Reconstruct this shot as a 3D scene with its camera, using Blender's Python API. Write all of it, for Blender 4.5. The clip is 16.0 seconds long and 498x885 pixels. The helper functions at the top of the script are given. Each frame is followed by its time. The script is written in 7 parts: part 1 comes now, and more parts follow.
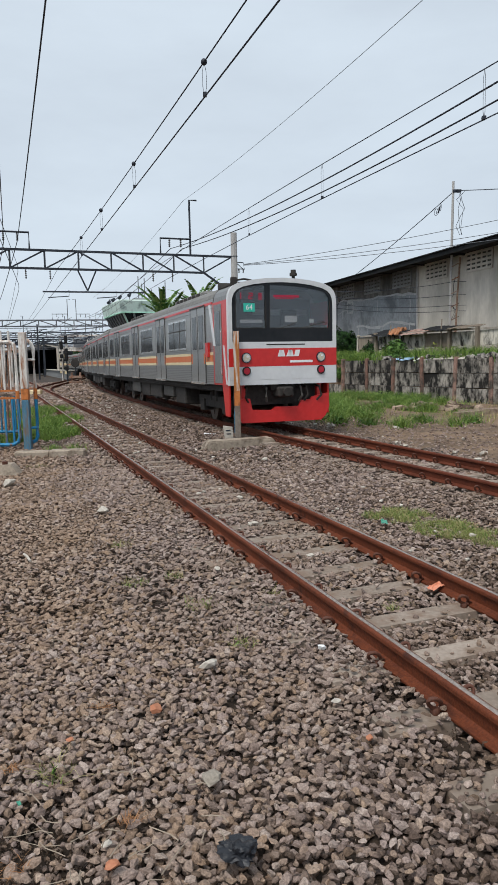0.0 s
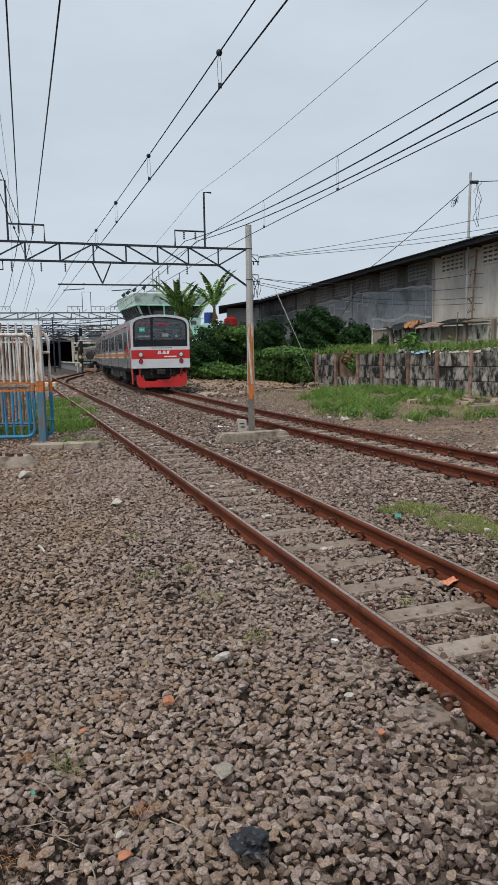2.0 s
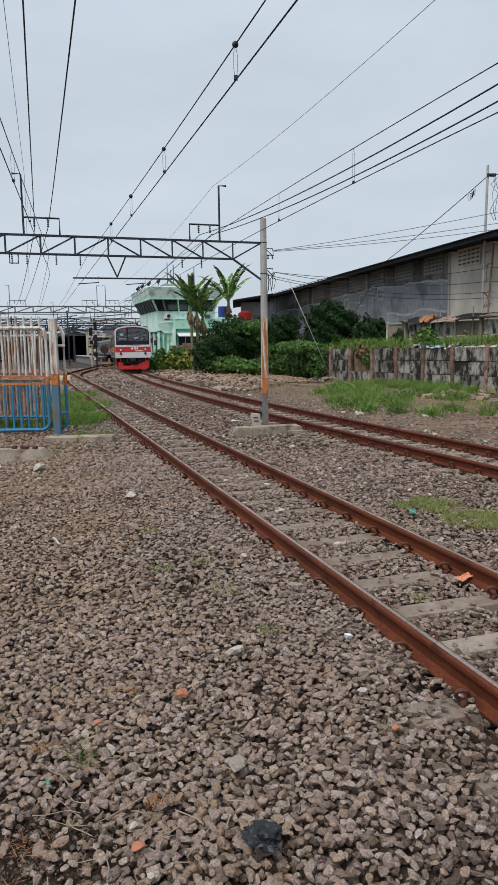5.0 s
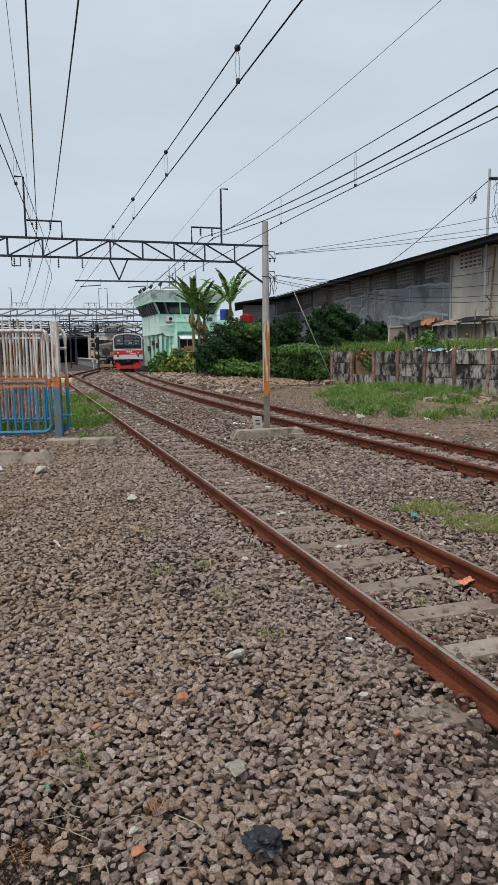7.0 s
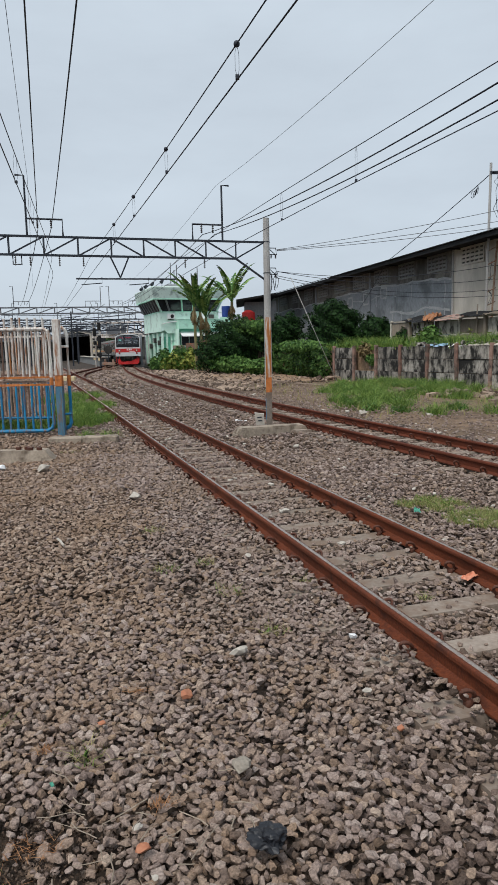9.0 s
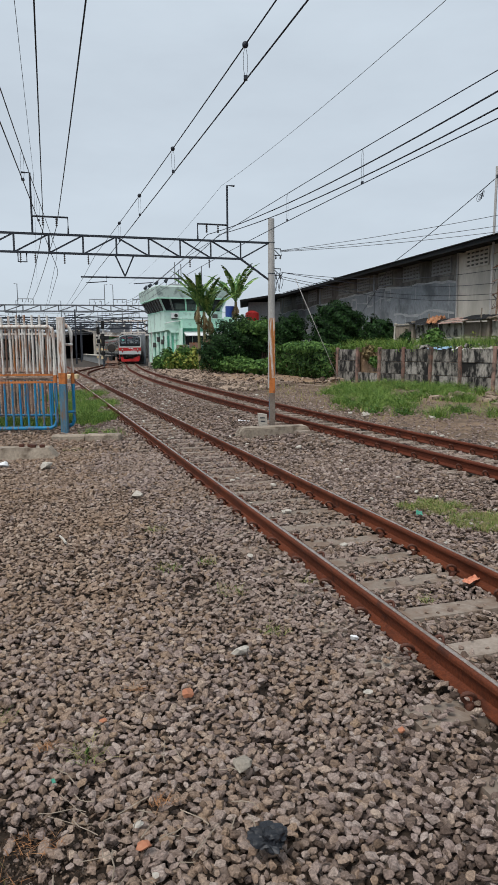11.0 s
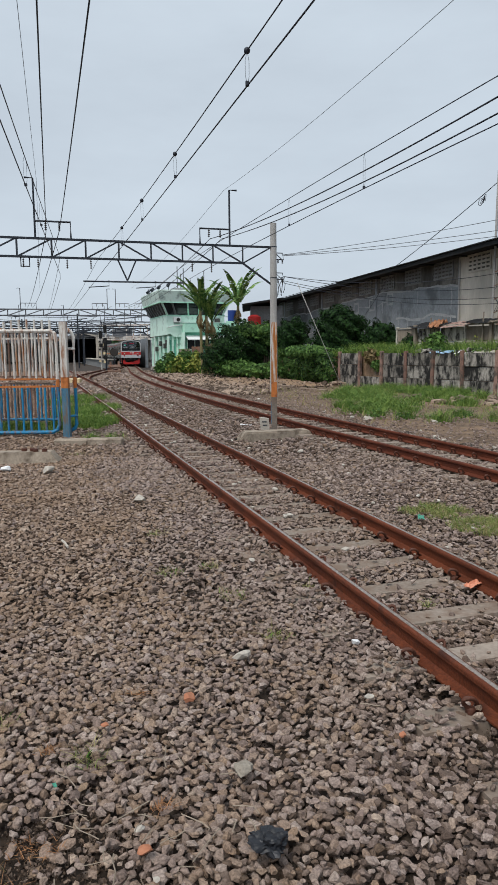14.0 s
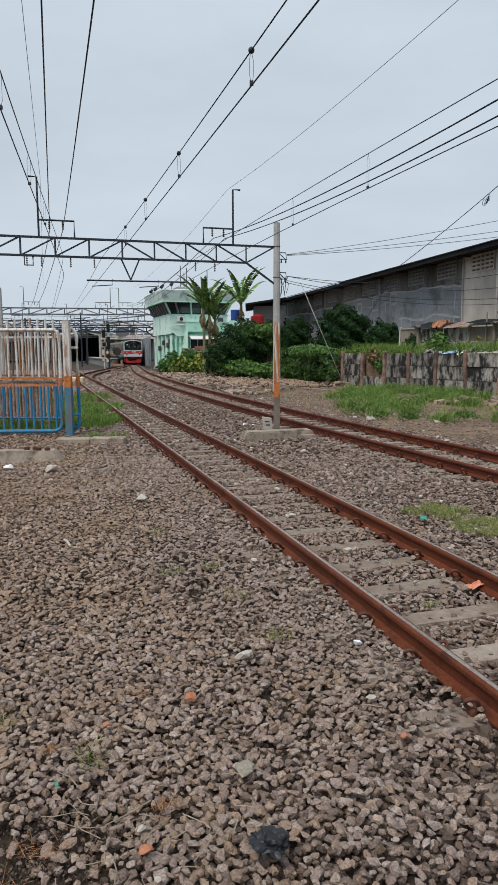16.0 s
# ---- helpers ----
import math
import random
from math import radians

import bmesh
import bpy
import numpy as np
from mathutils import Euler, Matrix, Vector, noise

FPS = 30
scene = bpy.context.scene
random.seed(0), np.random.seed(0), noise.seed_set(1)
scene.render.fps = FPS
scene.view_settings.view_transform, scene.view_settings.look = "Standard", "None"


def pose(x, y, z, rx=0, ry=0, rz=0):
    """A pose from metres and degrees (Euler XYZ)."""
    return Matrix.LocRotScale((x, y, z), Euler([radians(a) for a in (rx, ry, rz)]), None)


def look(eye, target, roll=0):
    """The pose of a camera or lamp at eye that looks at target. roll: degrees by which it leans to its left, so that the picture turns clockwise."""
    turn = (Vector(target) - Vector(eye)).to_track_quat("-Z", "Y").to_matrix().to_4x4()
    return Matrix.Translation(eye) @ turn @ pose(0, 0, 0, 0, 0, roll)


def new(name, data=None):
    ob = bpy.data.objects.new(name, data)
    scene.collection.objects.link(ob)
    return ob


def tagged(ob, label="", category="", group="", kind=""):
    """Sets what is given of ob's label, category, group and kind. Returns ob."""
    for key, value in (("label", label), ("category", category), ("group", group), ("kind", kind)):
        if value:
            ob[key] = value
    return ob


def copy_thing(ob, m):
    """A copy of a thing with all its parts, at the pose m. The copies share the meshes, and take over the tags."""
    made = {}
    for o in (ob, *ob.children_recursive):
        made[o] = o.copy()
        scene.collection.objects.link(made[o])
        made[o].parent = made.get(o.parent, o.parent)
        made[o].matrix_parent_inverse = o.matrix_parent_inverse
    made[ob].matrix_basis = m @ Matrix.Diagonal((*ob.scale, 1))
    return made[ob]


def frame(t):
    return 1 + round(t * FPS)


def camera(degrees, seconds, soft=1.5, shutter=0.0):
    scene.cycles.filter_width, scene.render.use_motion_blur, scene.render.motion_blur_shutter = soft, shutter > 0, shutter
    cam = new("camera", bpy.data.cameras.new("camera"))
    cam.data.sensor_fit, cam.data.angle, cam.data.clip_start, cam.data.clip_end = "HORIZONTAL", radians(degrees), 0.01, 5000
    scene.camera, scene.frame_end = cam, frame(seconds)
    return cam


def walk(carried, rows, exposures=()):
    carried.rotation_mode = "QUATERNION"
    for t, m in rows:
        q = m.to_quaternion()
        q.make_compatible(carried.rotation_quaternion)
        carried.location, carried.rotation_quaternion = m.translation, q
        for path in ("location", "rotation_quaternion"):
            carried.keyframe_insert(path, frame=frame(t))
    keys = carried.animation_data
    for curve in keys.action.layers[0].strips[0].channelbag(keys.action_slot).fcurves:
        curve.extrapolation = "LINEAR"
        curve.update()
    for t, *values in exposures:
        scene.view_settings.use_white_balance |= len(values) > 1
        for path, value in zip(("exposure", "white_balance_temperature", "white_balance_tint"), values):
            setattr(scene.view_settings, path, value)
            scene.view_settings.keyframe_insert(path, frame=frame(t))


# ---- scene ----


# ------------------------------------------------------------------ camera
cam = camera(40.0, 16.0, soft=0.8)

# seconds, place, then turn: yaw, pitch, lean
PATH = [
    (0.0, 0.010, -0.011, 1.713, -3.297, -6.748, -1.131),
    (0.5, 0.013, -0.015, 1.715, -2.981, -6.883, -1.197),
    (1.0, 0.010, -0.007, 1.716, -2.819, -6.902, -1.004),
    (1.5, 0.014, -0.001, 1.714, -2.522, -7.159, -1.152),
    (2.0, 0.012, -0.001, 1.714, -2.114, -7.317, -1.034),
    (2.5, 0.009, 0.005, 1.711, -1.921, -7.703, -0.713),
    (3.0, 0.008, 0.010, 1.709, -1.599, -7.646, -0.606),
    (3.5, 0.009, 0.010, 1.711, -1.489, -7.875, -0.545),
    (4.0, 0.007, 0.007, 1.711, -1.201, -7.829, -0.638),
    (6.5, 0.004, 0.011, 1.710, -0.918, -7.699, -0.913),
    (7.0, 0.007, 0.015, 1.711, -0.853, -7.543, -0.758),
    (7.5, 0.011, 0.014, 1.711, -0.865, -7.662, -1.087),
    (8.0, 0.011, 0.019, 1.714, -0.602, -7.812, -1.200),
    (8.5, 0.010, 0.021, 1.711, -0.575, -7.589, -1.231),
    (9.0, 0.012, 0.017, 1.712, -0.619, -7.808, -1.238),
    (11.5, -0.006, 0.002, 1.716, -0.443, -7.762, -0.366),
    (12.0, -0.002, -0.007, 1.721, -0.420, -7.654, -0.519),
    (12.5, -0.000, -0.000, 1.720, 0.000, -7.523, -0.500),
    (13.0, 0.003, 0.001, 1.722, -0.182, -7.440, -0.511),
    (13.5, 0.006, -0.002, 1.719, -0.269, -7.547, -0.688),
    (14.0, 0.002, -0.003, 1.720, -0.275, -7.457, -0.495),
    (14.5, -0.001, 0.001, 1.721, 0.201, -7.339, -0.309),
    (15.0, 0.001, -0.001, 1.722, 0.104, -7.341, -0.285),
    (15.5, -0.002, 0.008, 1.718, -0.245, -7.498, -0.268),
    (16.0, 0.000, -0.002, 1.723, -0.066, -7.495, -0.265),
]


def eye_pose(x, y, z, yaw, pitch, lean):
    return pose(x, y, z, 0, 0, yaw) @ pose(0, 0, 0, 90 + pitch, 0, 0) @ pose(0, 0, 0, 0, 0, lean)


walk(cam, [(r[0], eye_pose(*r[1:])) for r in PATH],
     [(0.0, 0.18), (0.5, 0.06), (1.0, 0.04), (1.5, 0.03), (16.0, 0.03)])

# ------------------------------------------------------------------ light: an even, bright overcast
SUN_ELEV, SUN_TURN = 58.0, 216.0
world = bpy.data.worlds.new("overcast")
scene.world = world
world.use_nodes = True
wn, wl = world.node_tree.nodes, world.node_tree.links
wn.clear()
w_out = wn.new("ShaderNodeOutputWorld")
w_bg = wn.new("ShaderNodeBackground")
w_sky = wn.new("ShaderNodeTexSky")
w_sky.sky_type, w_sky.sun_disc = "NISHITA", False
w_sky.sun_elevation, w_sky.sun_rotation = radians(SUN_ELEV), radians(SUN_TURN)
w_skyk = wn.new("ShaderNodeMix")
w_skyk.data_type, w_skyk.blend_type = "RGBA", "MULTIPLY"
w_skyk.inputs[0].default_value = 1.0
w_skyk.inputs[7].default_value = (0.1, 0.1, 0.1, 1)
w_co = wn.new("ShaderNodeTexCoord")
w_map = wn.new("ShaderNodeMapping")
w_map.inputs["Scale"].default_value = (1.0, 1.0, 3.2)
w_noise = wn.new("ShaderNodeTexNoise")
w_noise.inputs["Scale"].default_value = 2.1
w_noise.inputs["Detail"].default_value = 6.0
w_noise.inputs["Roughness"].default_value = 0.55
w_ramp = wn.new("ShaderNodeValToRGB")
w_ramp.color_ramp.elements[0].position, w_ramp.color_ramp.elements[0].color = 0.28, (0.525, 0.595, 0.673, 1)
w_ramp.color_ramp.elements[1].position, w_ramp.color_ramp.elements[1].color = 0.68, (0.632, 0.718, 0.803, 1)
w_mix = wn.new("ShaderNodeMix")
w_mix.data_type = "RGBA"
w_mix.inputs[0].default_value = 0.94
wl.new(w_co.outputs["Generated"], w_map.inputs["Vector"])
wl.new(w_map.outputs["Vector"], w_noise.inputs["Vector"])
wl.new(w_noise.outputs["Fac"], w_ramp.inputs["Fac"])
wl.new(w_sky.outputs["Color"], w_skyk.inputs[6])
wl.new(w_skyk.outputs[2], w_mix.inputs[6])
wl.new(w_ramp.outputs["Color"], w_mix.inputs[7])
wl.new(w_mix.outputs[2], w_bg.inputs["Color"])
w_bg.inputs["Strength"].default_value = 1.0
wl.new(w_bg.outputs["Background"], w_out.inputs["Surface"])

sun_data = bpy.data.lights.new("sun", "SUN")
sun_data.energy, sun_data.angle, sun_data.color = 2.5, radians(24), (1.0, 0.965, 0.91)
sun = new("sun", sun_data)
sun.matrix_world = look((0, 0, 60), (22, 30, 0))
scene.view_settings.exposure = 0.0


# ------------------------------------------------------------------ materials


def mat(name, a, b=None, rough=0.8, metal=0.0, grain=40.0, broad=1.5, bump=0.2, bump_scale=None, stain=None, stain_amount=0.4,
        stain_scale=2.0, island=0.0, each=0.0, stretch=(1, 1, 1), spec=0.3):
    """A surface whose colour wanders between a and b at a fine and a broad scale, with an optional stain on it."""
    m = bpy.data.materials.new(name)
    m.use_nodes = True
    n, l = m.node_tree.nodes, m.node_tree.links
    bs = n["Principled BSDF"]
    b = b or tuple(c * 0.7 for c in a[:3]) + (1,)
    co = n.new("ShaderNodeTexCoord")
    mp = n.new("ShaderNodeMapping")
    mp.inputs["Scale"].default_value = stretch
    l.new(co.outputs["Object"], mp.inputs["Vector"])
    if each:
        # alike pieces take their grain from different places
        far = n.new("ShaderNodeMath")
        far.operation = "MULTIPLY"
        far.inputs[1].default_value = 90.0
        l.new(n.new("ShaderNodeObjectInfo").outputs["Random"], far.inputs[0])
        l.new(far.outputs[0], mp.inputs["Location"])
    fine, wide = n.new("ShaderNodeTexNoise"), n.new("ShaderNodeTexNoise")
    for t, s, d in ((fine, grain, 4.0), (wide, broad, 5.0)):
        t.inputs["Scale"].default_value, t.inputs["Detail"].default_value = s, d
        l.new(mp.outputs["Vector"], t.inputs["Vector"])
    add = n.new("ShaderNodeMath")
    add.operation = "ADD"
    l.new(fine.outputs["Fac"], add.inputs[0])
    l.new(wide.outputs["Fac"], add.inputs[1])
    last = add.outputs[0]
    if island or each:
        src = n.new("ShaderNodeNewGeometry").outputs["Random Per Island"] if island else n.new("ShaderNodeObjectInfo").outputs["Random"]
        sc = n.new("ShaderNodeMath")
        sc.operation = "MULTIPLY_ADD"
        l.new(src, sc.inputs[0])
        sc.inputs[1].default_value, sc.inputs[2].default_value = (island or each), -(island or each) / 2
        ad = n.new("ShaderNodeMath")
        ad.operation = "ADD"
        l.new(last, ad.inputs[0])
        l.new(sc.outputs[0], ad.inputs[1])
        last = ad.outputs[0]
    rng = n.new("ShaderNodeMapRange")
    rng.inputs["From Min"].default_value, rng.inputs["From Max"].default_value = 0.7, 1.3
    l.new(last, rng.inputs["Value"])
    mix = n.new("ShaderNodeMix")
    mix.data_type = "RGBA"
    mix.inputs[6].default_value, mix.inputs[7].default_value = a, b
    l.new(rng.outputs["Result"], mix.inputs[0])
    col = mix.outputs[2]
    if stain:
        st = n.new("ShaderNodeTexNoise")
        st.inputs["Scale"].default_value, st.inputs["Detail"].default_value, st.inputs["Roughness"].default_value = stain_scale, 8.0, 0.65
        l.new(mp.outputs["Vector"], st.inputs["Vector"])
        sr = n.new("ShaderNodeMapRange")
        sr.inputs["From Min"].default_value = 0.62 - 0.3 * stain_amount
        sr.inputs["From Max"].default_value = 0.78 - 0.3 * stain_amount
        l.new(st.outputs["Fac"], sr.inputs["Value"])
        sm = n.new("ShaderNodeMix")
        sm.data_type = "RGBA"
        l.new(sr.outputs["Result"], sm.inputs[0])
        l.new(col, sm.inputs[6])
        sm.inputs[7].default_value = stain
        col = sm.outputs[2]
    l.new(col, bs.inputs["Base Color"])
    rr = n.new("ShaderNodeMapRange")
    rr.inputs["To Min"].default_value, rr.inputs["To Max"].default_value = max(rough - 0.1, 0.03), min(rough + 0.1, 1)
    l.new(wide.outputs["Fac"], rr.inputs["Value"])
    l.new(rr.outputs["Result"], bs.inputs["Roughness"])
    bs.inputs["Metallic"].default_value = metal
    bs.inputs["Specular IOR Level"].default_value = spec
    if bump:
        bn = n.new("ShaderNodeTexNoise")
        bn.inputs["Scale"].default_value, bn.inputs["Detail"].default_value = bump_scale or grain, 5.0
        l.new(mp.outputs["Vector"], bn.inputs["Vector"])
        bp = n.new("ShaderNodeBump")
        bp.inputs["Strength"].default_value, bp.inputs["Distance"].default_value = bump, 0.02
        l.new(bn.outputs["Fac"], bp.inputs["Height"])
        l.new(bp.outputs["Normal"], bs.inputs["Normal"])
    return m


def leafy(name, a, b, rough=0.55):
    m = mat(name, a, b, rough=rough, grain=9, broad=0.8, bump=0, island=1.1, spec=0.12)
    m.node_tree.nodes["Principled BSDF"].inputs["Subsurface Weight"].default_value = 0.0
    return m


def glass(name, tint=(0.02, 0.025, 0.03, 1), see=0.5):
    m = bpy.data.materials.new(name)
    m.use_nodes = True
    n, l = m.node_tree.nodes, m.node_tree.links
    n.clear()
    out, mx = n.new("ShaderNodeOutputMaterial"), n.new("ShaderNodeMixShader")
    tr, gl, fr = n.new("ShaderNodeBsdfTransparent"), n.new("ShaderNodeBsdfGlossy"), n.new("ShaderNodeFresnel")
    tr.inputs["Color"].default_value = (see, see, see, 1)
    gl.inputs["Roughness"].default_value = 0.04
    gl.inputs["Color"].default_value = (0.8, 0.85, 0.9, 1)
    fr.inputs["IOR"].default_value = 1.75
    l.new(fr.outputs[0], mx.inputs[0])
    l.new(tr.outputs[0], mx.inputs[1])
    l.new(gl.outputs[0], mx.inputs[2])
    l.new(mx.outputs[0], out.inputs["Surface"])
    return m


M = {}
M["soil"] = mat("soil", (0.027, 0.019, 0.014, 1), (0.07, 0.05, 0.036, 1), grain=14, broad=0.35, bump=0.8, bump_scale=22)
M["dirt"] = mat("dirt", (0.16, 0.1, 0.062, 1), (0.4, 0.272, 0.172, 1), grain=7, broad=0.9, bump=1.0, bump_scale=9)


def stone_mat(name, tones, dust, dust_amount=0.4):
    """Crushed stone: every piece takes one of the tones, mottled at two scales, with patches of dust over many pieces."""
    m = bpy.data.materials.new(name)
    m.use_nodes = True
    n, l = m.node_tree.nodes, m.node_tree.links
    bs = n["Principled BSDF"]
    geo = n.new("ShaderNodeNewGeometry")
    tone = n.new("ShaderNodeValToRGB")
    r = tone.color_ramp
    r.interpolation = "LINEAR"
    while len(r.elements) < len(tones):
        r.elements.new(0.5)
    for k, c in enumerate(tones):
        r.elements[k].position, r.elements[k].color = k / (len(tones) - 1), (*c, 1)
    both, frac = n.new("ShaderNodeMath"), n.new("ShaderNodeMath")
    both.operation, frac.operation = "ADD", "FRACT"
    l.new(geo.outputs["Random Per Island"], both.inputs[0])
    l.new(n.new("ShaderNodeObjectInfo").outputs["Random"], both.inputs[1])
    l.new(both.outputs[0], frac.inputs[0])
    l.new(frac.outputs[0], tone.inputs["Fac"])
    fine, wide = n.new("ShaderNodeTexNoise"), n.new("ShaderNodeTexNoise")
    for t, sc, d in ((fine, 95.0, 6.0), (wide, 0.75, 7.0)):
        t.inputs["Scale"].default_value, t.inputs["Detail"].default_value = sc, d
        l.new(geo.outputs["Position"], t.inputs["Vector"])
    dirt = n.new("ShaderNodeMapRange")
    dirt.inputs["From Min"].default_value, dirt.inputs["From Max"].default_value = 0.42, 0.66
    dirt.inputs["To Max"].default_value = dust_amount
    l.new(wide.outputs["Fac"], dirt.inputs["Value"])
    dm = n.new("ShaderNodeMix")
    dm.data_type = "RGBA"
    dm.inputs[7].default_value = (*dust, 1)
    l.new(dirt.outputs["Result"], dm.inputs[0])
    l.new(tone.outputs["Color"], dm.inputs[6])
    mott = n.new("ShaderNodeMapRange")
    mott.inputs["From Min"].default_value, mott.inputs["From Max"].default_value = 0.3, 0.7
    mott.inputs["To Min"].default_value, mott.inputs["To Max"].default_value = 0.62, 1.38
    l.new(fine.outputs["Fac"], mott.inputs["Value"])
    mul = n.new("ShaderNodeMix")
    mul.data_type, mul.blend_type = "RGBA", "MULTIPLY"
    mul.inputs[0].default_value = 1.0
    l.new(dm.outputs[2], mul.inputs[6])
    l.new(mott.outputs["Result"], mul.inputs[7])
    l.new(mul.outputs[2], bs.inputs["Base Color"])
    bs.inputs["Roughness"].default_value = 0.88
    bs.inputs["Specular IOR Level"].default_value = 0.12
    bp = n.new("ShaderNodeBump")
    bp.inputs["Strength"].default_value, bp.inputs["Distance"].default_value = 0.6, 0.02
    l.new(fine.outputs["Fac"], bp.inputs["Height"])
    l.new(bp.outputs["Normal"], bs.inputs["Normal"])
    return m


M["stone"] = stone_mat("ballast_stone", [(0.148, 0.110, 0.096), (0.231, 0.173, 0.150), (0.278, 0.215, 0.191), (0.257, 0.188, 0.147), (0.309, 0.242, 0.213), (0.377, 0.306, 0.267)],
                       (0.225, 0.162, 0.114), 0.4)
M["stone_old"] = stone_mat("dusty_old_ballast", [(0.148, 0.103, 0.077), (0.240, 0.172, 0.132), (0.284, 0.209, 0.166), (0.255, 0.179, 0.125), (0.324, 0.242, 0.192), (0.392, 0.307, 0.246)],
                           (0.245, 0.162, 0.105), 0.5)
M["stone_dark"] = stone_mat("dark_brown_ballast", [(0.070, 0.050, 0.040), (0.112, 0.080, 0.065), (0.142, 0.103, 0.085), (0.128, 0.088, 0.062), (0.162, 0.119, 0.099), (0.211, 0.159, 0.130)],
                            (0.107, 0.072, 0.048), 0.5)
M["fines"] = stone_mat("gravel_fines", [(0.03, 0.021, 0.016), (0.07, 0.049, 0.036), (0.12, 0.085, 0.064), (0.2, 0.15, 0.12)], (0.08, 0.053, 0.036), 0.6)
M["straw_orange"] = leafy("orange_straw", (0.24, 0.11, 0.05, 1), (0.38, 0.2, 0.1, 1))
M["verge_soil"] = mat("verge_soil", (0.075, 0.05, 0.033, 1), (0.25, 0.168, 0.108, 1), grain=7, broad=0.9, bump=1.0, bump_scale=9)
M["old_concrete"] = mat("dusty_old_concrete", (0.24, 0.195, 0.15, 1), (0.4, 0.335, 0.265, 1), grain=25, broad=2.5, bump=0.4,
                        stain=(0.12, 0.09, 0.066, 1), stain_amount=0.45, stain_scale=3)
M["stone_pale"] = mat("pale_stone", (0.38, 0.34, 0.29, 1), (0.54, 0.5, 0.44, 1), grain=30, bump=0.4)
M["sleeper"] = mat("sleeper_concrete", (0.2, 0.16, 0.128, 1), (0.33, 0.272, 0.226, 1), grain=30, broad=2, bump=0.3, each=0.5,
                   stain=(0.19, 0.135, 0.1, 1), stain_amount=0.55, stain_scale=4)
M["rail_rust"] = mat("rusty_rail", (0.07, 0.0175, 0.007, 1), (0.16, 0.041, 0.0155, 1), rough=0.72, grain=60, broad=2.5, bump=0.25, spec=0.25,
                     stain=(0.045, 0.014, 0.008, 1), stain_amount=0.3, stain_scale=5.0)
M["rail_dark"] = mat("dark_rusty_rail", (0.065, 0.017, 0.009, 1), (0.14, 0.037, 0.018, 1), rough=0.8, grain=60, broad=2.5, bump=0.25, spec=0.2)
M["rail_head"] = mat("worn_rail_head", (0.3, 0.215, 0.165, 1), (0.6, 0.5, 0.43, 1), rough=0.27, metal=0.9, grain=30, broad=1.5, bump=0.05)
M["clip"] = mat("rail_clip_iron", (0.06, 0.024, 0.016, 1), (0.14, 0.056, 0.036, 1), rough=0.7, grain=80)
M["concrete"] = mat("concrete", (0.29, 0.255, 0.215, 1), (0.46, 0.41, 0.35, 1), grain=25, broad=1.5, bump=0.3,
                    stain=(0.16, 0.14, 0.12, 1), stain_amount=0.4)
M["pole"] = mat("pole_concrete", (0.32, 0.31, 0.3, 1), (0.46, 0.45, 0.435, 1), grain=20, broad=1.2, bump=0.15)
M["wire"] = mat("dark_wire", (0.02, 0.024, 0.035, 1), (0.035, 0.04, 0.055, 1), rough=0.6, bump=0)
M["wire_thin"] = mat("grey_wire", (0.1, 0.11, 0.13, 1), (0.16, 0.17, 0.19, 1), rough=0.6, bump=0)
M["steel"] = mat("gantry_steel", (0.02, 0.025, 0.035, 1), (0.045, 0.052, 0.065, 1), rough=0.6, metal=0.2, bump=0.05)
M["steel_far"] = mat("galvanised_steel", (0.06, 0.065, 0.075, 1), (0.2, 0.205, 0.22, 1), rough=0.6, metal=0.2, bump=0.05)
M["insulator"] = mat("insulator_porcelain", (0.03, 0.025, 0.025, 1), (0.07, 0.055, 0.05, 1), rough=0.3, bump=0)
M["white_paint"] = mat("chalky_white_paint", (0.54, 0.51, 0.47, 1), (0.72, 0.7, 0.66, 1), rough=0.6, grain=25, bump=0.1, stretch=(5, 5, 0.8),
                       stain=(0.28, 0.12, 0.055, 1), stain_amount=0.45, stain_scale=2.2)
M["orange_paint"] = mat("orange_paint", (0.42, 0.13, 0.03, 1), (0.58, 0.2, 0.06, 1), rough=0.6, grain=25, bump=0.1,
                        stain=(0.2, 0.07, 0.03, 1), stain_amount=0.4, stain_scale=7)
M["blue_paint"] = mat("blue_paint", (0.008, 0.145, 0.31, 1), (0.03, 0.255, 0.45, 1), rough=0.55, grain=25, bump=0.1, stretch=(5, 5, 0.8),
                      stain=(0.16, 0.1, 0.07, 1), stain_amount=0.45, stain_scale=2.4)
M["blue_worn"] = mat("weathered_blue_paint", (0.035, 0.12, 0.2, 1), (0.1, 0.22, 0.3, 1), rough=0.6, grain=25, bump=0.1, stretch=(5, 5, 0.8),
                     stain=(0.17, 0.12, 0.085, 1), stain_amount=0.5, stain_scale=2.4)
M["post_grey"] = mat("weathered_post_paint", (0.13, 0.105, 0.085, 1), (0.24, 0.2, 0.17, 1), rough=0.6, grain=25, stain=(0.14, 0.07, 0.04, 1))
M["post_white"] = mat("rust_streaked_white_paint", (0.5, 0.48, 0.44, 1), (0.62, 0.6, 0.56, 1), rough=0.6, grain=25, stretch=(6, 6, 0.7),
                      stain=(0.36, 0.13, 0.03, 1), stain_amount=0.75, stain_scale=2.5)
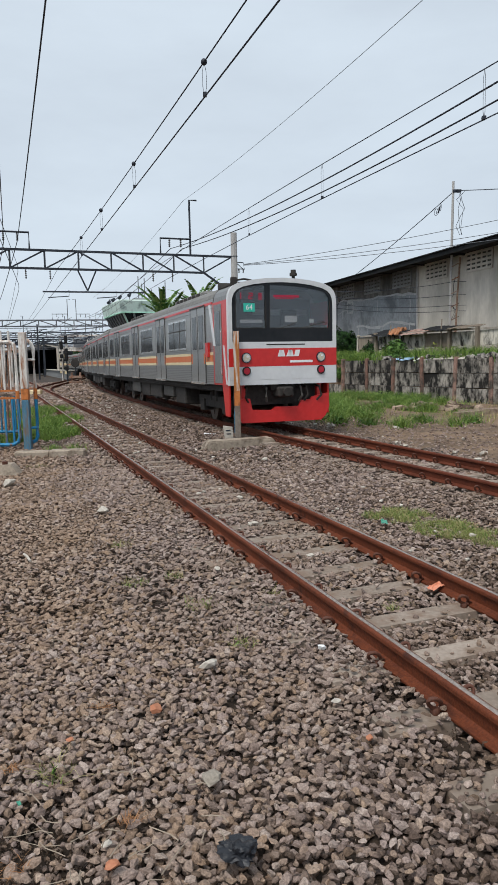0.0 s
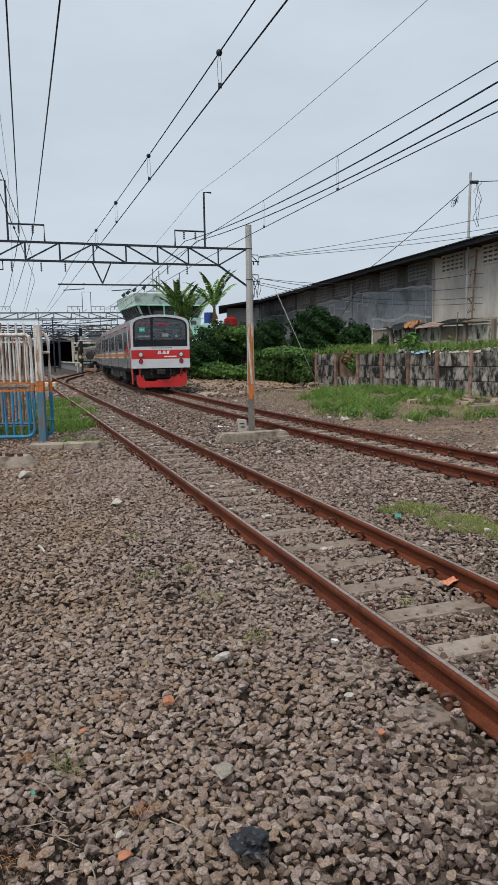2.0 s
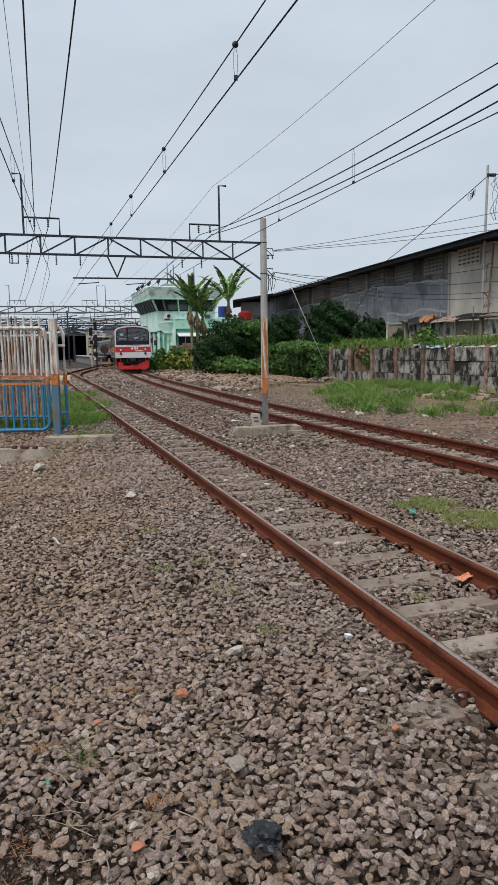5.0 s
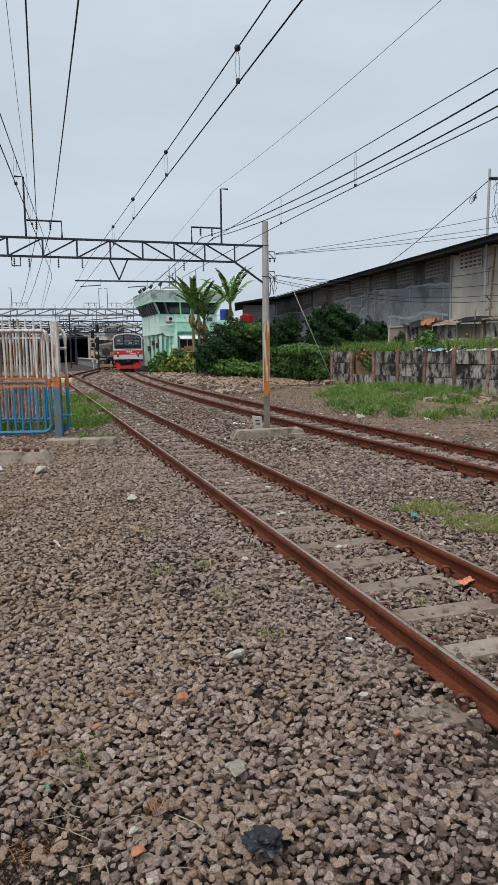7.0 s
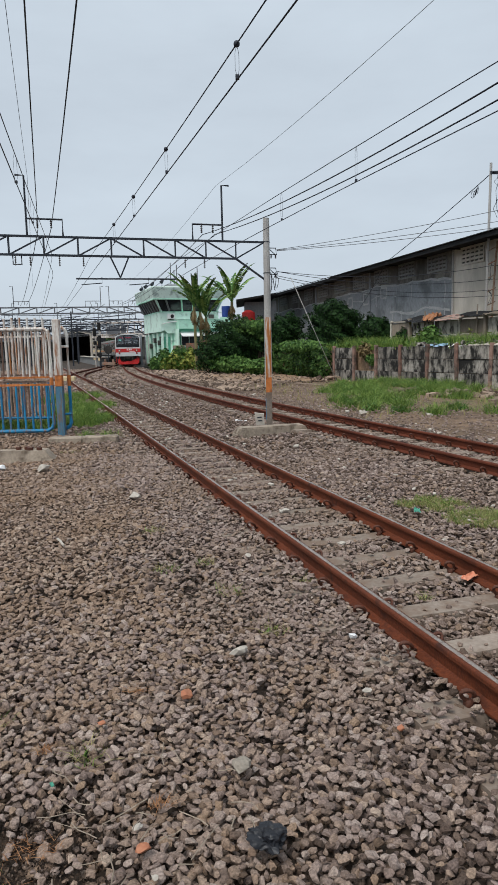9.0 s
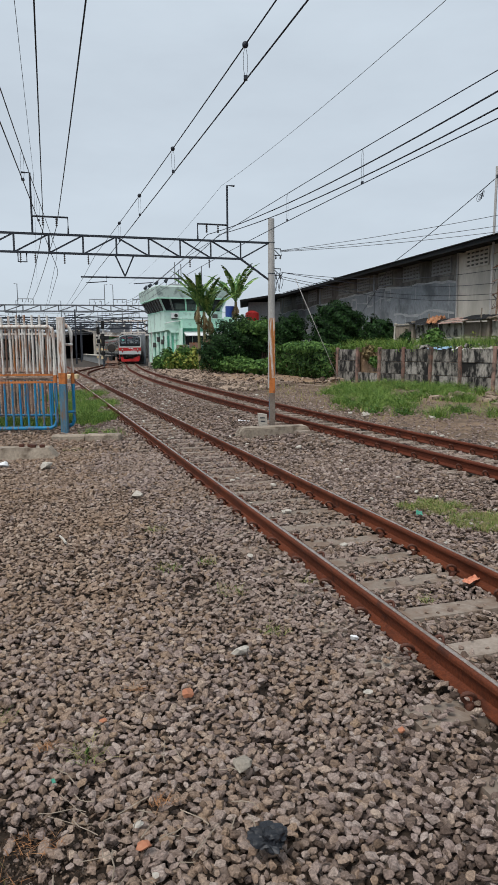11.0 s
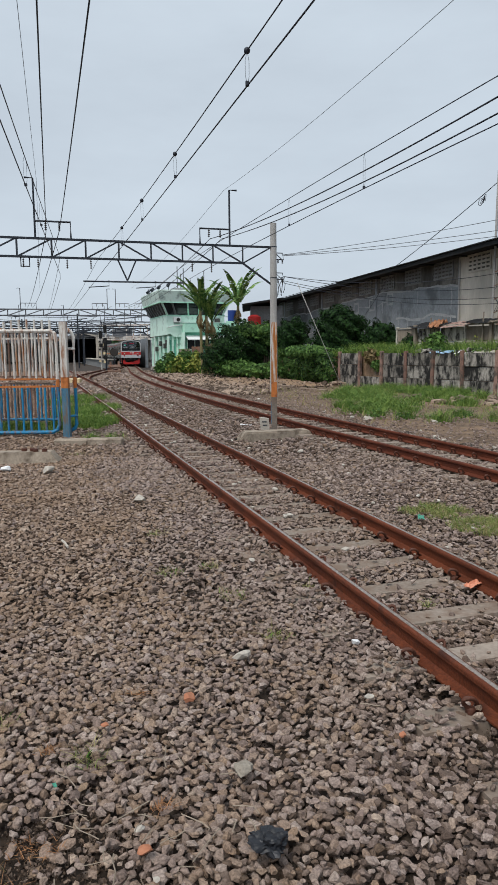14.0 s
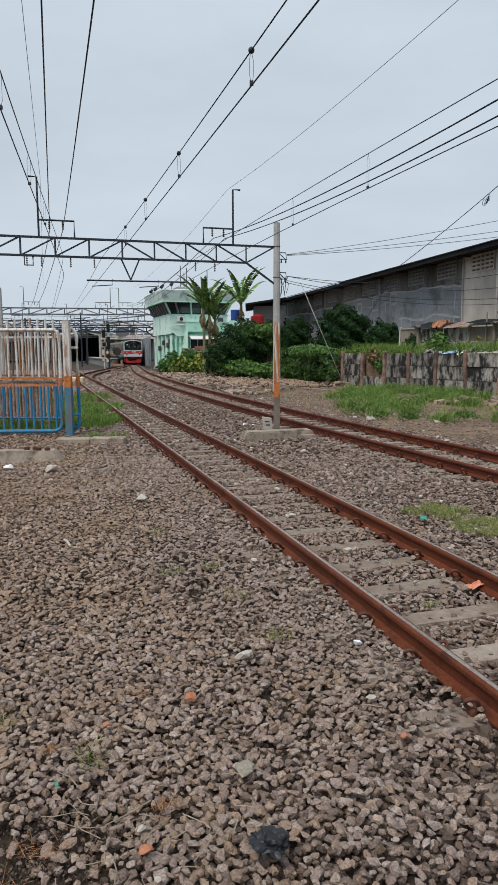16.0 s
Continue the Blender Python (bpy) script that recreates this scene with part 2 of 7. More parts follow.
M["wall_old"] = mat("blackened_concrete_panel", (0.17, 0.152, 0.13, 1), (0.4, 0.37, 0.33, 1), grain=18, broad=1.6, bump=0.35, each=0.35,
                    stain=(0.016, 0.015, 0.014, 1), stain_amount=0.74, stain_scale=2.6, stretch=(1.2, 1.2, 0.55))
M["wall_post"] = mat("brick_red_post", (0.2, 0.11, 0.085, 1), (0.33, 0.21, 0.17, 1), grain=20, broad=3, each=0.5, stain=(0.07, 0.06, 0.05, 1), stain_amount=0.55)
M["plaster"] = mat("bare_grey_render", (0.18, 0.2, 0.22, 1), (0.285, 0.31, 0.332, 1), grain=6, broad=0.25, bump=0.2,
                   stain=(0.12, 0.132, 0.145, 1), stain_amount=0.5, stain_scale=0.5)
M["block_shaded"] = mat("shaded_block_wall", (0.1, 0.095, 0.087, 1), (0.21, 0.2, 0.185, 1), grain=9, broad=0.5, bump=0.5, stain=(0.06, 0.057, 0.053, 1),
                      stain_amount=0.5, stain_scale=0.8, stretch=(1, 1, 0.5))
M["plaster_pale"] = mat("pale_grey_render", (0.52, 0.485, 0.43, 1), (0.65, 0.61, 0.54, 1), grain=6, broad=0.3, bump=0.2,
                        stain=(0.4, 0.375, 0.33, 1), stain_amount=0.45, stain_scale=0.4, stretch=(1, 1, 0.4))
M["patch"] = mat("cement_patch", (0.27, 0.28, 0.29, 1), (0.42, 0.43, 0.44, 1), grain=10, broad=1)
M["vent"] = mat("vent_concrete", (0.16, 0.165, 0.165, 1), (0.25, 0.255, 0.255, 1), grain=10)
M["vent_hole"] = mat("shaded_vent_hole", (0.07, 0.067, 0.062, 1), (0.12, 0.115, 0.105, 1), grain=10, bump=0)
M["dark"] = mat("dark_void", (0.008, 0.008, 0.009, 1), (0.02, 0.02, 0.02, 1), rough=0.9, bump=0)
M["roof_dark"] = mat("old_sheet_roof", (0.012, 0.0125, 0.013, 1), (0.03, 0.031, 0.033, 1), rough=0.85, grain=4, broad=0.4, bump=0.1, spec=0.1)
M["mint"] = mat("mint_green_paint", (0.4, 0.74, 0.58, 1), (0.5, 0.81, 0.66, 1), rough=0.6, grain=12, broad=0.5, bump=0.05,
                stain=(0.2, 0.33, 0.27, 1), stain_amount=0.25, stain_scale=0.9)
M["mint_pale"] = mat("pale_mint_paint", (0.6, 0.83, 0.72, 1), (0.7, 0.88, 0.79, 1), rough=0.6, grain=12, broad=0.5, bump=0.05,
                     stain=(0.3, 0.4, 0.35, 1), stain_amount=0.3, stain_scale=0.9)
M["teal"] = mat("teal_paint", (0.12, 0.42, 0.3, 1), (0.2, 0.52, 0.39, 1), rough=0.6, grain=12)
M["grey_green"] = mat("weathered_green_fascia", (0.5, 0.63, 0.57, 1), (0.6, 0.71, 0.65, 1), rough=0.7, grain=6, broad=0.6,
                      stain=(0.25, 0.31, 0.29, 1), stain_amount=0.4, stain_scale=1.2)
M["grass"] = leafy("grass_blades", (0.05, 0.12, 0.02, 1), (0.22, 0.31, 0.075, 1))
M["grass_dry"] = leafy("dry_grass_blades", (0.2, 0.19, 0.07, 1), (0.38, 0.33, 0.16, 1))
M["leaf_dark"] = leafy("dark_leaves", (0.005, 0.016, 0.005, 1), (0.027, 0.07, 0.018, 1))
M["leaf_mid"] = leafy("green_leaves", (0.035, 0.085, 0.022, 1), (0.12, 0.22, 0.055, 1))
M["leaf_ivy"] = leafy("creeper_leaves", (0.012, 0.034, 0.009, 1), (0.075, 0.145, 0.035, 1))
M["leaf_yellow"] = leafy("yellow_green_leaves", (0.045, 0.11, 0.02, 1), (0.3, 0.32, 0.07, 1))
M["banana"] = leafy("banana_leaf", (0.045, 0.115, 0.028, 1), (0.2, 0.31, 0.085, 1), rough=0.5)
M["banana_dry"] = leafy("dry_banana_leaf", (0.12, 0.085, 0.04, 1), (0.24, 0.18, 0.09, 1))
M["banana_stem"] = mat("banana_stem", (0.11, 0.12, 0.05, 1), (0.25, 0.2, 0.1, 1), grain=14, stretch=(3, 3, 0.5))
M["bark"] = mat("bark", (0.06, 0.045, 0.035, 1), (0.12, 0.095, 0.075, 1), grain=20)
M["stainless"] = mat("brushed_stainless", (0.28, 0.28, 0.275, 1), (0.4, 0.4, 0.395, 1), rough=0.36, metal=0.7, grain=12, broad=0.4, bump=0.03,
                     stretch=(1, 0.15, 8), spec=0.5)
M["stainless_dark"] = mat("dirty_stainless", (0.2, 0.2, 0.197, 1), (0.3, 0.3, 0.295, 1), rough=0.42, metal=0.6, grain=12, broad=0.4, bump=0.03)
M["train_white"] = mat("off_white_train_paint", (0.56, 0.57, 0.58, 1), (0.64, 0.65, 0.66, 1), rough=0.32, grain=8, broad=0.7, bump=0.02, spec=0.5)
M["train_red"] = mat("red_train_paint", (0.5, 0.017, 0.017, 1), (0.6, 0.03, 0.028, 1), rough=0.32, grain=8, broad=0.8, bump=0.02, spec=0.5)
M["train_orange"] = mat("orange_stripe", (0.52, 0.12, 0.03, 1), (0.6, 0.17, 0.05, 1), rough=0.4, grain=8, bump=0.02)
M["train_yellow"] = mat("yellow_stripe", (0.62, 0.5, 0.3, 1), (0.7, 0.58, 0.36, 1), rough=0.4, grain=8, bump=0.02)
M["train_black"] = mat("black_train_paint", (0.012, 0.014, 0.017, 1), (0.022, 0.024, 0.028, 1), rough=0.4, grain=8, bump=0.01, spec=0.2)
M["train_roof"] = mat("sooty_roof", (0.13, 0.13, 0.125, 1), (0.22, 0.215, 0.205, 1), rough=0.8, grain=6, broad=0.6)
M["under"] = mat("grimy_underframe", (0.018, 0.016, 0.015, 1), (0.05, 0.044, 0.04, 1), rough=0.85, grain=10)
M["under_grey"] = mat("grey_equipment_box", (0.045, 0.043, 0.04, 1), (0.09, 0.086, 0.08, 1), rough=0.7, grain=10)
M["wheel"] = mat("wheel_steel", (0.07, 0.055, 0.045, 1), (0.13, 0.1, 0.085, 1), rough=0.5, metal=0.5, grain=20)
# dark pane colour stands in for the unlit rooms behind
M["glass_dark"] = mat("dark_window", (0.012, 0.015, 0.018, 1), (0.02, 0.024, 0.028, 1), rough=0.12, bump=0, spec=0.6)
M["glass_clear"] = glass("window_glass", see=0.7)
M["led"] = mat("led_red", (0.5, 0.02, 0.06, 1), rough=0.5, bump=0)
M["plate_green"] = mat("green_plate", (0.03, 0.42, 0.32, 1), (0.04, 0.48, 0.37, 1), rough=0.5, bump=0)
M["white"] = mat("plain_white", (0.72, 0.72, 0.72, 1), (0.8, 0.8, 0.8, 1), rough=0.5, bump=0.02)
M["lamp_glass"] = mat("lamp_lens", (0.5, 0.45, 0.34, 1), (0.66, 0.6, 0.46, 1), rough=0.15, bump=0, spec=0.6)
M["lamp_red"] = mat("red_lens", (0.38, 0.012, 0.03, 1), (0.45, 0.02, 0.04, 1), rough=0.15, bump=0, spec=0.6)
M["chrome"] = mat("chrome_ring", (0.55, 0.55, 0.54, 1), (0.66, 0.66, 0.65, 1), rough=0.25, metal=0.8, bump=0)
M["bag"] = mat("black_plastic", (0.008, 0.009, 0.012, 1), (0.02, 0.022, 0.028, 1), rough=0.42, grain=20, bump=0.4, spec=0.4)
M["brick"] = mat("broken_brick", (0.33, 0.12, 0.065, 1), (0.46, 0.21, 0.12, 1), grain=40)
M["orange_trash"] = mat("orange_plastic", (0.6, 0.2, 0.12, 1), (0.7, 0.32, 0.2, 1), rough=0.4)
M["green_trash"] = mat("green_plastic", (0.03, 0.2, 0.14, 1), (0.08, 0.3, 0.21, 1), rough=0.4)
M["blue_tarp"] = mat("blue_plastic", (0.2, 0.36, 0.55, 1), (0.35, 0.5, 0.66, 1), rough=0.5)
M["tank_red"] = mat("red_tank", (0.4, 0.02, 0.02, 1), (0.5, 0.035, 0.03, 1), rough=0.4)
M["tank_blue"] = mat("blue_tank", (0.02, 0.05, 0.22, 1), (0.03, 0.07, 0.28, 1), rough=0.4)
M["timber"] = mat("grey_timber", (0.16, 0.13, 0.1, 1), (0.3, 0.25, 0.2, 1), grain=30, each=0.6, stretch=(4, 4, 0.6))
M["rust_sheet"] = mat("rusty_sheet", (0.16, 0.1, 0.075, 1), (0.32, 0.22, 0.17, 1), grain=14, each=0.6, stain=(0.3, 0.11, 0.05, 1))
M["twig"] = mat("dry_twig", (0.2, 0.16, 0.12, 1), (0.34, 0.28, 0.22, 1), grain=40)
M["rubble"] = mat("dirty_rubble", (0.075, 0.05, 0.035, 1), (0.36, 0.27, 0.205, 1), grain=10, broad=0.8, island=1.2)
M["stone_beige"] = mat("beige_stone", (0.22, 0.19, 0.155, 1), (0.36, 0.32, 0.265, 1), grain=60, bump=0.5)
M["rust_pipe"] = mat("brown_rusty_pipe", (0.16, 0.09, 0.06, 1), (0.36, 0.26, 0.19, 1), grain=14, broad=3)
M["fence_panel"] = mat("dirty_fence_concrete", (0.36, 0.33, 0.28, 1), (0.6, 0.56, 0.48, 1), grain=14, broad=1.2, each=0.9,
                       stain=(0.03, 0.026, 0.022, 1), stain_amount=0.5, stain_scale=4, stretch=(1, 1, 0.35))
M["pink_sheet"] = mat("faded_red_sheet", (0.27, 0.17, 0.14, 1), (0.38, 0.27, 0.23, 1), grain=10, broad=1.5, stain=(0.2, 0.1, 0.07, 1))
M["cloth_orange"] = mat("faded_orange_cloth", (0.34, 0.14, 0.06, 1), (0.48, 0.25, 0.14, 1), grain=10, broad=3)
# uneven grey in the panes stands in for sky reflections
M["side_glass"] = mat("grey_side_window", (0.01, 0.012, 0.014, 1), (0.055, 0.062, 0.066, 1), rough=0.12, grain=2.2, broad=1.0, bump=0, spec=0.35)


# ------------------------------------------------------------------ mesh helpers
def finish(bm, name, material, smooth=False):
    me = bpy.data.meshes.new(name)
    bm.to_mesh(me)
    bm.free()
    me.materials.append(material)
    if smooth:
        me.polygons.foreach_set("use_smooth", [True] * len(me.polygons))
    return me


def part(name, bm, material, parent=None, label="", smooth=False):
    ob = new(name, finish(bm, name, material, smooth))
    ob.parent = parent
    return tagged(ob, label) if label else ob


def thing(name, label, category, m=None, group="", kind=""):
    ob = tagged(new(name), label, category, group, kind)
    ob.empty_display_size = 0.2
    ob.matrix_world = m or Matrix()
    return ob


def single(name, bm, material, label, category, group="", kind="", smooth=False, m=None):
    ob = tagged(part(name, bm, material, None, "", smooth), label, category, group, kind)
    if m:
        ob.matrix_world = m
    return ob


def B():
    return bmesh.new()


def box(bm, x0, x1, y0, y1, z0, z1, m=None, bevel=0.0):
    g = bmesh.ops.create_cube(bm, size=1.0)
    s = Matrix.LocRotScale(((x0 + x1) / 2, (y0 + y1) / 2, (z0 + z1) / 2), None, (x1 - x0, y1 - y0, z1 - z0))
    bmesh.ops.transform(bm, matrix=(m @ s) if m else s, verts=g["verts"])
    if bevel:
        bmesh.ops.bevel(bm, geom=list({e for v in g["verts"] for e in v.link_edges}), offset=bevel, segments=1, affect="EDGES", profile=0.5)
    return bm


def rod(bm, a, b, r, seg=8, r2=None):
    """A round bar from a to b."""
    a, b = Vector(a), Vector(b)
    d = b - a
    m = Matrix.Translation((a + b) / 2) @ d.to_track_quat("Z", "Y").to_matrix().to_4x4()
    bmesh.ops.create_cone(bm, cap_ends=True, segments=seg, radius1=r, radius2=r if r2 is None else r2, depth=d.length, matrix=m)
    return bm


def bar(bm, a, b, w, h=None):
    """A square-edged bar from a to b, w wide and h high."""
    a, b = Vector(a), Vector(b)
    d = b - a
    q = d.to_track_quat("Y", "Z").to_matrix().to_4x4()
    return box(bm, -w / 2, w / 2, -d.length / 2, d.length / 2, -(h or w) / 2, (h or w) / 2, Matrix.Translation((a + b) / 2) @ q)


def tube(bm, pts, r, seg=6):
    """A bent pipe through the points."""
    pts = [Vector(p) for p in pts]
    rings = []
    for i, p in enumerate(pts):
        d = (pts[min(i + 1, len(pts) - 1)] - pts[max(i - 1, 0)]).normalized()
        q = d.to_track_quat("Z", "Y")
        rings.append([bm.verts.new(p + q @ Vector((math.cos(k * math.tau / seg) * r, math.sin(k * math.tau / seg) * r, 0))) for k in range(seg)])
    for a, b in zip(rings, rings[1:]):
        for k in range(seg):
            bm.faces.new((a[k], a[(k + 1) % seg], b[(k + 1) % seg], b[k]))
    bm.faces.new(rings[0][::-1])
    bm.faces.new(rings[-1])
    return bm


def prism(bm, outline, depth_axis, d0, d1, m=None):
    """A solid with the outline (pairs) swept along an axis from d0 to d1."""
    def at(p, d):
        u, v = p
        c = {"x": (d, u, v), "y": (u, d, v), "z": (u, v, d)}[depth_axis]
        return bm.verts.new((m @ Vector(c)) if m else c)
    a, b = [at(p, d0) for p in outline], [at(p, d1) for p in outline]
    n = len(outline)
    bm.faces.new(a)
    bm.faces.new(b[::-1])
    for i in range(n):
        bm.faces.new((a[i], b[i], b[(i + 1) % n], a[(i + 1) % n]))
    bmesh.ops.recalc_face_normals(bm, faces=bm.faces)
    return bm


def sag(a, b, drop, n=24):
    a, b = Vector(a), Vector(b)
    return [a.lerp(b, i / n) - Vector((0, 0, drop * 4 * (i / n) * (1 - i / n))) for i in range(n + 1)]




def tri_mesh(name, V, T, material):
    """A mesh from numpy arrays of points and triangles."""
    me = bpy.data.meshes.new(name)
    me.vertices.add(len(V))
    me.vertices.foreach_set("co", np.ascontiguousarray(V, dtype=np.float32).ravel())
    me.loops.add(len(T) * 3)
    me.loops.foreach_set("vertex_index", np.ascontiguousarray(T, dtype=np.int32).ravel())
    me.polygons.add(len(T))
    me.polygons.foreach_set("loop_start", np.arange(0, len(T) * 3, 3, dtype=np.int32))
    me.polygons.foreach_set("use_smooth", np.zeros(len(T), dtype=bool))
    me.update(calc_edges=True)
    me.validate()
    me.materials.append(material)
    return me




def turns(n, rng, flat=False):
    """n random rotation matrices."""
    q = rng.normal(size=(n, 4))
    if flat:
        a = rng.uniform(0, np.pi, n)
        q = np.stack([np.cos(a), rng.normal(0, 0.15, n), rng.normal(0, 0.15, n), np.sin(a)], 1)
    q /= np.linalg.norm(q, axis=1)[:, None]
    w, x, y, z = q.T
    return np.stack([np.stack([1 - 2 * (y * y + z * z), 2 * (x * y - z * w), 2 * (x * z + y * w)], 1),
                     np.stack([2 * (x * y + z * w), 1 - 2 * (x * x + z * z), 2 * (y * z - x * w)], 1),
                     np.stack([2 * (x * z - y * w), 2 * (y * z + x * w), 1 - 2 * (x * x + y * y)], 1)], 1)


def rock_shapes(count=26, caps=4):
    """Broken stones: hulls of a block's jittered corners and a few swollen faces."""
    shapes = []
    for _ in range(count):
        bm = B()
        for k in range(8):
            c = [(1 if k >> b & 1 else -1) * random.uniform(0.38, 0.86) for b in range(3)]
            bm.verts.new((c[0] * 0.62, c[1] * 0.44, c[2] * 0.29))
        for k in random.sample(range(6), caps):
            c = [random.uniform(-0.45, 0.45) for _ in range(3)]
            c[k // 2] = (1 if k % 2 else -1) * random.uniform(0.8, 1.0)
            bm.verts.new((c[0] * 0.62, c[1] * 0.44, c[2] * 0.29))
        r = bmesh.ops.convex_hull(bm, input=bm.verts)
        bmesh.ops.delete(bm, geom=[g for g in r["geom_interior"] if isinstance(g, bmesh.types.BMVert)], context="VERTS")
        bmesh.ops.triangulate(bm, faces=bm.faces)
        bm.verts.index_update()
        shapes.append((np.array([v.co[:] for v in bm.verts]), np.array([[v.index for v in f.verts] for f in bm.faces])))
        bm.free()
    return shapes


def chip_shapes(count, points):
    """Crushed stones for the foreground: hulls of points on a squarish lump, each squeezed and sheared its own way."""
    shapes = []
    for _ in range(count):
        bm = B()
        sx, sy, sz = random.uniform(0.46, 0.7), random.uniform(0.36, 0.5), random.uniform(0.2, 0.36)
        sh, tp = random.uniform(-0.35, 0.35), random.uniform(-0.35, 0.35)
        for _ in range(points):
            d = Vector((random.gauss(0, 1), random.gauss(0, 1), random.gauss(0, 1))).normalized()
            k = (abs(d.x) ** 3.2 + abs(d.y) ** 3.2 + abs(d.z) ** 3.2) ** (-1 / 3.2) * random.uniform(0.82, 0.97)
            p = d * k
            p.x, p.y = p.x + sh * p.y, p.y * (1 + tp * p.x)
            bm.verts.new((p.x * sx, p.y * sy, p.z * sz))
        r = bmesh.ops.convex_hull(bm, input=bm.verts)
        bmesh.ops.delete(bm, geom=[g for g in r["geom_interior"] if isinstance(g, bmesh.types.BMVert)], context="VERTS")
        bmesh.ops.triangulate(bm, faces=bm.faces)
        bm.verts.index_update()
        shapes.append((np.array([v.co[:] for v in bm.verts]), np.array([[v.index for v in f.verts] for f in bm.faces])))
        bm.free()
    return shapes


def scatter(shapes, P, S, R, rng):
    """Copies of the shapes at the places P, sizes S, turns R, as one pair of arrays."""
    pick = rng.integers(0, len(shapes), len(P))
    Vs, Ts, base = [], [], 0
    for k, (v, t) in enumerate(shapes):
        idx = np.nonzero(pick == k)[0]
        if not len(idx):
            continue
        w = np.einsum("nij,vj->nvi", R[idx], v) * S[idx][:, None, None] + P[idx][:, None, :]
        Vs.append(w.reshape(-1, 3))
        Ts.append((t[None] + (np.arange(len(idx)) * len(v))[:, None, None] + base).reshape(-1, 3))
        base += len(idx) * len(v)
    return np.concatenate(Vs), np.concatenate(Ts)


# ------------------------------------------------------------------ the lines of the tracks (rail tops at z = 0)
BED = -0.2
SLOPE_1, X_1 = -0.300, 2.87


def track_1(y):
    return X_1 + SLOPE_1 * y


def branch_off(y):
    """How far the branch has left track 1 to the right at y."""
    u = np.maximum(0.0, y - 43.0)
    return np.where(u > 20, 0.2 * u - 2.0, 0.005 * u * u)


T2_KNOTS = [(-12, -0.36), (10, -0.335), (25, -0.287), (50, -0.228), (75, -0.178), (88, -0.18), (106, -0.19), (130, -0.31), (330, -0.31)]
T2_Y = np.arange(-12, 330, 0.25)
T2_SL = np.interp(T2_Y, [k[0] for k in T2_KNOTS], [k[1] for k in T2_KNOTS])
T2_X = np.cumsum(T2_SL) * 0.25
T2_X += 4.18 - np.interp(10, T2_Y, T2_X)
T2_Z = 0.08
WIRE_2 = (T2_Y.copy(), T2_X.copy())
T2_X, T2_Y = T2_X * 0.953, T2_Y * 0.953
T2_S = np.concatenate([[0], np.cumsum(np.hypot(np.diff(T2_X), np.diff(T2_Y)))])


def track_2(y):
    return float(np.interp(y, T2_Y, T2_X))


def wire_2(y):
    return float(np.interp(y, *WIRE_2))


def at_2(s):
    """Place on track 2 at the arc length s."""
    return Vector((float(np.interp(s, T2_S, T2_X)), float(np.interp(s, T2_S, T2_Y)), T2_Z))


def s_2(y):
    return float(np.interp(y, T2_Y, T2_S))


def heading_2(s):
    d = at_2(s + 0.5) - at_2(s - 0.5)
    return math.atan2(-d.x, d.y)


# ------------------------------------------------------------------ ground
def build_ground():
    bm = B()
    xs = [-1600, -400, -120] + list(np.arange(-60, 60, 1.5)) + [60, 120, 400, 1600]
    ys = [-600, -120, -30] + list(np.arange(-6, 120, 1.5)) + [120, 180, 300, 600, 1600]
    grid = [[bm.verts.new((x, y, BED - 0.055 + (0.03 * noise.noise(Vector((x * 0.4, y * 0.4, 0))) if abs(x) < 60 and -6 < y < 120 else 0)))
             for x in xs] for y in ys]
    for a, b in zip(grid, grid[1:]):
        for i in range(len(xs) - 1):
            bm.faces.new((a[i], a[i + 1], b[i + 1], b[i]))
    return single("ground", bm, M["soil"], "dark brown gravelly soil of the rail yard", "ground", kind="structure", smooth=True)


GROUND = build_ground()


def rail_section(y_side=0.0):
    """Half-mirrored outline of a flat-bottom rail, top at 0."""
    half = [(0.017, -0.0008), (0.027, -0.0035), (0.033, -0.0085), (0.036, -0.016), (0.036, -0.035), (0.01, -0.05), (0.009, -0.125), (0.03, -0.138), (0.068, -0.147), (0.068, -0.159)]
    return half + [(-x, z) for x, z in reversed(half)]


def sweep(bm, pts, outline):
    rings = []
    for i, p in enumerate(pts):
        d = pts[min(i + 1, len(pts) - 1)] - pts[max(i - 1, 0)]
        n = Vector((d.y, -d.x, 0)).normalized()
        rings.append([bm.verts.new(p + n * u + Vector((0, 0, v))) for u, v in outline])
    k = len(outline)
    for a, b in zip(rings, rings[1:]):
        for i in range(k):
            bm.faces.new((a[i], a[(i + 1) % k], b[(i + 1) % k], b[i]))
    bm.faces.new(rings[0])
    bm.faces.new(rings[-1][::-1])
    bmesh.ops.recalc_face_normals(bm, faces=bm.faces)
    return bm


HEAD = [(0.01, 0.0005), (0.019, -0.0015), (0.019, -0.004), (-0.014, -0.004), (-0.014, -0.001), (-0.006, 0.0005)]


def beside(pts, off):
    out = []
    for i, p in enumerate(pts):
        d = pts[min(i + 1, len(pts) - 1)] - pts[max(i - 1, 0)]
        out.append(p + Vector((d.y, -d.x, 0)).normalized() * off)
    return out


SLEEPER = finish(prism(B(), [(-0.13, -0.34), (0.13, -0.34), (0.1, -0.163), (-0.1, -0.163)], "x", -1.0, 1.0), "sleeper", M["sleeper"])


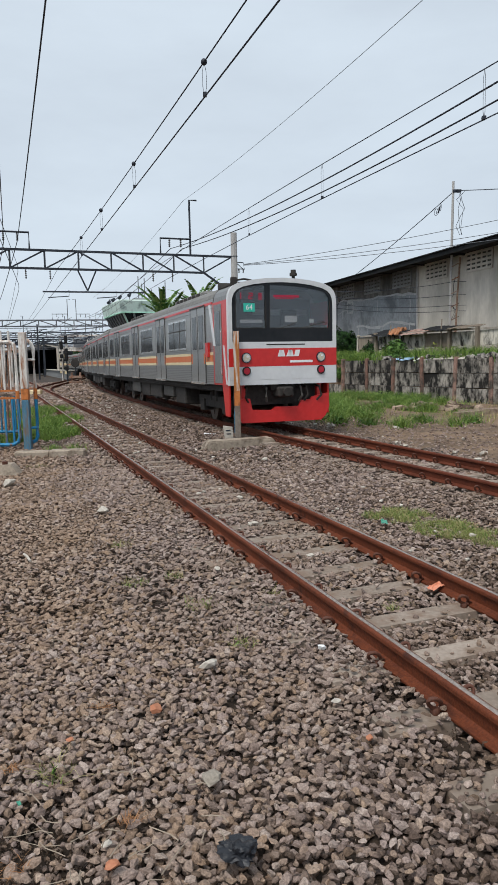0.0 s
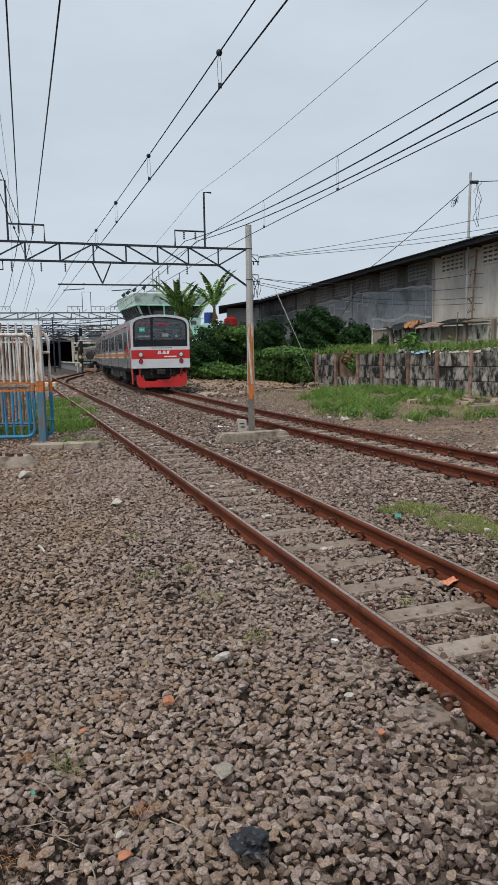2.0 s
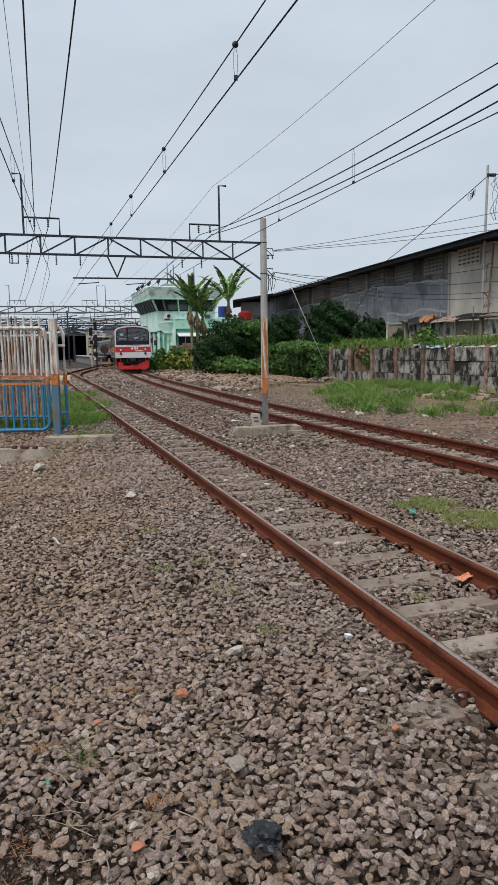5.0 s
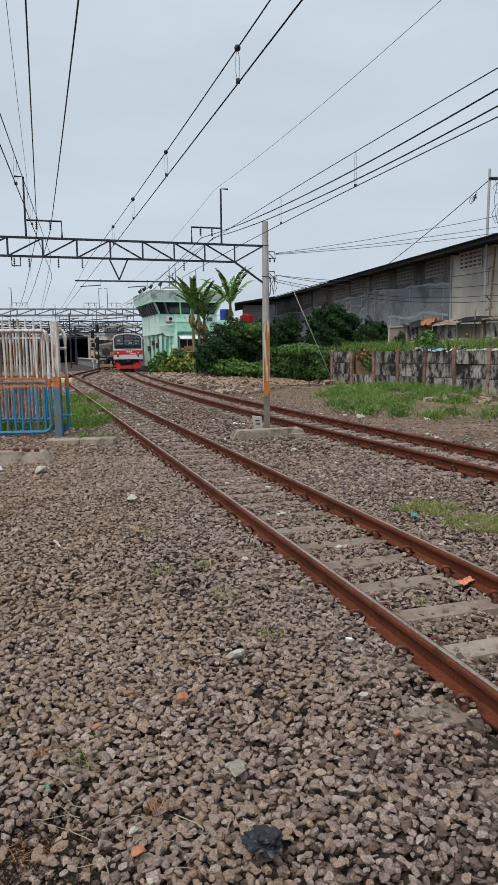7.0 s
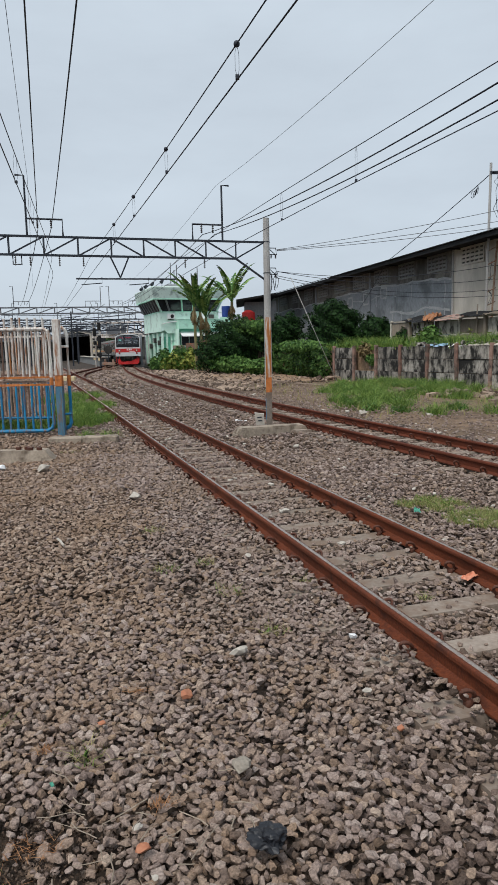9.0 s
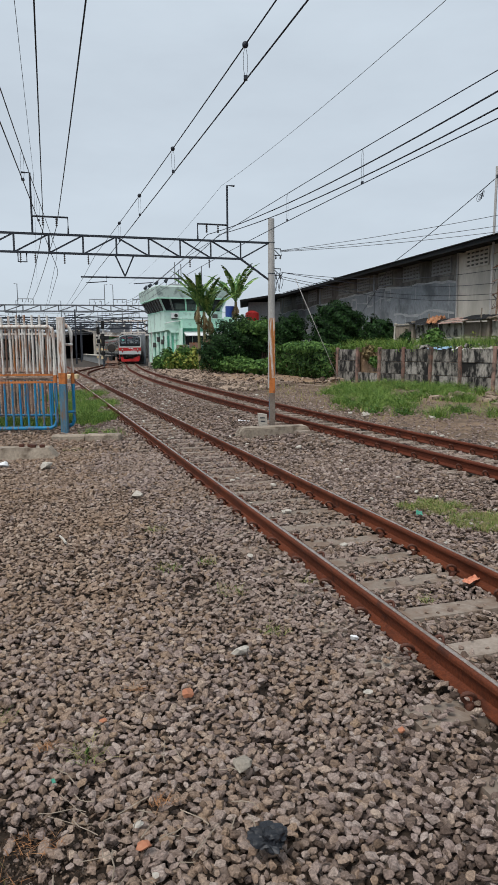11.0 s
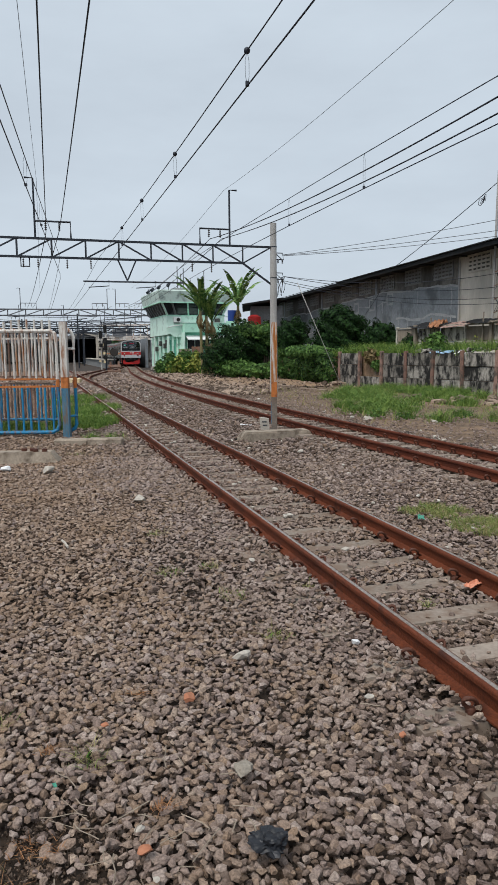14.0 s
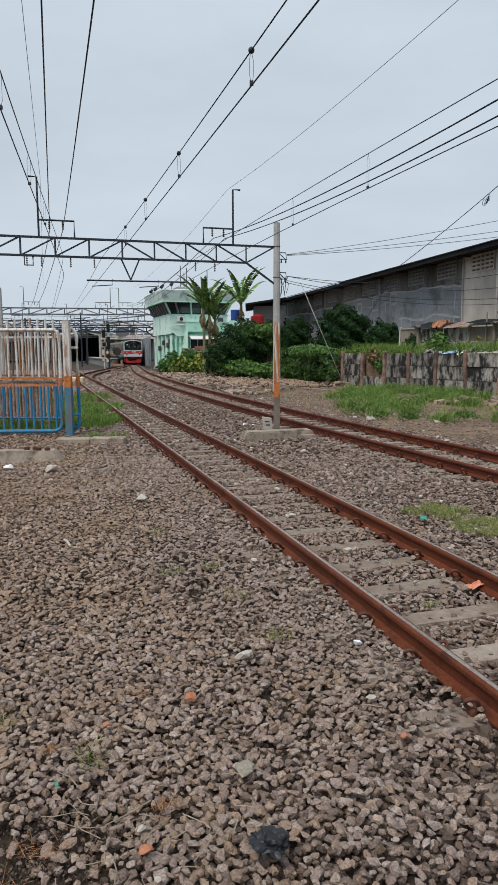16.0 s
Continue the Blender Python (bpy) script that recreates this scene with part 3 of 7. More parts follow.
def clip_mesh():
    """A sprung ring clip: a leg on the rail's foot, a raised loop and a tail in its shoulder."""
    bm = B()
    ring = [(0.064 - 0.044 * math.cos(a), 0.02 * math.sin(a) + 0.004 * a, -0.1 + 0.038 * math.sin(a - 0.6)) for a in np.linspace(-0.2, 5.6, 15)]
    tube(bm, [(-0.012, 0.0, -0.138)] + ring + [(0.03, 0.02, -0.14)], 0.012, 6)
    box(bm, 0.035, 0.075, -0.024, 0.024, -0.175, -0.128, bevel=0.008)
    return finish(bm, "rail_clip", M["clip"], True)


CLIP = clip_mesh()
GAUGE = 0.566


def build_track(label, pts, sleepers, head, body, near, clips):
    """Two rails on sleepers; sleepers is a list of (place, heading)."""
    track = thing("railway_track", label, "railway track", kind="structure")
    for side in (-1, 1):
        line = beside(pts, side * GAUGE)
        rail = part("rail", sweep(B(), line, rail_section()), body, track, "rust-brown flat-bottom steel rail")
        part("rail_head", sweep(B(), [p + Vector((0, 0, 0.001)) for p in line], HEAD), head, rail, "worn bright running surface")
    V, F = [], []
    for i, (p, a) in enumerate(sleepers):
        m = pose(p.x, p.y, p.z, 0, 0, math.degrees(a))
        if i < near:
            s = new("sleeper", SLEEPER)
            s.parent, s.matrix_local = track, m
            if i < clips:
                for u, turn in ((-GAUGE, 180), (-GAUGE, 0), (GAUGE, 180), (GAUGE, 0)):
                    c = new("rail_clip", CLIP)
                    c.parent = s
                    c.matrix_local = pose(u, 0, 0, 0, 0, turn) @ pose(0.045, 0, 0)
        else:
            b = len(V)
            V += [(m @ v.co)[:] for v in SLEEPER.vertices]
            F += [[b + k for k in f.vertices] for f in SLEEPER.polygons]
    if V:
        me = bpy.data.meshes.new("sleepers_beyond")
        me.from_pydata(V, [], F)
        me.materials.append(M["sleeper"])
        tagged(new("sleepers_beyond", me), kind="stuff").parent = track
    return track


def build_tracks():
    k = math.hypot(1, SLOPE_1)
    pts = [Vector((track_1(y), y, 0)) for y in (-5, 20, 46, 80)]
    sl = [(Vector((track_1(y), y, 0)), math.radians(0) + math.atan2(-SLOPE_1, 1)) for y in np.arange(1.18 - 9 * 0.62 / k, 80, 0.62 / k)]
    build_track("rusty railway track on concrete sleepers in brown ballast", pts, sl, M["rail_head"], M["rail_rust"], 84, 64)
    pts = [at_2(s) for s in np.arange(s_2(-6), s_2(300), 2.0)]
    sl = [(at_2(s), heading_2(s)) for s in np.arange(math.ceil(s_2(-5) / 0.6) * 0.6, s_2(150), 0.6)]
    build_track("dark rusty railway track curving to the station", pts, sl, M["rail_dark"], M["rail_dark"], 125, 55)
    # branch that leaves track 1 by the turnout, towards the platform
    pts = []
    for y in np.arange(40, 120, 1.0):
        pts.append(Vector((track_1(y) + float(branch_off(y)), y, 0)))
    sl = []
    for i in range(14, len(pts) - 1):
        d = pts[i + 1] - pts[i - 1]
        sl.append((pts[i], math.atan2(-d.x, d.y)))
    build_track("rusty branch track at a turnout", pts, sl, M["rail_dark"], M["rail_dark"], 50, 0)


build_tracks()


def build_ballast():
    rng = np.random.default_rng(11)
    ca, sa = math.cos(-math.atan(SLOPE_1)), math.sin(-math.atan(SLOPE_1))
    fine, mid, coarse, grit = chip_shapes(70, 20), chip_shapes(50, 12), rock_shapes(20, 1), chip_shapes(12, 6)

    STONES = [tri_mesh("ballast_stone", v, t, M["stone"]) for v, t in fine[:40]]

    def clear(x, y, gap):
        """Drops stones that would lie on rails, and most of those on the sleepers; says which are left lying on a sleeper."""
        u = (x - (X_1 + SLOPE_1 * y)) * ca
        along = ((x - track_1(1.18)) * -sa + (y - 1.18) * ca) / 0.62
        f = np.abs(along - np.round(along)) * 0.62
        free = 0.035 + gap * 0.4
        on_rail = np.abs(np.abs(u) - GAUGE) < free
        ub = np.abs(x - (X_1 + SLOPE_1 * y + branch_off(y))) * 0.97
        on_rail |= (np.abs(ub - GAUGE) < free) & (y > 44)
        on_sleeper = (np.abs(u) < 1.03) & (f < np.where(np.abs(u) < 0.6, 0.112, 0.09))
        stay = rng.random(len(x)) < np.where(np.abs(u) > 0.63, 0.88, np.where(np.abs(u) > 0.5, 0.25, 0.1))
        u2 = np.abs(x - np.interp(y, T2_Y, T2_X)) * 0.95
        on_2 = np.abs(u2 - GAUGE) < np.maximum(0.09, free)
        s2 = np.interp(y, T2_Y, T2_S) / 0.6
        sl_2 = (u2 < 0.98) & (np.abs(s2 - np.round(s2)) < 0.23) & (rng.random(len(x)) < np.where(u2 < 0.5, 0.93, 0.5))
        return ~on_rail & ~on_2 & ~sl_2 & (~on_sleeper | stay), on_sleeper

    def layer(y0, y1, gap, lift, fill, wide=0.0):
        """Places on a shaken grid inside the widening yard, or beside it out to a width."""
        reach = max(wide, 0.45 * y1 + 0.5)
        xs = np.arange(-reach, reach, gap)
        ys = np.arange(y0, y1, gap * 0.87)
        X, Y = np.meshgrid(xs, ys)
        X[1::2] += gap / 2
        X, Y = X.ravel(), Y.ravel()
        X, Y = X + rng.normal(0, gap * 0.16, len(X)), Y + rng.normal(0, gap * 0.16, len(Y))
        ok = ((np.abs(X) < np.maximum(0.45 * Y + 0.5, 0.5)) & (Y > 1.4)) != (wide > 0)
        ok &= rng.random(len(X)) < fill
        ok &= X - np.interp(Y, T2_Y, T2_X) < 1.5 + 0.4 * rng.random(len(X)) + np.clip((14 - Y) * 0.15, 0, 2)
        ok &= ~((np.abs(X - 0.67) < 0.95) & (np.abs(Y - 15.2) < 0.42))
        # bare soil in the corner and beside the rail
        thin = np.exp(-((X + 0.95) / 0.4) ** 2 - ((Y - 2.25) / 0.4) ** 2) + np.exp(-(((X - (X_1 + SLOPE_1 * Y)) * ca + 0.72) / 0.1) ** 2 - ((Y - 3.2) / 0.5) ** 2)
        thin += 0.5 * np.exp(-(((X - (X_1 + SLOPE_1 * Y)) * ca + 1.6) / 0.22) ** 2 - ((Y - 5.2) / 1.6) ** 2)
        ok &= rng.random(len(X)) > 0.85 * thin
        X, Y = X[ok], Y[ok]
        keep, lying = clear(X, Y, gap)
        X, Y, lying = X[keep], Y[keep], lying[keep]
        raised = np.clip(1.9 - np.abs(X - np.interp(Y, T2_Y, T2_X)), 0, 0.8) / 0.8 * T2_Z
        Z = BED + lift + rng.uniform(-0.012, 0.014, len(X)) + raised + lying * 0.02
        Z += 0.012 * np.sin(X * 2.1 + 1) * np.sin(Y * 1.7)
        side = np.abs((X - (X_1 + SLOPE_1 * Y)) * ca)
        Z += 0.016 * (side < 0.5)
        Z += 0.032 * np.exp(-((side - 0.72) / 0.16) ** 2) * (side > 0.58)
        return np.stack([X, Y, Z], 1)

    def zone(name, y0, y1, gap, lo, hi, shapes, label, lift=None, wide=0.0):
        P = np.concatenate([layer(y0, y1, gap * 1.02, -0.028 if lift is None else -0.018, 0.9, wide), layer(y0, y1, gap * 1.0, gap * 0.5 if lift is None else lift, 0.9 if lift is None else 0.7 if wide else 0.4, wide)])
        s = np.exp(rng.normal(np.log((lo * hi) ** 0.5), np.log(hi / lo) / 3.3, len(P))).clip(lo, hi)
        # cleaner stone lies in a strip along the track, dusty old stone beyond it
        u = (P[:, 0] - (X_1 + SLOPE_1 * P[:, 1])) * ca + 0.35 * np.sin(P[:, 1] * 1.3) + rng.normal(0, 0.25, len(P))
        old = ((u < -1.75) & (rng.random(len(P)) < np.interp(P[:, 1], [2, 3.5, 6], [0.15, 0.35, 0.9]))) | (rng.random(len(P)) < 0.12)
        # a share of darker stone, greater at the near right and between the tracks
        darker = rng.random(len(P)) < np.interp(P[:, 0] - 0.45 * P[:, 1], [-1.3, -0.2, 0.5], [0.0, 0.55, 0.85]) * np.interp(P[:, 1], [2, 4.5, 7], [1, 0.6, 0])
        between = (u > 0.75) & (P[:, 1] > 5) & (rng.random(len(P)) < 0.22)
        darker |= between
        old &= ~darker
        for pick, mt, word in ((~old & ~darker, "stone", ""), (old, "stone_old", "dusty "), (darker, "stone_dark", "dark-toned ")):
            if name == "ballast_near" and word == "":
                # the stones of one small stretch are pieces of their own
                own = np.nonzero(pick & (P[:, 2] > BED) & (np.abs(P[:, 0] - 0.1) < 0.5) & (np.abs(P[:, 1] - 2.55) < 0.42))[0][:300]
                pick[own] = False
                for k, R in zip(own, turns(len(own), rng, True)):
                    piece = new("ballast_stone", STONES[int(rng.integers(0, len(STONES)))])
                    piece.parent = GROUND
                    piece.matrix_local = Matrix.Translation(P[k]) @ Matrix(R.tolist()).to_4x4() @ Matrix.Scale(float(s[k]), 4)
            if pick.sum() > 40:
                V, T = scatter(shapes, P[pick], s[pick], turns(int(pick.sum()), rng, True), rng)
                tagged(new(name, tri_mesh(name, V, T, M[mt])), word + label, "ballast", kind="stuff")

    zone("ballast_near", 1.4, 5.0, 0.04, 0.026, 0.062, fine, "angular grey-brown ballast stones")
    zone("ballast_beside", 5.0, 9.0, 0.05, 0.035, 0.078, mid, "angular grey-brown ballast stones")
    zone("ballast_mid", 9.0, 12.5, 0.056, 0.04, 0.086, coarse, "angular grey-brown ballast stones")
    zone("ballast_middle", 12.5, 18, 0.078, 0.05, 0.105, coarse, "angular grey-brown ballast stones", 0.03)
    zone("ballast_far", 18, 34, 0.104, 0.058, 0.118, coarse, "grey-brown ballast stones between the tracks", 0.03)
    zone("ballast_distant", 34, 78, 0.4, 0.14, 0.34, coarse, "grey-brown ballast stones towards the station", 0.02)
    zone("ballast_outer", -5, 15, 0.185, 0.09, 0.19, coarse, "grey-brown ballast stones at the edge of the yard", 0.03, 7.0)
    zone("ballast_around", -2.2, 3.2, 0.1, 0.07, 0.135, coarse, "grey-brown ballast stones beside the track", 0.03, 2.6)
    # gravel fines and crumbs between the stones
    n = 15000
    Y = 1.6 + 7.4 * rng.random(n) ** 1.6
    X = (0.45 * Y + 0.4) * rng.uniform(-1, 1, n)
    hole = rng.random(n) < 0.3
    X[hole], Y[hole] = rng.normal(-0.9, 0.3, hole.sum()), rng.normal(2.3, 0.35, hole.sum())
    hole = rng.random(n) < 0.12
    Y[hole] = rng.uniform(2.4, 6, hole.sum())
    X[hole] = X_1 + SLOPE_1 * Y[hole] - rng.uniform(0.66, 0.85, hole.sum())
    keep, _ = clear(X, Y, 0.02)
    P = np.stack([X, Y, BED + rng.uniform(-0.03, 0.012, n)], 1)[keep]
    V, T = scatter(grit, P, rng.uniform(0.008, 0.022, len(P)), turns(len(P), rng), rng)
    tagged(new("gravel_fines", tri_mesh("gravel_fines", V, T, M["fines"])), "brown gravel fines between the ballast stones", "gravel", kind="stuff")


build_ballast()


# ------------------------------------------------------------------ overhead line
BEAM_A, BEAM_B = Vector((1.38, 33.0, 0)), Vector((-20.0, 26.6, 0))
BEAM_DIR = (BEAM_B - BEAM_A).normalized()


def on_beam(d, z, off=0.0):
    """Place on the first gantry, d metres from its pole."""
    p = BEAM_A + BEAM_DIR * d + Vector((-BEAM_DIR.y, BEAM_DIR.x, 0)) * off
    return Vector((p.x, p.y, z))


def insulator(bm, a, b, r=0.06, n=5):
    a, b = Vector(a), Vector(b)
    rod(bm, a, b, r * 0.4, 6)
    for i in range(n):
        c = a.lerp(b, (i + 0.5) / n)
        d = (b - a).normalized() * 0.018
        rod(bm, c - d, c + d, r, 8)


def build_gantry(label, place, length, top, low, panel, mats, masts, drop_arm=None, pole_h=7.8, far_pole=True, detail=True):
    """A lattice portal: place(d, z, off) gives points d metres from its pole."""
    g = thing("gantry", label, "catenary gantry", group="gantries over the tracks")
    bm = B()
    pts = [place(0, z, 0) for z in (-0.3, pole_h)]
    rod(bm, pts[0], pts[1], 0.19, 10, 0.15)
    part("pole", bm, M["pole"], g, "grey concrete mast")
    if far_pole:
        part("pole", rod(B(), place(length, -0.3, 0), place(length, pole_h, 0), 0.21, 8, 0.17), M["pole"], g, "grey concrete mast")
    w = 0.09 if detail else 0.15
    for z in (top, low):
        part("chord", bar(B(), place(0.1 if z == top else 1.5, z, 0), place(length, z, 0), w, w), mats, g)
    n = int((length - 1.5) / panel)
    for i in range(n + 1):
        d = 1.5 + i * panel
        part("strut", bar(B(), place(d, low, 0), place(d, top, 0), w * 0.75), mats, g)
        if i < n:
            a, b = (low, top) if (i < 4) else (top, low)
            part("brace", bar(B(), place(d, a, 0), place(d + panel, b, 0), w * 0.7), mats, g)
    part("brace", bar(B(), place(0.1, top, 0), place(1.5, low, 0), w * 0.7), mats, g)
    part("brace", bar(B(), place(1.5, low, 0), place(0, low - 1.0, 0), w * 0.9), mats, g)
    for d, w2, mast_side in masts:
        fr = part("feeder_frame", tube(B(), [place(d, top, 0), place(d, top + 0.72, 0), place(d + w2, top + 0.72, 0), place(d + w2, top, 0)], 0.045, 6), mats, g)
        tall = d if mast_side < 0 else d + w2
        part("mast", tube(B(), [place(tall, top, 0), place(tall, top + 2.46, 0), place(tall + 0.35 * mast_side, top + 2.46, 0)], 0.045, 6), mats, g)
        for f in (0.32, 0.7):
            bm = B()
            insulator(bm, place(d + w2 * f, top + 0.76, 0), place(d + w2 * f, top + 0.34, 0), 0.05)
            part("insulator", bm, M["insulator"], fr)
    return g


gantry_near = build_gantry("dark steel lattice gantry on a grey concrete mast", on_beam, 22.3, 6.62, 5.85, 1.42, M["steel"],
                           [(2.12, 1.4, -1), (9.2, 1.47, 1)], pole_h=7.72)


def build_cross_arm():
    """The tube that hangs on a V below the first gantry and holds the wires of track 1."""
    d0, d1, dm = 4.34, 8.75, 6.84
    part("hanger", bar(B(), on_beam(dm - 0.42, 5.88), on_beam(dm, 4.94), 0.06), M["steel"], gantry_near)
    part("hanger", bar(B(), on_beam(dm + 0.42, 5.88), on_beam(dm, 4.94), 0.06), M["steel"], gantry_near)
    part("cross_arm", rod(B(), on_beam(d0, 4.9), on_beam(d1, 4.88), 0.035, 8), M["steel"], gantry_near)
    for d in (5.6, 7.65):
        part("steady_arm", tube(B(), [on_beam(d, 4.95), on_beam(d, 4.7), on_beam(d + 0.9, 4.6, 0.3)], 0.022, 6), M["steel"], gantry_near)
    for d in (3.0, 3.9, 8.4, 9.4, 10.6, 11.2):
        bm = B()
        insulator(bm, on_beam(d, 5.86), on_beam(d, 5.4), 0.042)
        part("insulator", bm, M["insulator"], gantry_near)
    part("stirrup", tube(B(), [on_beam(10.95, 5.85), on_beam(10.95, 5.45), on_beam(11.3, 5.45), on_beam(11.3, 5.85)], 0.035, 6), M["steel"], gantry_near)
    # fittings on the mast
    for z, drop in ((6.4, 0.3), (5.48, 0.3)):
        part("bracket", tube(B(), [on_beam(-0.1, z, -0.2), on_beam(-0.52, z, -0.2), on_beam(-0.58, z - drop, -0.2), on_beam(-0.1, z - drop, -0.2)], 0.025, 6), M["steel"], gantry_near)
        part("bracket", bar(B(), on_beam(-0.15, z, -0.2), on_beam(-0.5, z - drop, -0.2), 0.03), M["steel"], gantry_near)
        for u in (-0.3, -0.52):
            bm = B()
            insulator(bm, on_beam(u, z - drop, -0.2), on_beam(u, z - drop - 0.18, -0.2), 0.04, 3)
            part("insulator", bm, M["insulator"], gantry_near)
    rng = random.Random(12)
    for k in range(6):
        u = -0.16 - 0.09 * k
        part("loose_cable", tube(B(), [on_beam(u + rng.uniform(-0.08, 0.08), 5.3 - j * rng.uniform(0.14, 0.24), -0.22) for j in range(5)], 0.016, 4), M["wire"], gantry_near)
    for z, r in ((6.62, 0.168), (5.2, 0.176)):
        part("band", rod(B(), on_beam(0, z), on_beam(0, z + 0.035), r, 8), M["steel"], gantry_near)


build_cross_arm()


def wire(name, pts, r, label, material="wire", group="overhead wires"):
    return single(name, tube(B(), pts, r, 5), M[material], label, "wire", group, smooth=True)


def catenary(label, line, y0, y1, z_low, z_high, span, droppers, clamps=False):
    """Messenger and contact wire; line(y) gives x; the messenger sags between z_high[0] at the masts and z_high[1]."""
    c = thing("catenary", label, "overhead line", group="overhead lines")
    ys = np.linspace(y0, y1, 80)

    def top(y):
        f = ((y - span[0]) / span[1]) % 1.0
        return z_high[1] + (z_high[0] - z_high[1]) * (2 * f - 1) ** 2

    part("contact_wire", tube(B(), [(line(y), y, z_low) for y in ys], 0.0105, 5), M["wire"], c, smooth=True)
    part("messenger_wire", tube(B(), [(line(y), y, top(y)) for y in ys], 0.0095, 5), M["wire"], c, smooth=True)
    for y in droppers:
        for e in (-0.025, 0.025):
            part("dropper", tube(B(), [(line(y), y, z_low), (line(y) + e, y + e, z_low + 0.12), (line(y) + e, y + e, top(y) - 0.12), (line(y), y, top(y))], 0.004, 4), M["wire_thin"], c)
        part("clamp", box(B(), line(y) - 0.025, line(y) + 0.025, y - 0.03, y + 0.03, z_low, z_low + 0.05), M["wire"], c)
        if clamps:
            bm = B()
            bmesh.ops.create_uvsphere(bm, u_segments=10, v_segments=8, radius=0.042 if y < 15 else 0.05, matrix=Matrix.Translation((line(y), y, top(y))))
            part("clamp", bm, M["wire"], c, smooth=True)
    return c


def build_wires():
    catenary("pair of dark overhead wires with droppers over the straight track", track_1, -10, 150, 5.14, (5.9, 5.56), (-18, 49), (9.35, 14.0, 18.3, 22.5), True)
    catenary("pair of dark overhead wires with droppers over the curved track", wire_2, -8, 150, 5.14, (5.93, 5.84), (-16, 49), (15.0, 19.2, 10.2))
    catenary("pair of dark overhead wires over the next track", lambda y: -3.5 - 0.222 * (y - 10.3) if y < 31 else -8.1 - 0.3 * (y - 31), -8, 150, 5.15, (5.95, 5.72), (-18, 49), (10.2, 14.6, 19.0))
    # thick feeders, hung from the gantry
    for x, y0 in ((-1.54, 32.13), (-1.03, 32.28)):
        pts = [(x - 0.315 * (y - y0), y, 6.17 + 0.00278 * (y - 16) ** 2) for y in np.linspace(y0, 2, 26)]
        wire("feeder_cable", pts, 0.017, "thick black feeder cable beside the curved track", group="feeder cables")
    for a, b in (((-8.41, 30.07, 6.9), (-1.35, 4.9, 7.0)), ((-7.89, 30.22, 6.95), (-0.6, 5.2, 6.95))):
        wire("feeder_cable", sag(a, b, 0.12), 0.015, "thick black feeder cable over the yard", group="feeder cables")
    for a, b in (((-0.9, 32.3, 9.05), (5.9, 9.6, 8.95)), ((-8.7, 30.0, 9.05), (-1.95, 5.5, 8.95))):
        wire("earth_wire", sag(a, b, 0.25), 0.007, "thin grey earth wire on the mast tops", "wire_thin")
    wire("earth_wire", sag((-0.9, 32.3, 9.05), (-12.6, 78, 9.0), 0.4), 0.008, "thin grey earth wire towards the station", "wire_thin")
    wire("earth_wire", sag((-8.7, 30.0, 9.05), (-22.5, 77, 9.0), 0.4), 0.008, "thin grey earth wire towards the station", "wire_thin")
    # the same wires beyond the gantry
    for a, b in (((-1.54, 32.13, 6.9), (-13.5, 78, 6.9)), ((-1.03, 32.28, 6.9), (-13.0, 78, 6.9)), ((-8.41, 30.07, 6.9), (-24, 77, 6.9)), ((-7.89, 30.22, 6.95), (-23.4, 77, 6.9))):
        wire("feeder_cable", sag(a, b, 0.5), 0.017, "thick black feeder cable towards the station", group="feeder cables")


build_wires()


# ------------------------------------------------------------------ train
CAR_L, CAR_W = 19.6, 1.4
SCALE = 1.01
PITCH = 20.0
ROOF_OUT = [(1.4, 1.08), (1.4, 2.98), (1.385, 3.12), (1.34, 3.23), (1.25, 3.32), (1.1, 3.385), (0.8, 3.45), (0.4, 3.495), (0, 3.51)]


def section(shrink=0.0, z_min=1.08):
    half = [(x - shrink * (x > 0.05), max(z, z_min) - (shrink if z > 2.9 else 0)) for x, z in ROOF_OUT]
    return half + [(-x, z) for x, z in reversed(half[:-1])]


def side_cut(bm, y0, y1, z0, z1, depth, side, inset=0.0):
    x = side * (CAR_W + inset)
    return box(bm, min(x, x + side * depth), max(x, x + side * depth), y0, y1, z0, z1)


DOORS = (7.35, 2.55, -2.25, -7.05)
DOORS_CAB = (6.85, 2.2, -2.5, -7.2)


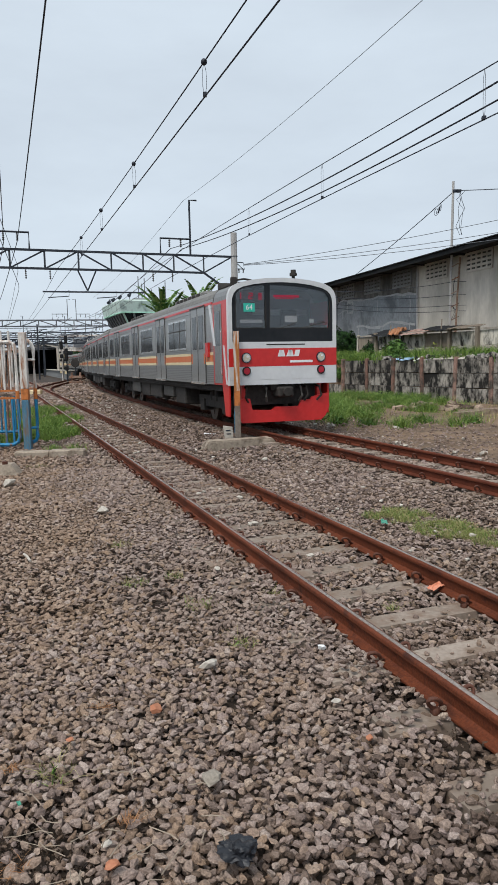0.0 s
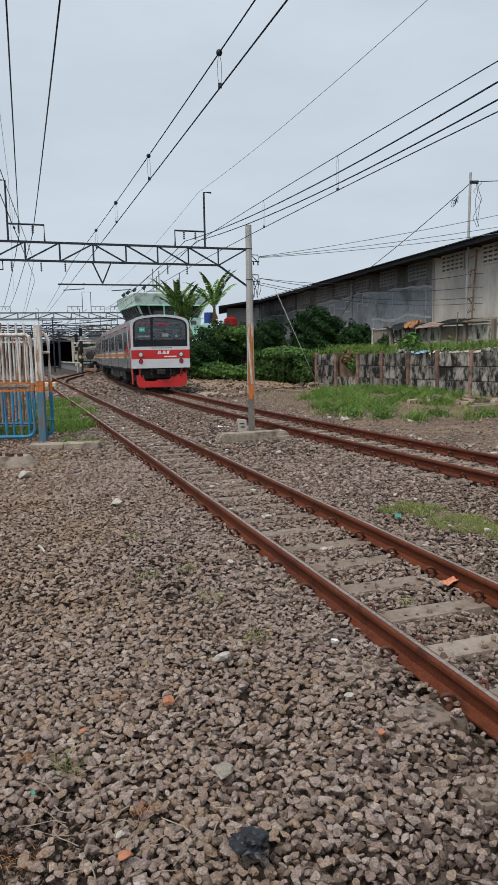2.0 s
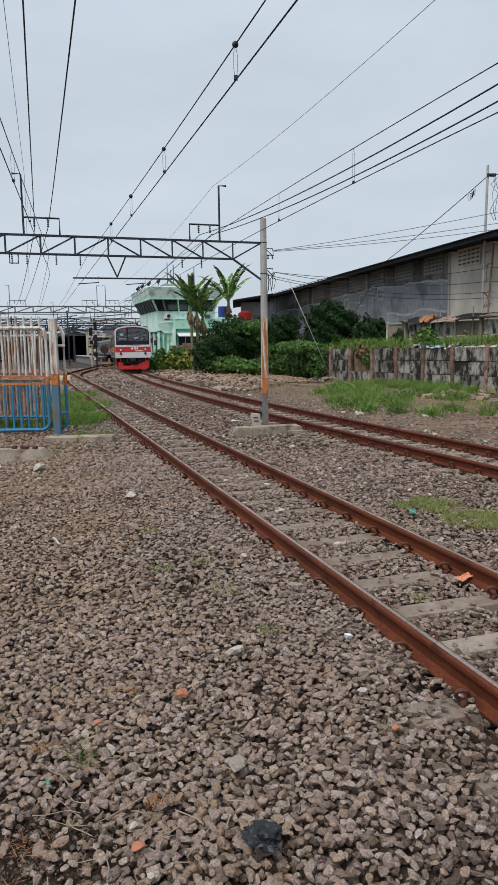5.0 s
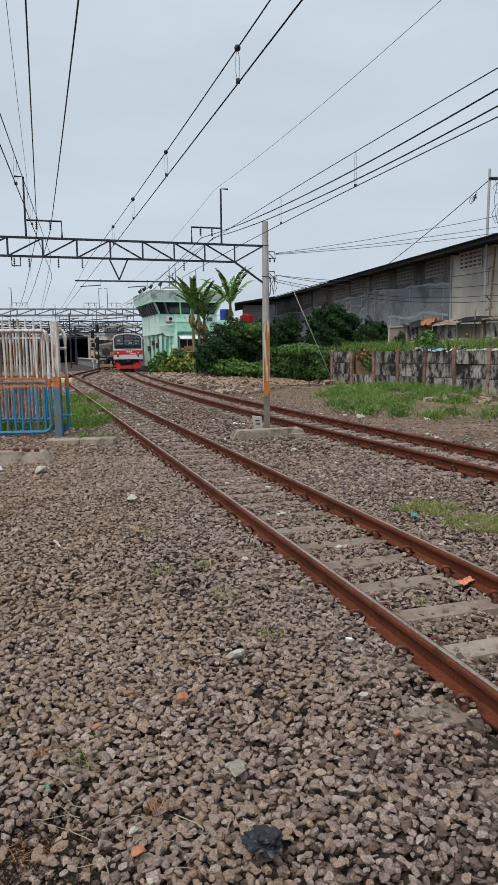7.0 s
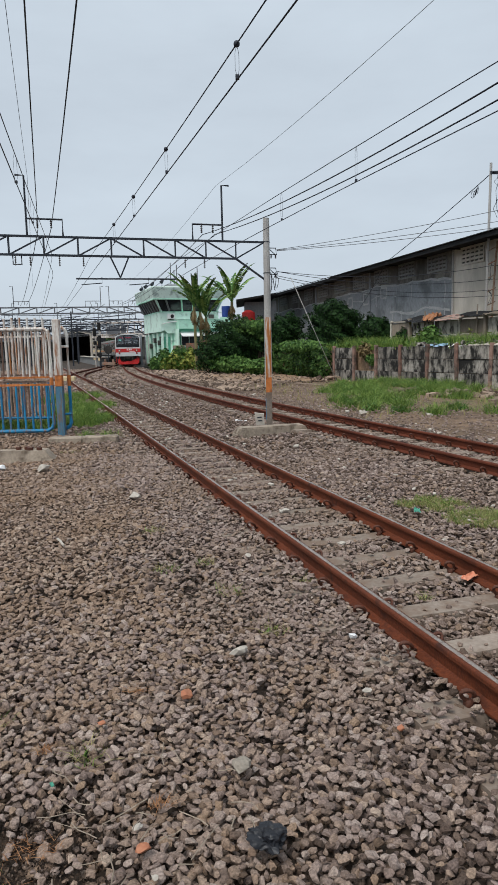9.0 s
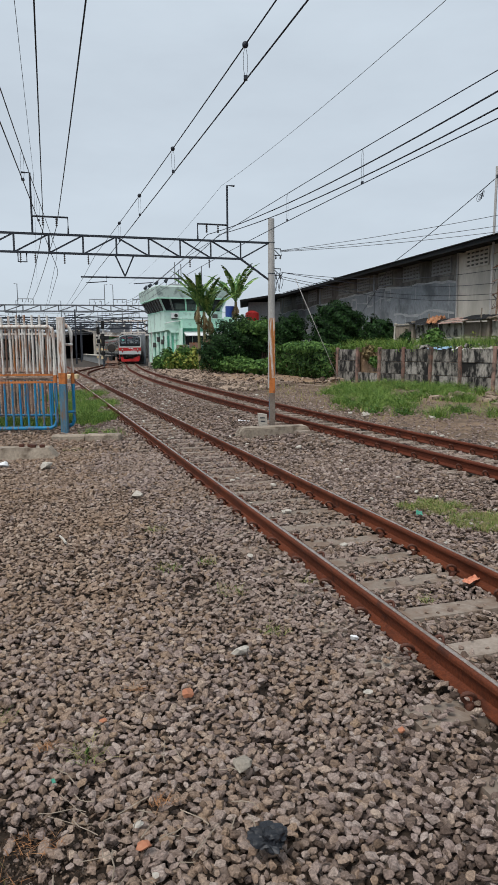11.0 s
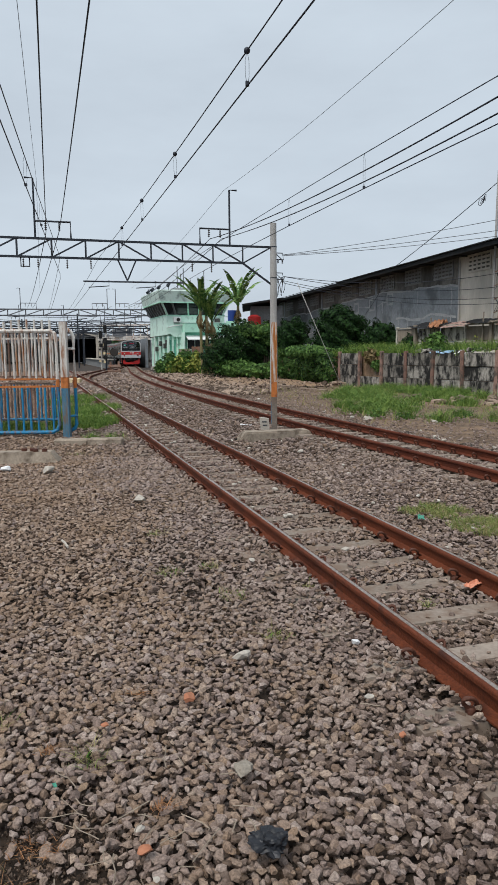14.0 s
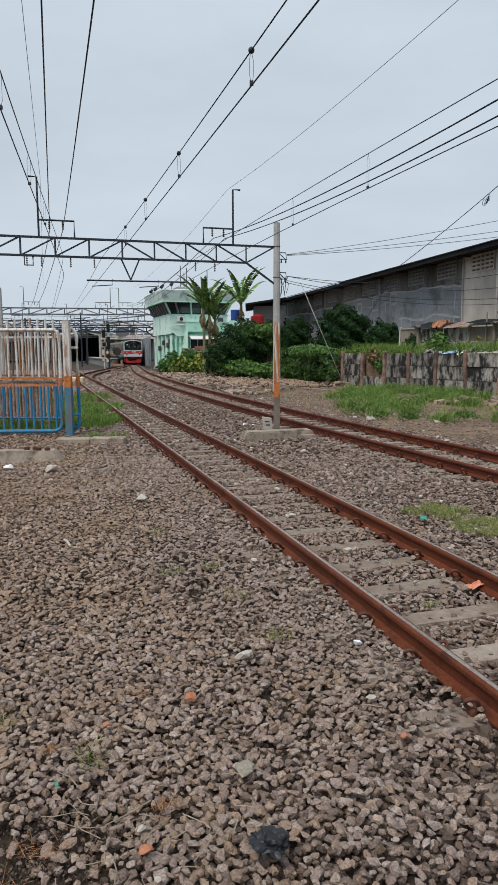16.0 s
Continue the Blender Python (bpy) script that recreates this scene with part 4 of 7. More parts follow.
def bogie(car, y):
    bg = part("bogie", box(B(), -0.95, -0.75, y - 1.5, y + 1.5, 0.42, 0.72), M["under"], car)
    bm = B()
    box(bm, 0.75, 0.95, y - 1.5, y + 1.5, 0.42, 0.72)
    box(bm, -0.9, 0.9, y - 0.3, y + 0.3, 0.45, 0.85)
    for s in (-1, 1):
        for e in (-1.05, 1.05):
            box(bm, s * 0.85 - 0.14, s * 0.85 + 0.14, y + e - 0.2, y + e + 0.2, 0.3, 0.62)
        rod(bm, (s * 0.86, y - 0.25, 0.6), (s * 0.86, y - 0.25, 0.95), 0.13, 10)
        rod(bm, (s * 0.86, y + 0.25, 0.6), (s * 0.86, y + 0.25, 0.95), 0.13, 10)
    part("bogie_frame", bm, M["under"], bg)
    sets = []
    for e in (-1.05, 1.05):
        bm = B()
        rod(bm, (-0.8, 0, 0), (0.8, 0, 0), 0.07, 8)
        for s in (-1, 1):
            rod(bm, (s * 0.5, 0, 0), (s * 0.63, 0, 0), 0.43, 24)
            rod(bm, (s * 0.49, 0, 0), (s * 0.52, 0, 0), 0.455, 24)
            for k in range(4):
                a = k * math.pi / 2
                box(bm, s * 0.64 - 0.012, s * 0.64 + 0.012, math.cos(a) * 0.22 - 0.05, math.cos(a) * 0.22 + 0.05, math.sin(a) * 0.22 - 0.05, math.sin(a) * 0.22 + 0.05)
        w = part("wheelset", bm, M["wheel"], bg, "steel wheels on an axle")
        w.location = (0, y + e, 0.43)
        sets.append(w)
    return sets


def build_car(lead):
    label = ("stainless commuter train car with red and white cab front" if lead else "stainless commuter train car with orange and yellow stripes")
    car = thing("train_car", label, "train", group="cars of the commuter train")
    L = CAR_L / 2
    y_front = L - (0.35 if lead else 0)
    doors = DOORS_CAB if lead else DOORS
    part("body", prism(B(), section(), "y", -L, L - (1.55 if lead else 0)), M["stainless"], car, "ribbed silver stainless body")
    roof = B()
    out = [(x, z + 0.012) for x, z in section() if z > 3.05]
    prism(roof, out, "y", -L + 0.02, L - (1.5 if lead else 0.02))
    part("roof", roof, M["train_roof"], car, "sooty grey roof")
    for y in (4.2, -4.2):
        unit = part("air_conditioner", box(B(), -0.95, 0.95, y - 1.7, y + 1.7, 3.38, 3.56, bevel=0.05), M["train_roof"], car, "grey roof air conditioner")
        bm = B()
        for k in range(6):
            box(bm, 0.95, 0.965, y - 1.4 + k * 0.48, y - 1.05 + k * 0.48, 3.44, 3.53)
        part("grille", bm, M["under"], unit)
    for side in (1, -1):
        bm = B()
        for z in (1.14, 1.19, 1.24, 1.29, 1.34, 1.39, 1.44, 1.49, 1.92, 2.9):
            side_cut(bm, -L + 0.05, y_front - 1.2 if lead else L - 0.05, z, z + 0.016, 0.012, side)
        part("ribs", bm, M["stainless_dark"], car)
        end = y_front - (1.25 if lead else 0.06)
        for z0, z1, mt, nm in ((1.55, 1.63, "train_yellow", "yellow_stripe"), (1.63, 1.79, "train_orange", "orange_stripe"), (1.79, 1.86, "train_yellow", "yellow_stripe"), (3.0, 3.06, "train_red", "red_line")):
            part(nm, side_cut(B(), -L + 0.03, end, z0, z1, 0.014, side), M[mt], car)
        for d in doors:
            dr = part("door", side_cut(B(), d - 0.68, d + 0.68, 1.12, 3.0, 0.006, side, 0.012), M["stainless"], car, "pair of sliding steel doors")
            for e in (-0.33, 0.33):
                part("door_window", side_cut(B(), d + e - 0.2, d + e + 0.2, 1.95, 2.8, 0.006, side, 0.018), M["side_glass"], dr)
            bm = B()
            side_cut(bm, d - 0.012, d + 0.012, 1.12, 3.0, 0.008, side, 0.018)
            for e in (-0.7, 0.7):
                side_cut(bm, d + e - 0.015, d + e + 0.015, 1.1, 3.03, 0.022, side, 0)
            side_cut(bm, d - 0.72, d + 0.72, 3.0, 3.04, 0.035, side, 0)
            part("door_seam", bm, M["under_grey"], dr)
            part("door_step", side_cut(B(), d - 0.7, d + 0.7, 1.06, 1.12, 0.05, side, 0), M["chrome"], dr)
            for e in (-0.62, 0.62):
                part("door_stripe", side_cut(B(), d + e - 0.05, d + e + 0.05, 1.58, 1.84, 0.004, side, 0.018), M["train_orange"], dr)
        gaps = [(doors[i] + doors[i + 1]) / 2 for i in range(3)] + [doors[3] - 1.65] + ([] if lead else [doors[0] + 1.65])
        for i, c in enumerate(gaps):
            w = 1.05 if i < 3 else 0.55
            fr = part("window", side_cut(B(), c - w - 0.05, c + w + 0.05, 1.98, 2.82, 0.02, side), M["chrome"], car, "dark window in a metal frame")
            part("pane", side_cut(B(), c - w, c + w, 2.03, 2.77, 0.004, side, 0.019), M["side_glass"], fr)
            bm = B()
            for e in ((0,) if i >= 3 else (-w / 3, w / 3)):
                side_cut(bm, c + e - 0.02, c + e + 0.02, 2.0, 2.8, 0.008, side, 0.02)
            side_cut(bm, c - w, c + w, 2.5, 2.53, 0.008, side, 0.02)
            part("glazing_bar", bm, M["under_grey"], fr)
        # boxes below the floor
        for k, (y, w, z, mt) in enumerate(((-3.6, 0.9, 0.5, "under_grey"), (-1.6, 0.8, 0.42, "under"), (0.3, 0.95, 0.45, "under"), (2.3, 0.7, 0.55, "under_grey"), (4.0, 0.6, 0.4, "under"))):
            part("equipment_box", box(B(), min(side * 0.75, side * 1.22), max(side * 0.75, side * 1.22), y - w, y + w, z, 1.05, bevel=0.03), M[mt], car)
        bm = B()
        tube(bm, [(side * 1.28, -L + 0.4, 0.98), (side * 1.28, L - 2.2, 0.98)], 0.03, 6)
        tube(bm, [(side * 1.22, -L + 0.4, 0.9), (side * 1.22, L - 2.2, 0.9)], 0.022, 6)
        part("pipe", bm, M["under"], car)
    part("underframe", box(B(), -1.3, 1.3, -L + 0.1, L - (1.2 if lead else 0.1), 0.92, 1.08), M["under"], car)
    part("coupler", box(B(), -0.16, 0.16, -L - 0.25, -L + 0.3, 0.75, 1.0), M["under"], car)
    part("gangway", box(B(), -0.55, 0.55, -L - 0.21, -L, 1.1, 3.0), M["under"], car, "dark rubber gangway bellows")
    sets = bogie(car, 6.7) + bogie(car, -6.7)
    if lead:
        build_cab(car, y_front)
    return car, sets


def build_cab(car, yf):
    """The cab front: yf is the plane of its face."""
    y0 = CAR_L / 2 - 1.56
    # side walls, red behind the face, with a cab door
    for side in (1, -1):
        w = part("cab_side", box(B(), min(side * 1.26, side * 1.401), max(side * 1.26, side * 1.401), y0, yf - 0.12, 1.08, 3.02), M["train_red"], car, "red painted cab side")
        d = part("cab_door", side_cut(B(), yf - 1.1, yf - 0.5, 1.12, 2.96, 0.012, side), M["stainless_dark"], w, "narrow cab door")
        part("door_window", side_cut(B(), yf - 0.98, yf - 0.62, 2.0, 2.8, 0.006, side, 0.012), M["glass_dark"], d)
        part("handrail", tube(B(), [(side * 1.43, yf - 0.42, 1.3), (side * 1.46, yf - 0.42, 1.35), (side * 1.46, yf - 0.42, 2.3), (side * 1.43, yf - 0.42, 2.35)], 0.014, 6), M["chrome"], w)
        bm = B()
        prism(bm, [(yf - 1.55, 3.0), (yf - 1.38, 3.0), (yf - 1.0, 2.0), (yf - 1.17, 2.0)], "x", side * 1.402, side * 1.416)
        part("white_slash", bm, M["train_white"], w)
        bm = B()
        prism(bm, [(yf - 0.42, 2.0), (yf - 0.32, 2.0), (yf - 0.12, 1.1), (yf - 0.22, 1.1)], "x", side * 1.402, side * 1.412)
        part("white_slash", bm, M["train_white"], w)
        part("red_lamp_box", box(B(), min(side * 1.41, side * 1.47), max(side * 1.41, side * 1.47), yf - 1.72, yf - 1.5, 1.75, 2.1), M["train_red"], car)
        bm = B()
        prism(bm, [(yf - 0.62, 1.09), (yf - 0.1, 1.09), (yf - 0.1, 0.72), (yf - 0.12, 0.36), (yf - 0.42, 0.36), (yf - 0.5, 0.7)], "x", min(side * 1.2, side * 1.24) if side < 0 else 1.34, -1.2 if side < 0 else 1.375)
        part("cab_skirt", bm, M["train_red"], car, "red corner skirt")
    bm = B()
    shell = [(x, z) for x, z in section() if z > 2.9]
    prism(bm, shell + [(x, z) for x, z in reversed([(x, z) for x, z in section(0.05) if z > 2.9])], "y", y0 + 0.07, yf - 0.12)
    part("cab_roof", bm, M["stainless_dark"], car)
    # outer surround of the face: a ring
    outer = section()
    inner = [(x * 0.93, 1.96 + (z - 1.96) * 0.935) for x, z in section(0, 2.06)]
    bm = B()
    a = [bm.verts.new((x, yf - 0.14, z)) for x, z in outer]
    b = [bm.verts.new((x, yf, z)) for x, z in outer]
    c = [bm.verts.new((x, yf, z)) for x, z in inner]
    e = [bm.verts.new((x, yf - 0.1, z)) for x, z in inner]
    n = len(outer)
    for i in range(n):
        j = (i + 1) % n
        for p, q in ((a, b), (b, c), (c, e)):
            bm.faces.new((p[i], p[j], q[j], q[i]))
    bmesh.ops.recalc_face_normals(bm, faces=bm.faces)
    face = part("face", bm, M["train_white"], car, "off-white rounded front surround")
    bmesh_mask = B()
    # black mask in bars round the two windows
    yb0, yb1 = yf - 0.1, yf - 0.012
    xw = [(1.2, 0.46), (0.34, -1.22)]
    z0, z1 = 2.38, 3.34
    box(bmesh_mask, -1.302, 1.302, yb0, yb1, 2.06, z0)
    box(bmesh_mask, 1.2, 1.302, yb0, yb1, z0, 3.05)
    box(bmesh_mask, -1.302, -1.22, yb0, yb1, z0, 3.05)
    box(bmesh_mask, 0.34, 0.46, yb0, yb1, z0, z1)
    lid = [(x, z) for x, z in inner if z > 2.99]
    prism(bmesh_mask, lid + [(-1.302, 2.9), (-1.22, 2.9), (-1.21, 3.08), (-1.13, 3.19), (-0.98, 3.24), (-0.5, 3.31), (0, 3.345), (0.32, 3.345), (0.34, 3.31), (0.46, 3.31), (0.48, 3.335), (0.9, 3.29), (1.1, 3.23), (1.19, 3.12), (1.2, 2.9), (1.302, 2.9)], "y", yb0, yb1)
    part("mask", bmesh_mask, M["train_black"], face, "black front mask")
    for x1, x0 in xw:
        g = part("windscreen", box(B(), x0, x1, yf - 0.05, yf - 0.042, z0, z1 + 0.02), M["glass_clear"], face, "cab windscreen")
        g.visible_shadow = False
        bm = B()
        box(bm, x0 - 0.02, x0, yf - 0.05, yf - 0.008, z0, 3.0)
        box(bm, x1, x1 + 0.02, yf - 0.05, yf - 0.008, z0, 3.0)
        box(bm, x0, x1, yf - 0.05, yf - 0.008, z0 - 0.02, z0)
        part("rubber_seal", bm, M["under"], g)
    # inside the cab
    cab = part("cab_interior", box(B(), -1.25, 1.25, y0, y0 + 0.05, 1.1, 3.5), M["under_grey"], face)
    part("desk", box(B(), -1.2, 1.2, yf - 0.65, yf - 0.11, 2.0, 2.44), M["under"], cab)
    part("cab_ceiling", box(B(), -1.25, 1.25, y0, yf - 0.11, 3.34, 3.37), M["under"], cab)
    # a white strip on the back wall stands in for daylight through the saloon
    part("back_window", box(B(), -1.15, 0.36, y0 + 0.055, y0 + 0.07, 2.74, 2.88), M["train_white"], cab, "white painted strip standing in for the daylit saloon window")
    part("back_window", box(B(), -1.0, 0.1, y0 + 0.055, y0 + 0.07, 2.55, 2.66), M["under_grey"], cab)
    part("wiper", tube(B(), [(-0.45, yf - 0.03, 2.36), (-0.9, yf - 0.025, 2.47), (-1.1, yf - 0.03, 2.5)], 0.012, 5), M["under"], cab)
    part("wiper", tube(B(), [(0.1, yf - 0.03, 2.36), (-0.35, yf - 0.025, 2.5)], 0.012, 5), M["under"], cab)
    for x, z, w, h in ((-0.25, 2.56, 0.16, 0.1), (-0.8, 2.53, 0.06, 0.06), (0.78, 2.52, 0.28, 0.05)):
        part("cab_paper", box(B(), x - w, x + w, yf - 0.14, yf - 0.12, z - h / 2, z + h), M["white"], cab)
    part("seat_back", box(B(), -0.75, -0.3, yf - 1.0, yf - 0.85, 2.4, 2.85, bevel=0.05), M["under"], cab)
    part("number_plate", box(B(), 0.72, 1.0, yf - 0.036, yf - 0.03, 2.74, 2.93), M["plate_green"], face, "green running-number plate reading 64")
    f = bpy.data.curves.new("plate_text", "FONT")
    f.body, f.size, f.align_x, f.align_y, f.extrude = "64", 0.17, "CENTER", "CENTER", 0.002
    f.materials.append(M["white"])
    t = new("plate_text", f)
    t.parent = face
    t.matrix_local = pose(0.86, yf - 0.026, 2.835, 90, 0, 180)
    bm = B()
    for x, zs in ((0.82, (3.02, 3.08, 3.14)), (0.58, (3.01, 3.05, 3.09, 3.13))):
        for k, z in enumerate(zs):
            box(bm, x - 0.045, x + 0.045, yf - 0.036, yf - 0.03, z, z + 0.025)
    box(bm, 1.05, 1.075, yf - 0.036, yf - 0.03, 3.02, 3.165)
    box(bm, 0.765, 0.79, yf - 0.036, yf - 0.03, 3.09, 3.15)
    box(bm, 0.85, 0.875, yf - 0.036, yf - 0.03, 3.03, 3.09)
    box(bm, -0.42, 0.24, yf - 0.036, yf - 0.03, 3.07, 3.12)
    box(bm, -0.3, 0.2, yf - 0.036, yf - 0.03, 3.04, 3.056)
    part("led_display", bm, M["led"], face, "dim red display digits")
    # bands of paint
    part("white_band", box(B(), -1.281, 1.281, yf - 0.1, yf - 0.004, 1.91, 2.06), M["train_white"], face)
    part("vent_line", box(B(), -0.55, 0.45, yf - 0.01, yf + 0.004, 1.985, 2.01), M["under"], face)
    part("red_band", box(B(), -1.4, 1.4, yf - 0.1, yf + 0.006, 1.5, 1.91), M["train_red"], face, "red front band")
    part("white_band", box(B(), -1.395, 1.395, yf - 0.1, yf + 0.004, 1.2, 1.5), M["train_white"], face)
    for x0, x1 in ((-1.395, -0.4), (0.42, 1.395)):
        part("white_band", box(B(), x0, x1, yf - 0.1, yf + 0.003, 1.08, 1.18), M["train_white"], face)
    part("gap_line", box(B(), -1.2, 1.2, yf - 0.1, yf - 0.03, 1.08, 1.2), M["train_black"], face)
    for s in (-1, 1):
        h = part("headlight", rod(B(), (s * 0.97, yf, 1.7), (s * 0.97, yf + 0.03, 1.7), 0.12, 24), M["train_black"], face, "round headlight in a dark ring")
        part("chrome_ring", rod(B(), (s * 0.97, yf + 0.026, 1.7), (s * 0.97, yf + 0.033, 1.7), 0.1, 24), M["chrome"], h)
        part("lens", rod(B(), (s * 0.97, yf + 0.028, 1.7), (s * 0.97, yf + 0.04, 1.7), 0.078, 20), M["lamp_glass"], h)
        # small white disc before the lens, a glint put in as colour
        part("bulb", rod(B(), (s * 0.97 - 0.02, yf + 0.04, 1.73), (s * 0.97 - 0.02, yf + 0.045, 1.73), 0.028, 12), M["white"], h)
        h = part("tail_light", rod(B(), (s * 0.97, yf, 1.4), (s * 0.97, yf + 0.03, 1.4), 0.105, 20), M["train_black"], face, "round red tail light")
        part("lens", rod(B(), (s * 0.97, yf + 0.028, 1.4), (s * 0.97, yf + 0.036, 1.4), 0.075, 20), M["lamp_red"], h)
    # the operator's mark, as plain shapes
    bm = B()
    for k, (x, w, lean) in enumerate(((0.12, 0.05, 0.05), (0.02, 0.05, -0.04), (-0.1, 0.05, 0.07), (-0.2, 0.05, -0.04), (-0.32, 0.06, 0.04))):
        prism(bm, [(x - w, 1.72), (x + w, 1.72), (x + w - lean, 1.87), (x - w - lean, 1.87)], "y", yf + 0.006, yf + 0.012)
    box(bm, -0.75, -0.15, yf + 0.006, yf + 0.01, 1.575, 1.63)
    part("mark", bm, M["white"], face, "white operator's mark")
    # below the face
    bm = B()
    prism(bm, [(-1.02, 0.2), (1.06, 0.2), (1.16, 0.34), (1.2, 0.76), (0.86, 0.76), (0.8, 0.5), (0.3, 0.48), (0.2, 0.55), (-0.42, 0.55), (-0.48, 0.68), (-0.74, 0.7), (-0.78, 0.76), (-1.2, 0.84), (-1.25, 0.52), (-1.14, 0.3)], "y", yf - 0.16, yf - 0.09)
    for s in (-1, 1):
        box(bm, s * 1.0 - 0.05, s * 1.0 + 0.05, yf - 0.3, yf - 0.17, 0.6, 1.08)
    part("snow_plough", bm, M["train_red"], car, "red obstacle guard below the cab")
    bm = B()
    box(bm, -1.05, 1.05, yf - 0.8, yf - 0.3, 0.6, 1.1)
    part("buffer_beam", bm, M["under"], car)
    bm = B()
    box(bm, -0.2, 0.2, yf - 0.5, yf + 0.12, 0.78, 1.02, bevel=0.04)
    rod(bm, (0, yf + 0.1, 0.9), (0, yf + 0.2, 0.9), 0.1, 10)
    box(bm, -0.32, 0.32, yf - 0.3, yf - 0.1, 0.95, 1.08)
    part("coupler", bm, M["under"], car, "black front coupler")
    for x in (0.45, -0.45, -0.6, 0.95, -0.95):
        part("air_hose", tube(B(), [(x, yf - 0.3, 1.05), (x, yf - 0.05, 1.0), (x * 1.05, yf - 0.02, 0.8), (x * 0.95, yf - 0.1, 0.68)], 0.028, 6), M["under"] if abs(x) > 0.5 else M["under_grey"], car)
    bm = B()
    rod(bm, (-0.42, yf - 0.35, 3.44), (-0.42, yf - 0.35, 3.6), 0.045, 8)
    rod(bm, (-0.42, yf - 0.35, 3.6), (-0.42, yf - 0.35, 3.67), 0.09, 10)
    rod(bm, (-0.42, yf - 0.35, 3.67), (-0.42, yf - 0.35, 3.74), 0.065, 10)
    part("horn", bm, M["under"], car, "dark roof antenna")
    part("roof_box", box(B(), 0.85, 1.0, yf - 1.0, yf - 0.88, 3.36, 3.62, bevel=0.02), M["under"], car)
    part("roof_cable", tube(B(), [(0.85, yf - 1.0, 3.55), (0.6, yf - 1.1, 3.6), (0.35, yf - 1.2, 3.58)], 0.025, 6), M["under"], car)


CARS = 8
LEAD, LEAD_SETS = build_car(True)
BASE, BASE_SETS = build_car(False)
LEAD.scale = BASE.scale = (0.96 * SCALE, SCALE, SCALE)
TRAIN = [(LEAD, LEAD_SETS), (BASE, BASE_SETS)]
for _ in range(CARS - 2):
    c = copy_thing(BASE, Matrix())
    TRAIN.append((c, [o for o in c.children_recursive if o.name.startswith("wheelset")]))


# ------------------------------------------------------------------ plants
def leaf_cloud(name, blobs, count, size, material, label, category, seed, parent=None, kind="", hollow=0.55):
    """Many small leaves filling uneven blobs (centre, radii); blobs are shared out by volume."""
    rng = np.random.default_rng(seed)
    vol = np.array([r[0] * r[1] * r[2] for _, r in blobs])
    Ps, Ns = [], []
    for (c, r), k in zip(blobs, (count * vol / vol.sum()).astype(int)):
        d = rng.normal(size=(k, 3))
        d /= np.linalg.norm(d, axis=1)[:, None]
        lump = 1 + 0.22 * np.sin(d[:, 0] * 5 + c[0]) * np.sin(d[:, 1] * 6 + c[1]) + 0.15 * np.sin(d[:, 2] * 9 + c[0] * 3 + d[:, 0] * 7)
        rad = (hollow + (1 - hollow) * np.sqrt(rng.random(k))) * lump
        Ps.append(np.array(c) + d * rad[:, None] * np.array(r))
        Ns.append(d + rng.normal(0, 0.5, (k, 3)) + np.array([0, 0, 0.35]))
    P, N = np.concatenate(Ps), np.concatenate(Ns)
    N /= np.linalg.norm(N, axis=1)[:, None]
    a = np.cross(N, rng.normal(size=N.shape))
    a /= np.linalg.norm(a, axis=1)[:, None]
    b = np.cross(N, a)
    s = size * rng.uniform(0.6, 1.35, len(P))[:, None]
    quad = [P - a * s, P - b * s * 0.42 + N * s * 0.12, P + a * s, P + b * s * 0.42 + N * s * 0.12]
    V = np.stack(quad, 1).reshape(-1, 3)
    i = np.arange(len(P))[:, None] * 4
    T = np.concatenate([i + [0, 1, 2], i + [0, 2, 3]], 0)
    ob = new(name, tri_mesh(name, V, T, material))
    if parent:
        ob.parent = parent
        return ob
    return tagged(ob, label, category, kind=kind)


def shrub(label, blobs, count, size, material, seed, base_z, category="shrub"):
    c = blobs[0][0]
    t = thing("shrub", label, category, group="shrubs beside the line")
    bm = B()
    rng = random.Random(seed)
    for bc, r in blobs:
        for _ in range(3):
            tip = (bc[0] + rng.uniform(-0.5, 0.5) * r[0], bc[1] + rng.uniform(-0.5, 0.5) * r[1], bc[2] + 0.3 * r[2])
            rod(bm, (bc[0] + rng.uniform(-0.2, 0.2), bc[1] + rng.uniform(-0.2, 0.2), base_z - 0.1), tip, 0.06, 6, 0.02)
    part("branches", bm, M["bark"], t)
    leaf_cloud("foliage", blobs, count, size, material, "", "", seed, t)
    return t


def blades(name, P, height, width, material, label, seed, lean=0.5):
    rng = np.random.default_rng(seed)
    n = len(P)
    a = rng.uniform(0, 2 * np.pi, n)
    h = height * rng.uniform(0.45, 1.25, n)
    side = np.stack([np.cos(a), np.sin(a), np.zeros(n)], 1) * (width * rng.uniform(0.6, 1.3, n))[:, None]
    bend = rng.normal(0, lean, (n, 2)) * h[:, None]
    mid = P + np.stack([bend[:, 0] * 0.35, bend[:, 1] * 0.35, h * 0.62], 1)
    tip = P + np.stack([bend[:, 0], bend[:, 1], h], 1)
    V = np.stack([P - side, P + side, mid + side * 0.6, mid - side * 0.6, tip], 1).reshape(-1, 3)
    i = np.arange(n)[:, None] * 5
    T = np.concatenate([i + [0, 1, 2], i + [0, 2, 3], i + [3, 2, 4]], 0)
    return tagged(new(name, tri_mesh(name, V, T, material)), label, "grass", kind="stuff")


# ------------------------------------------------------------------ panel wall by the curved track
WALL_0, WALL_D = Vector((5.5, 39.8, 0)), Vector((0.427, -0.904, 0))
WALL_N = Vector((0.904, 0.427, 0))


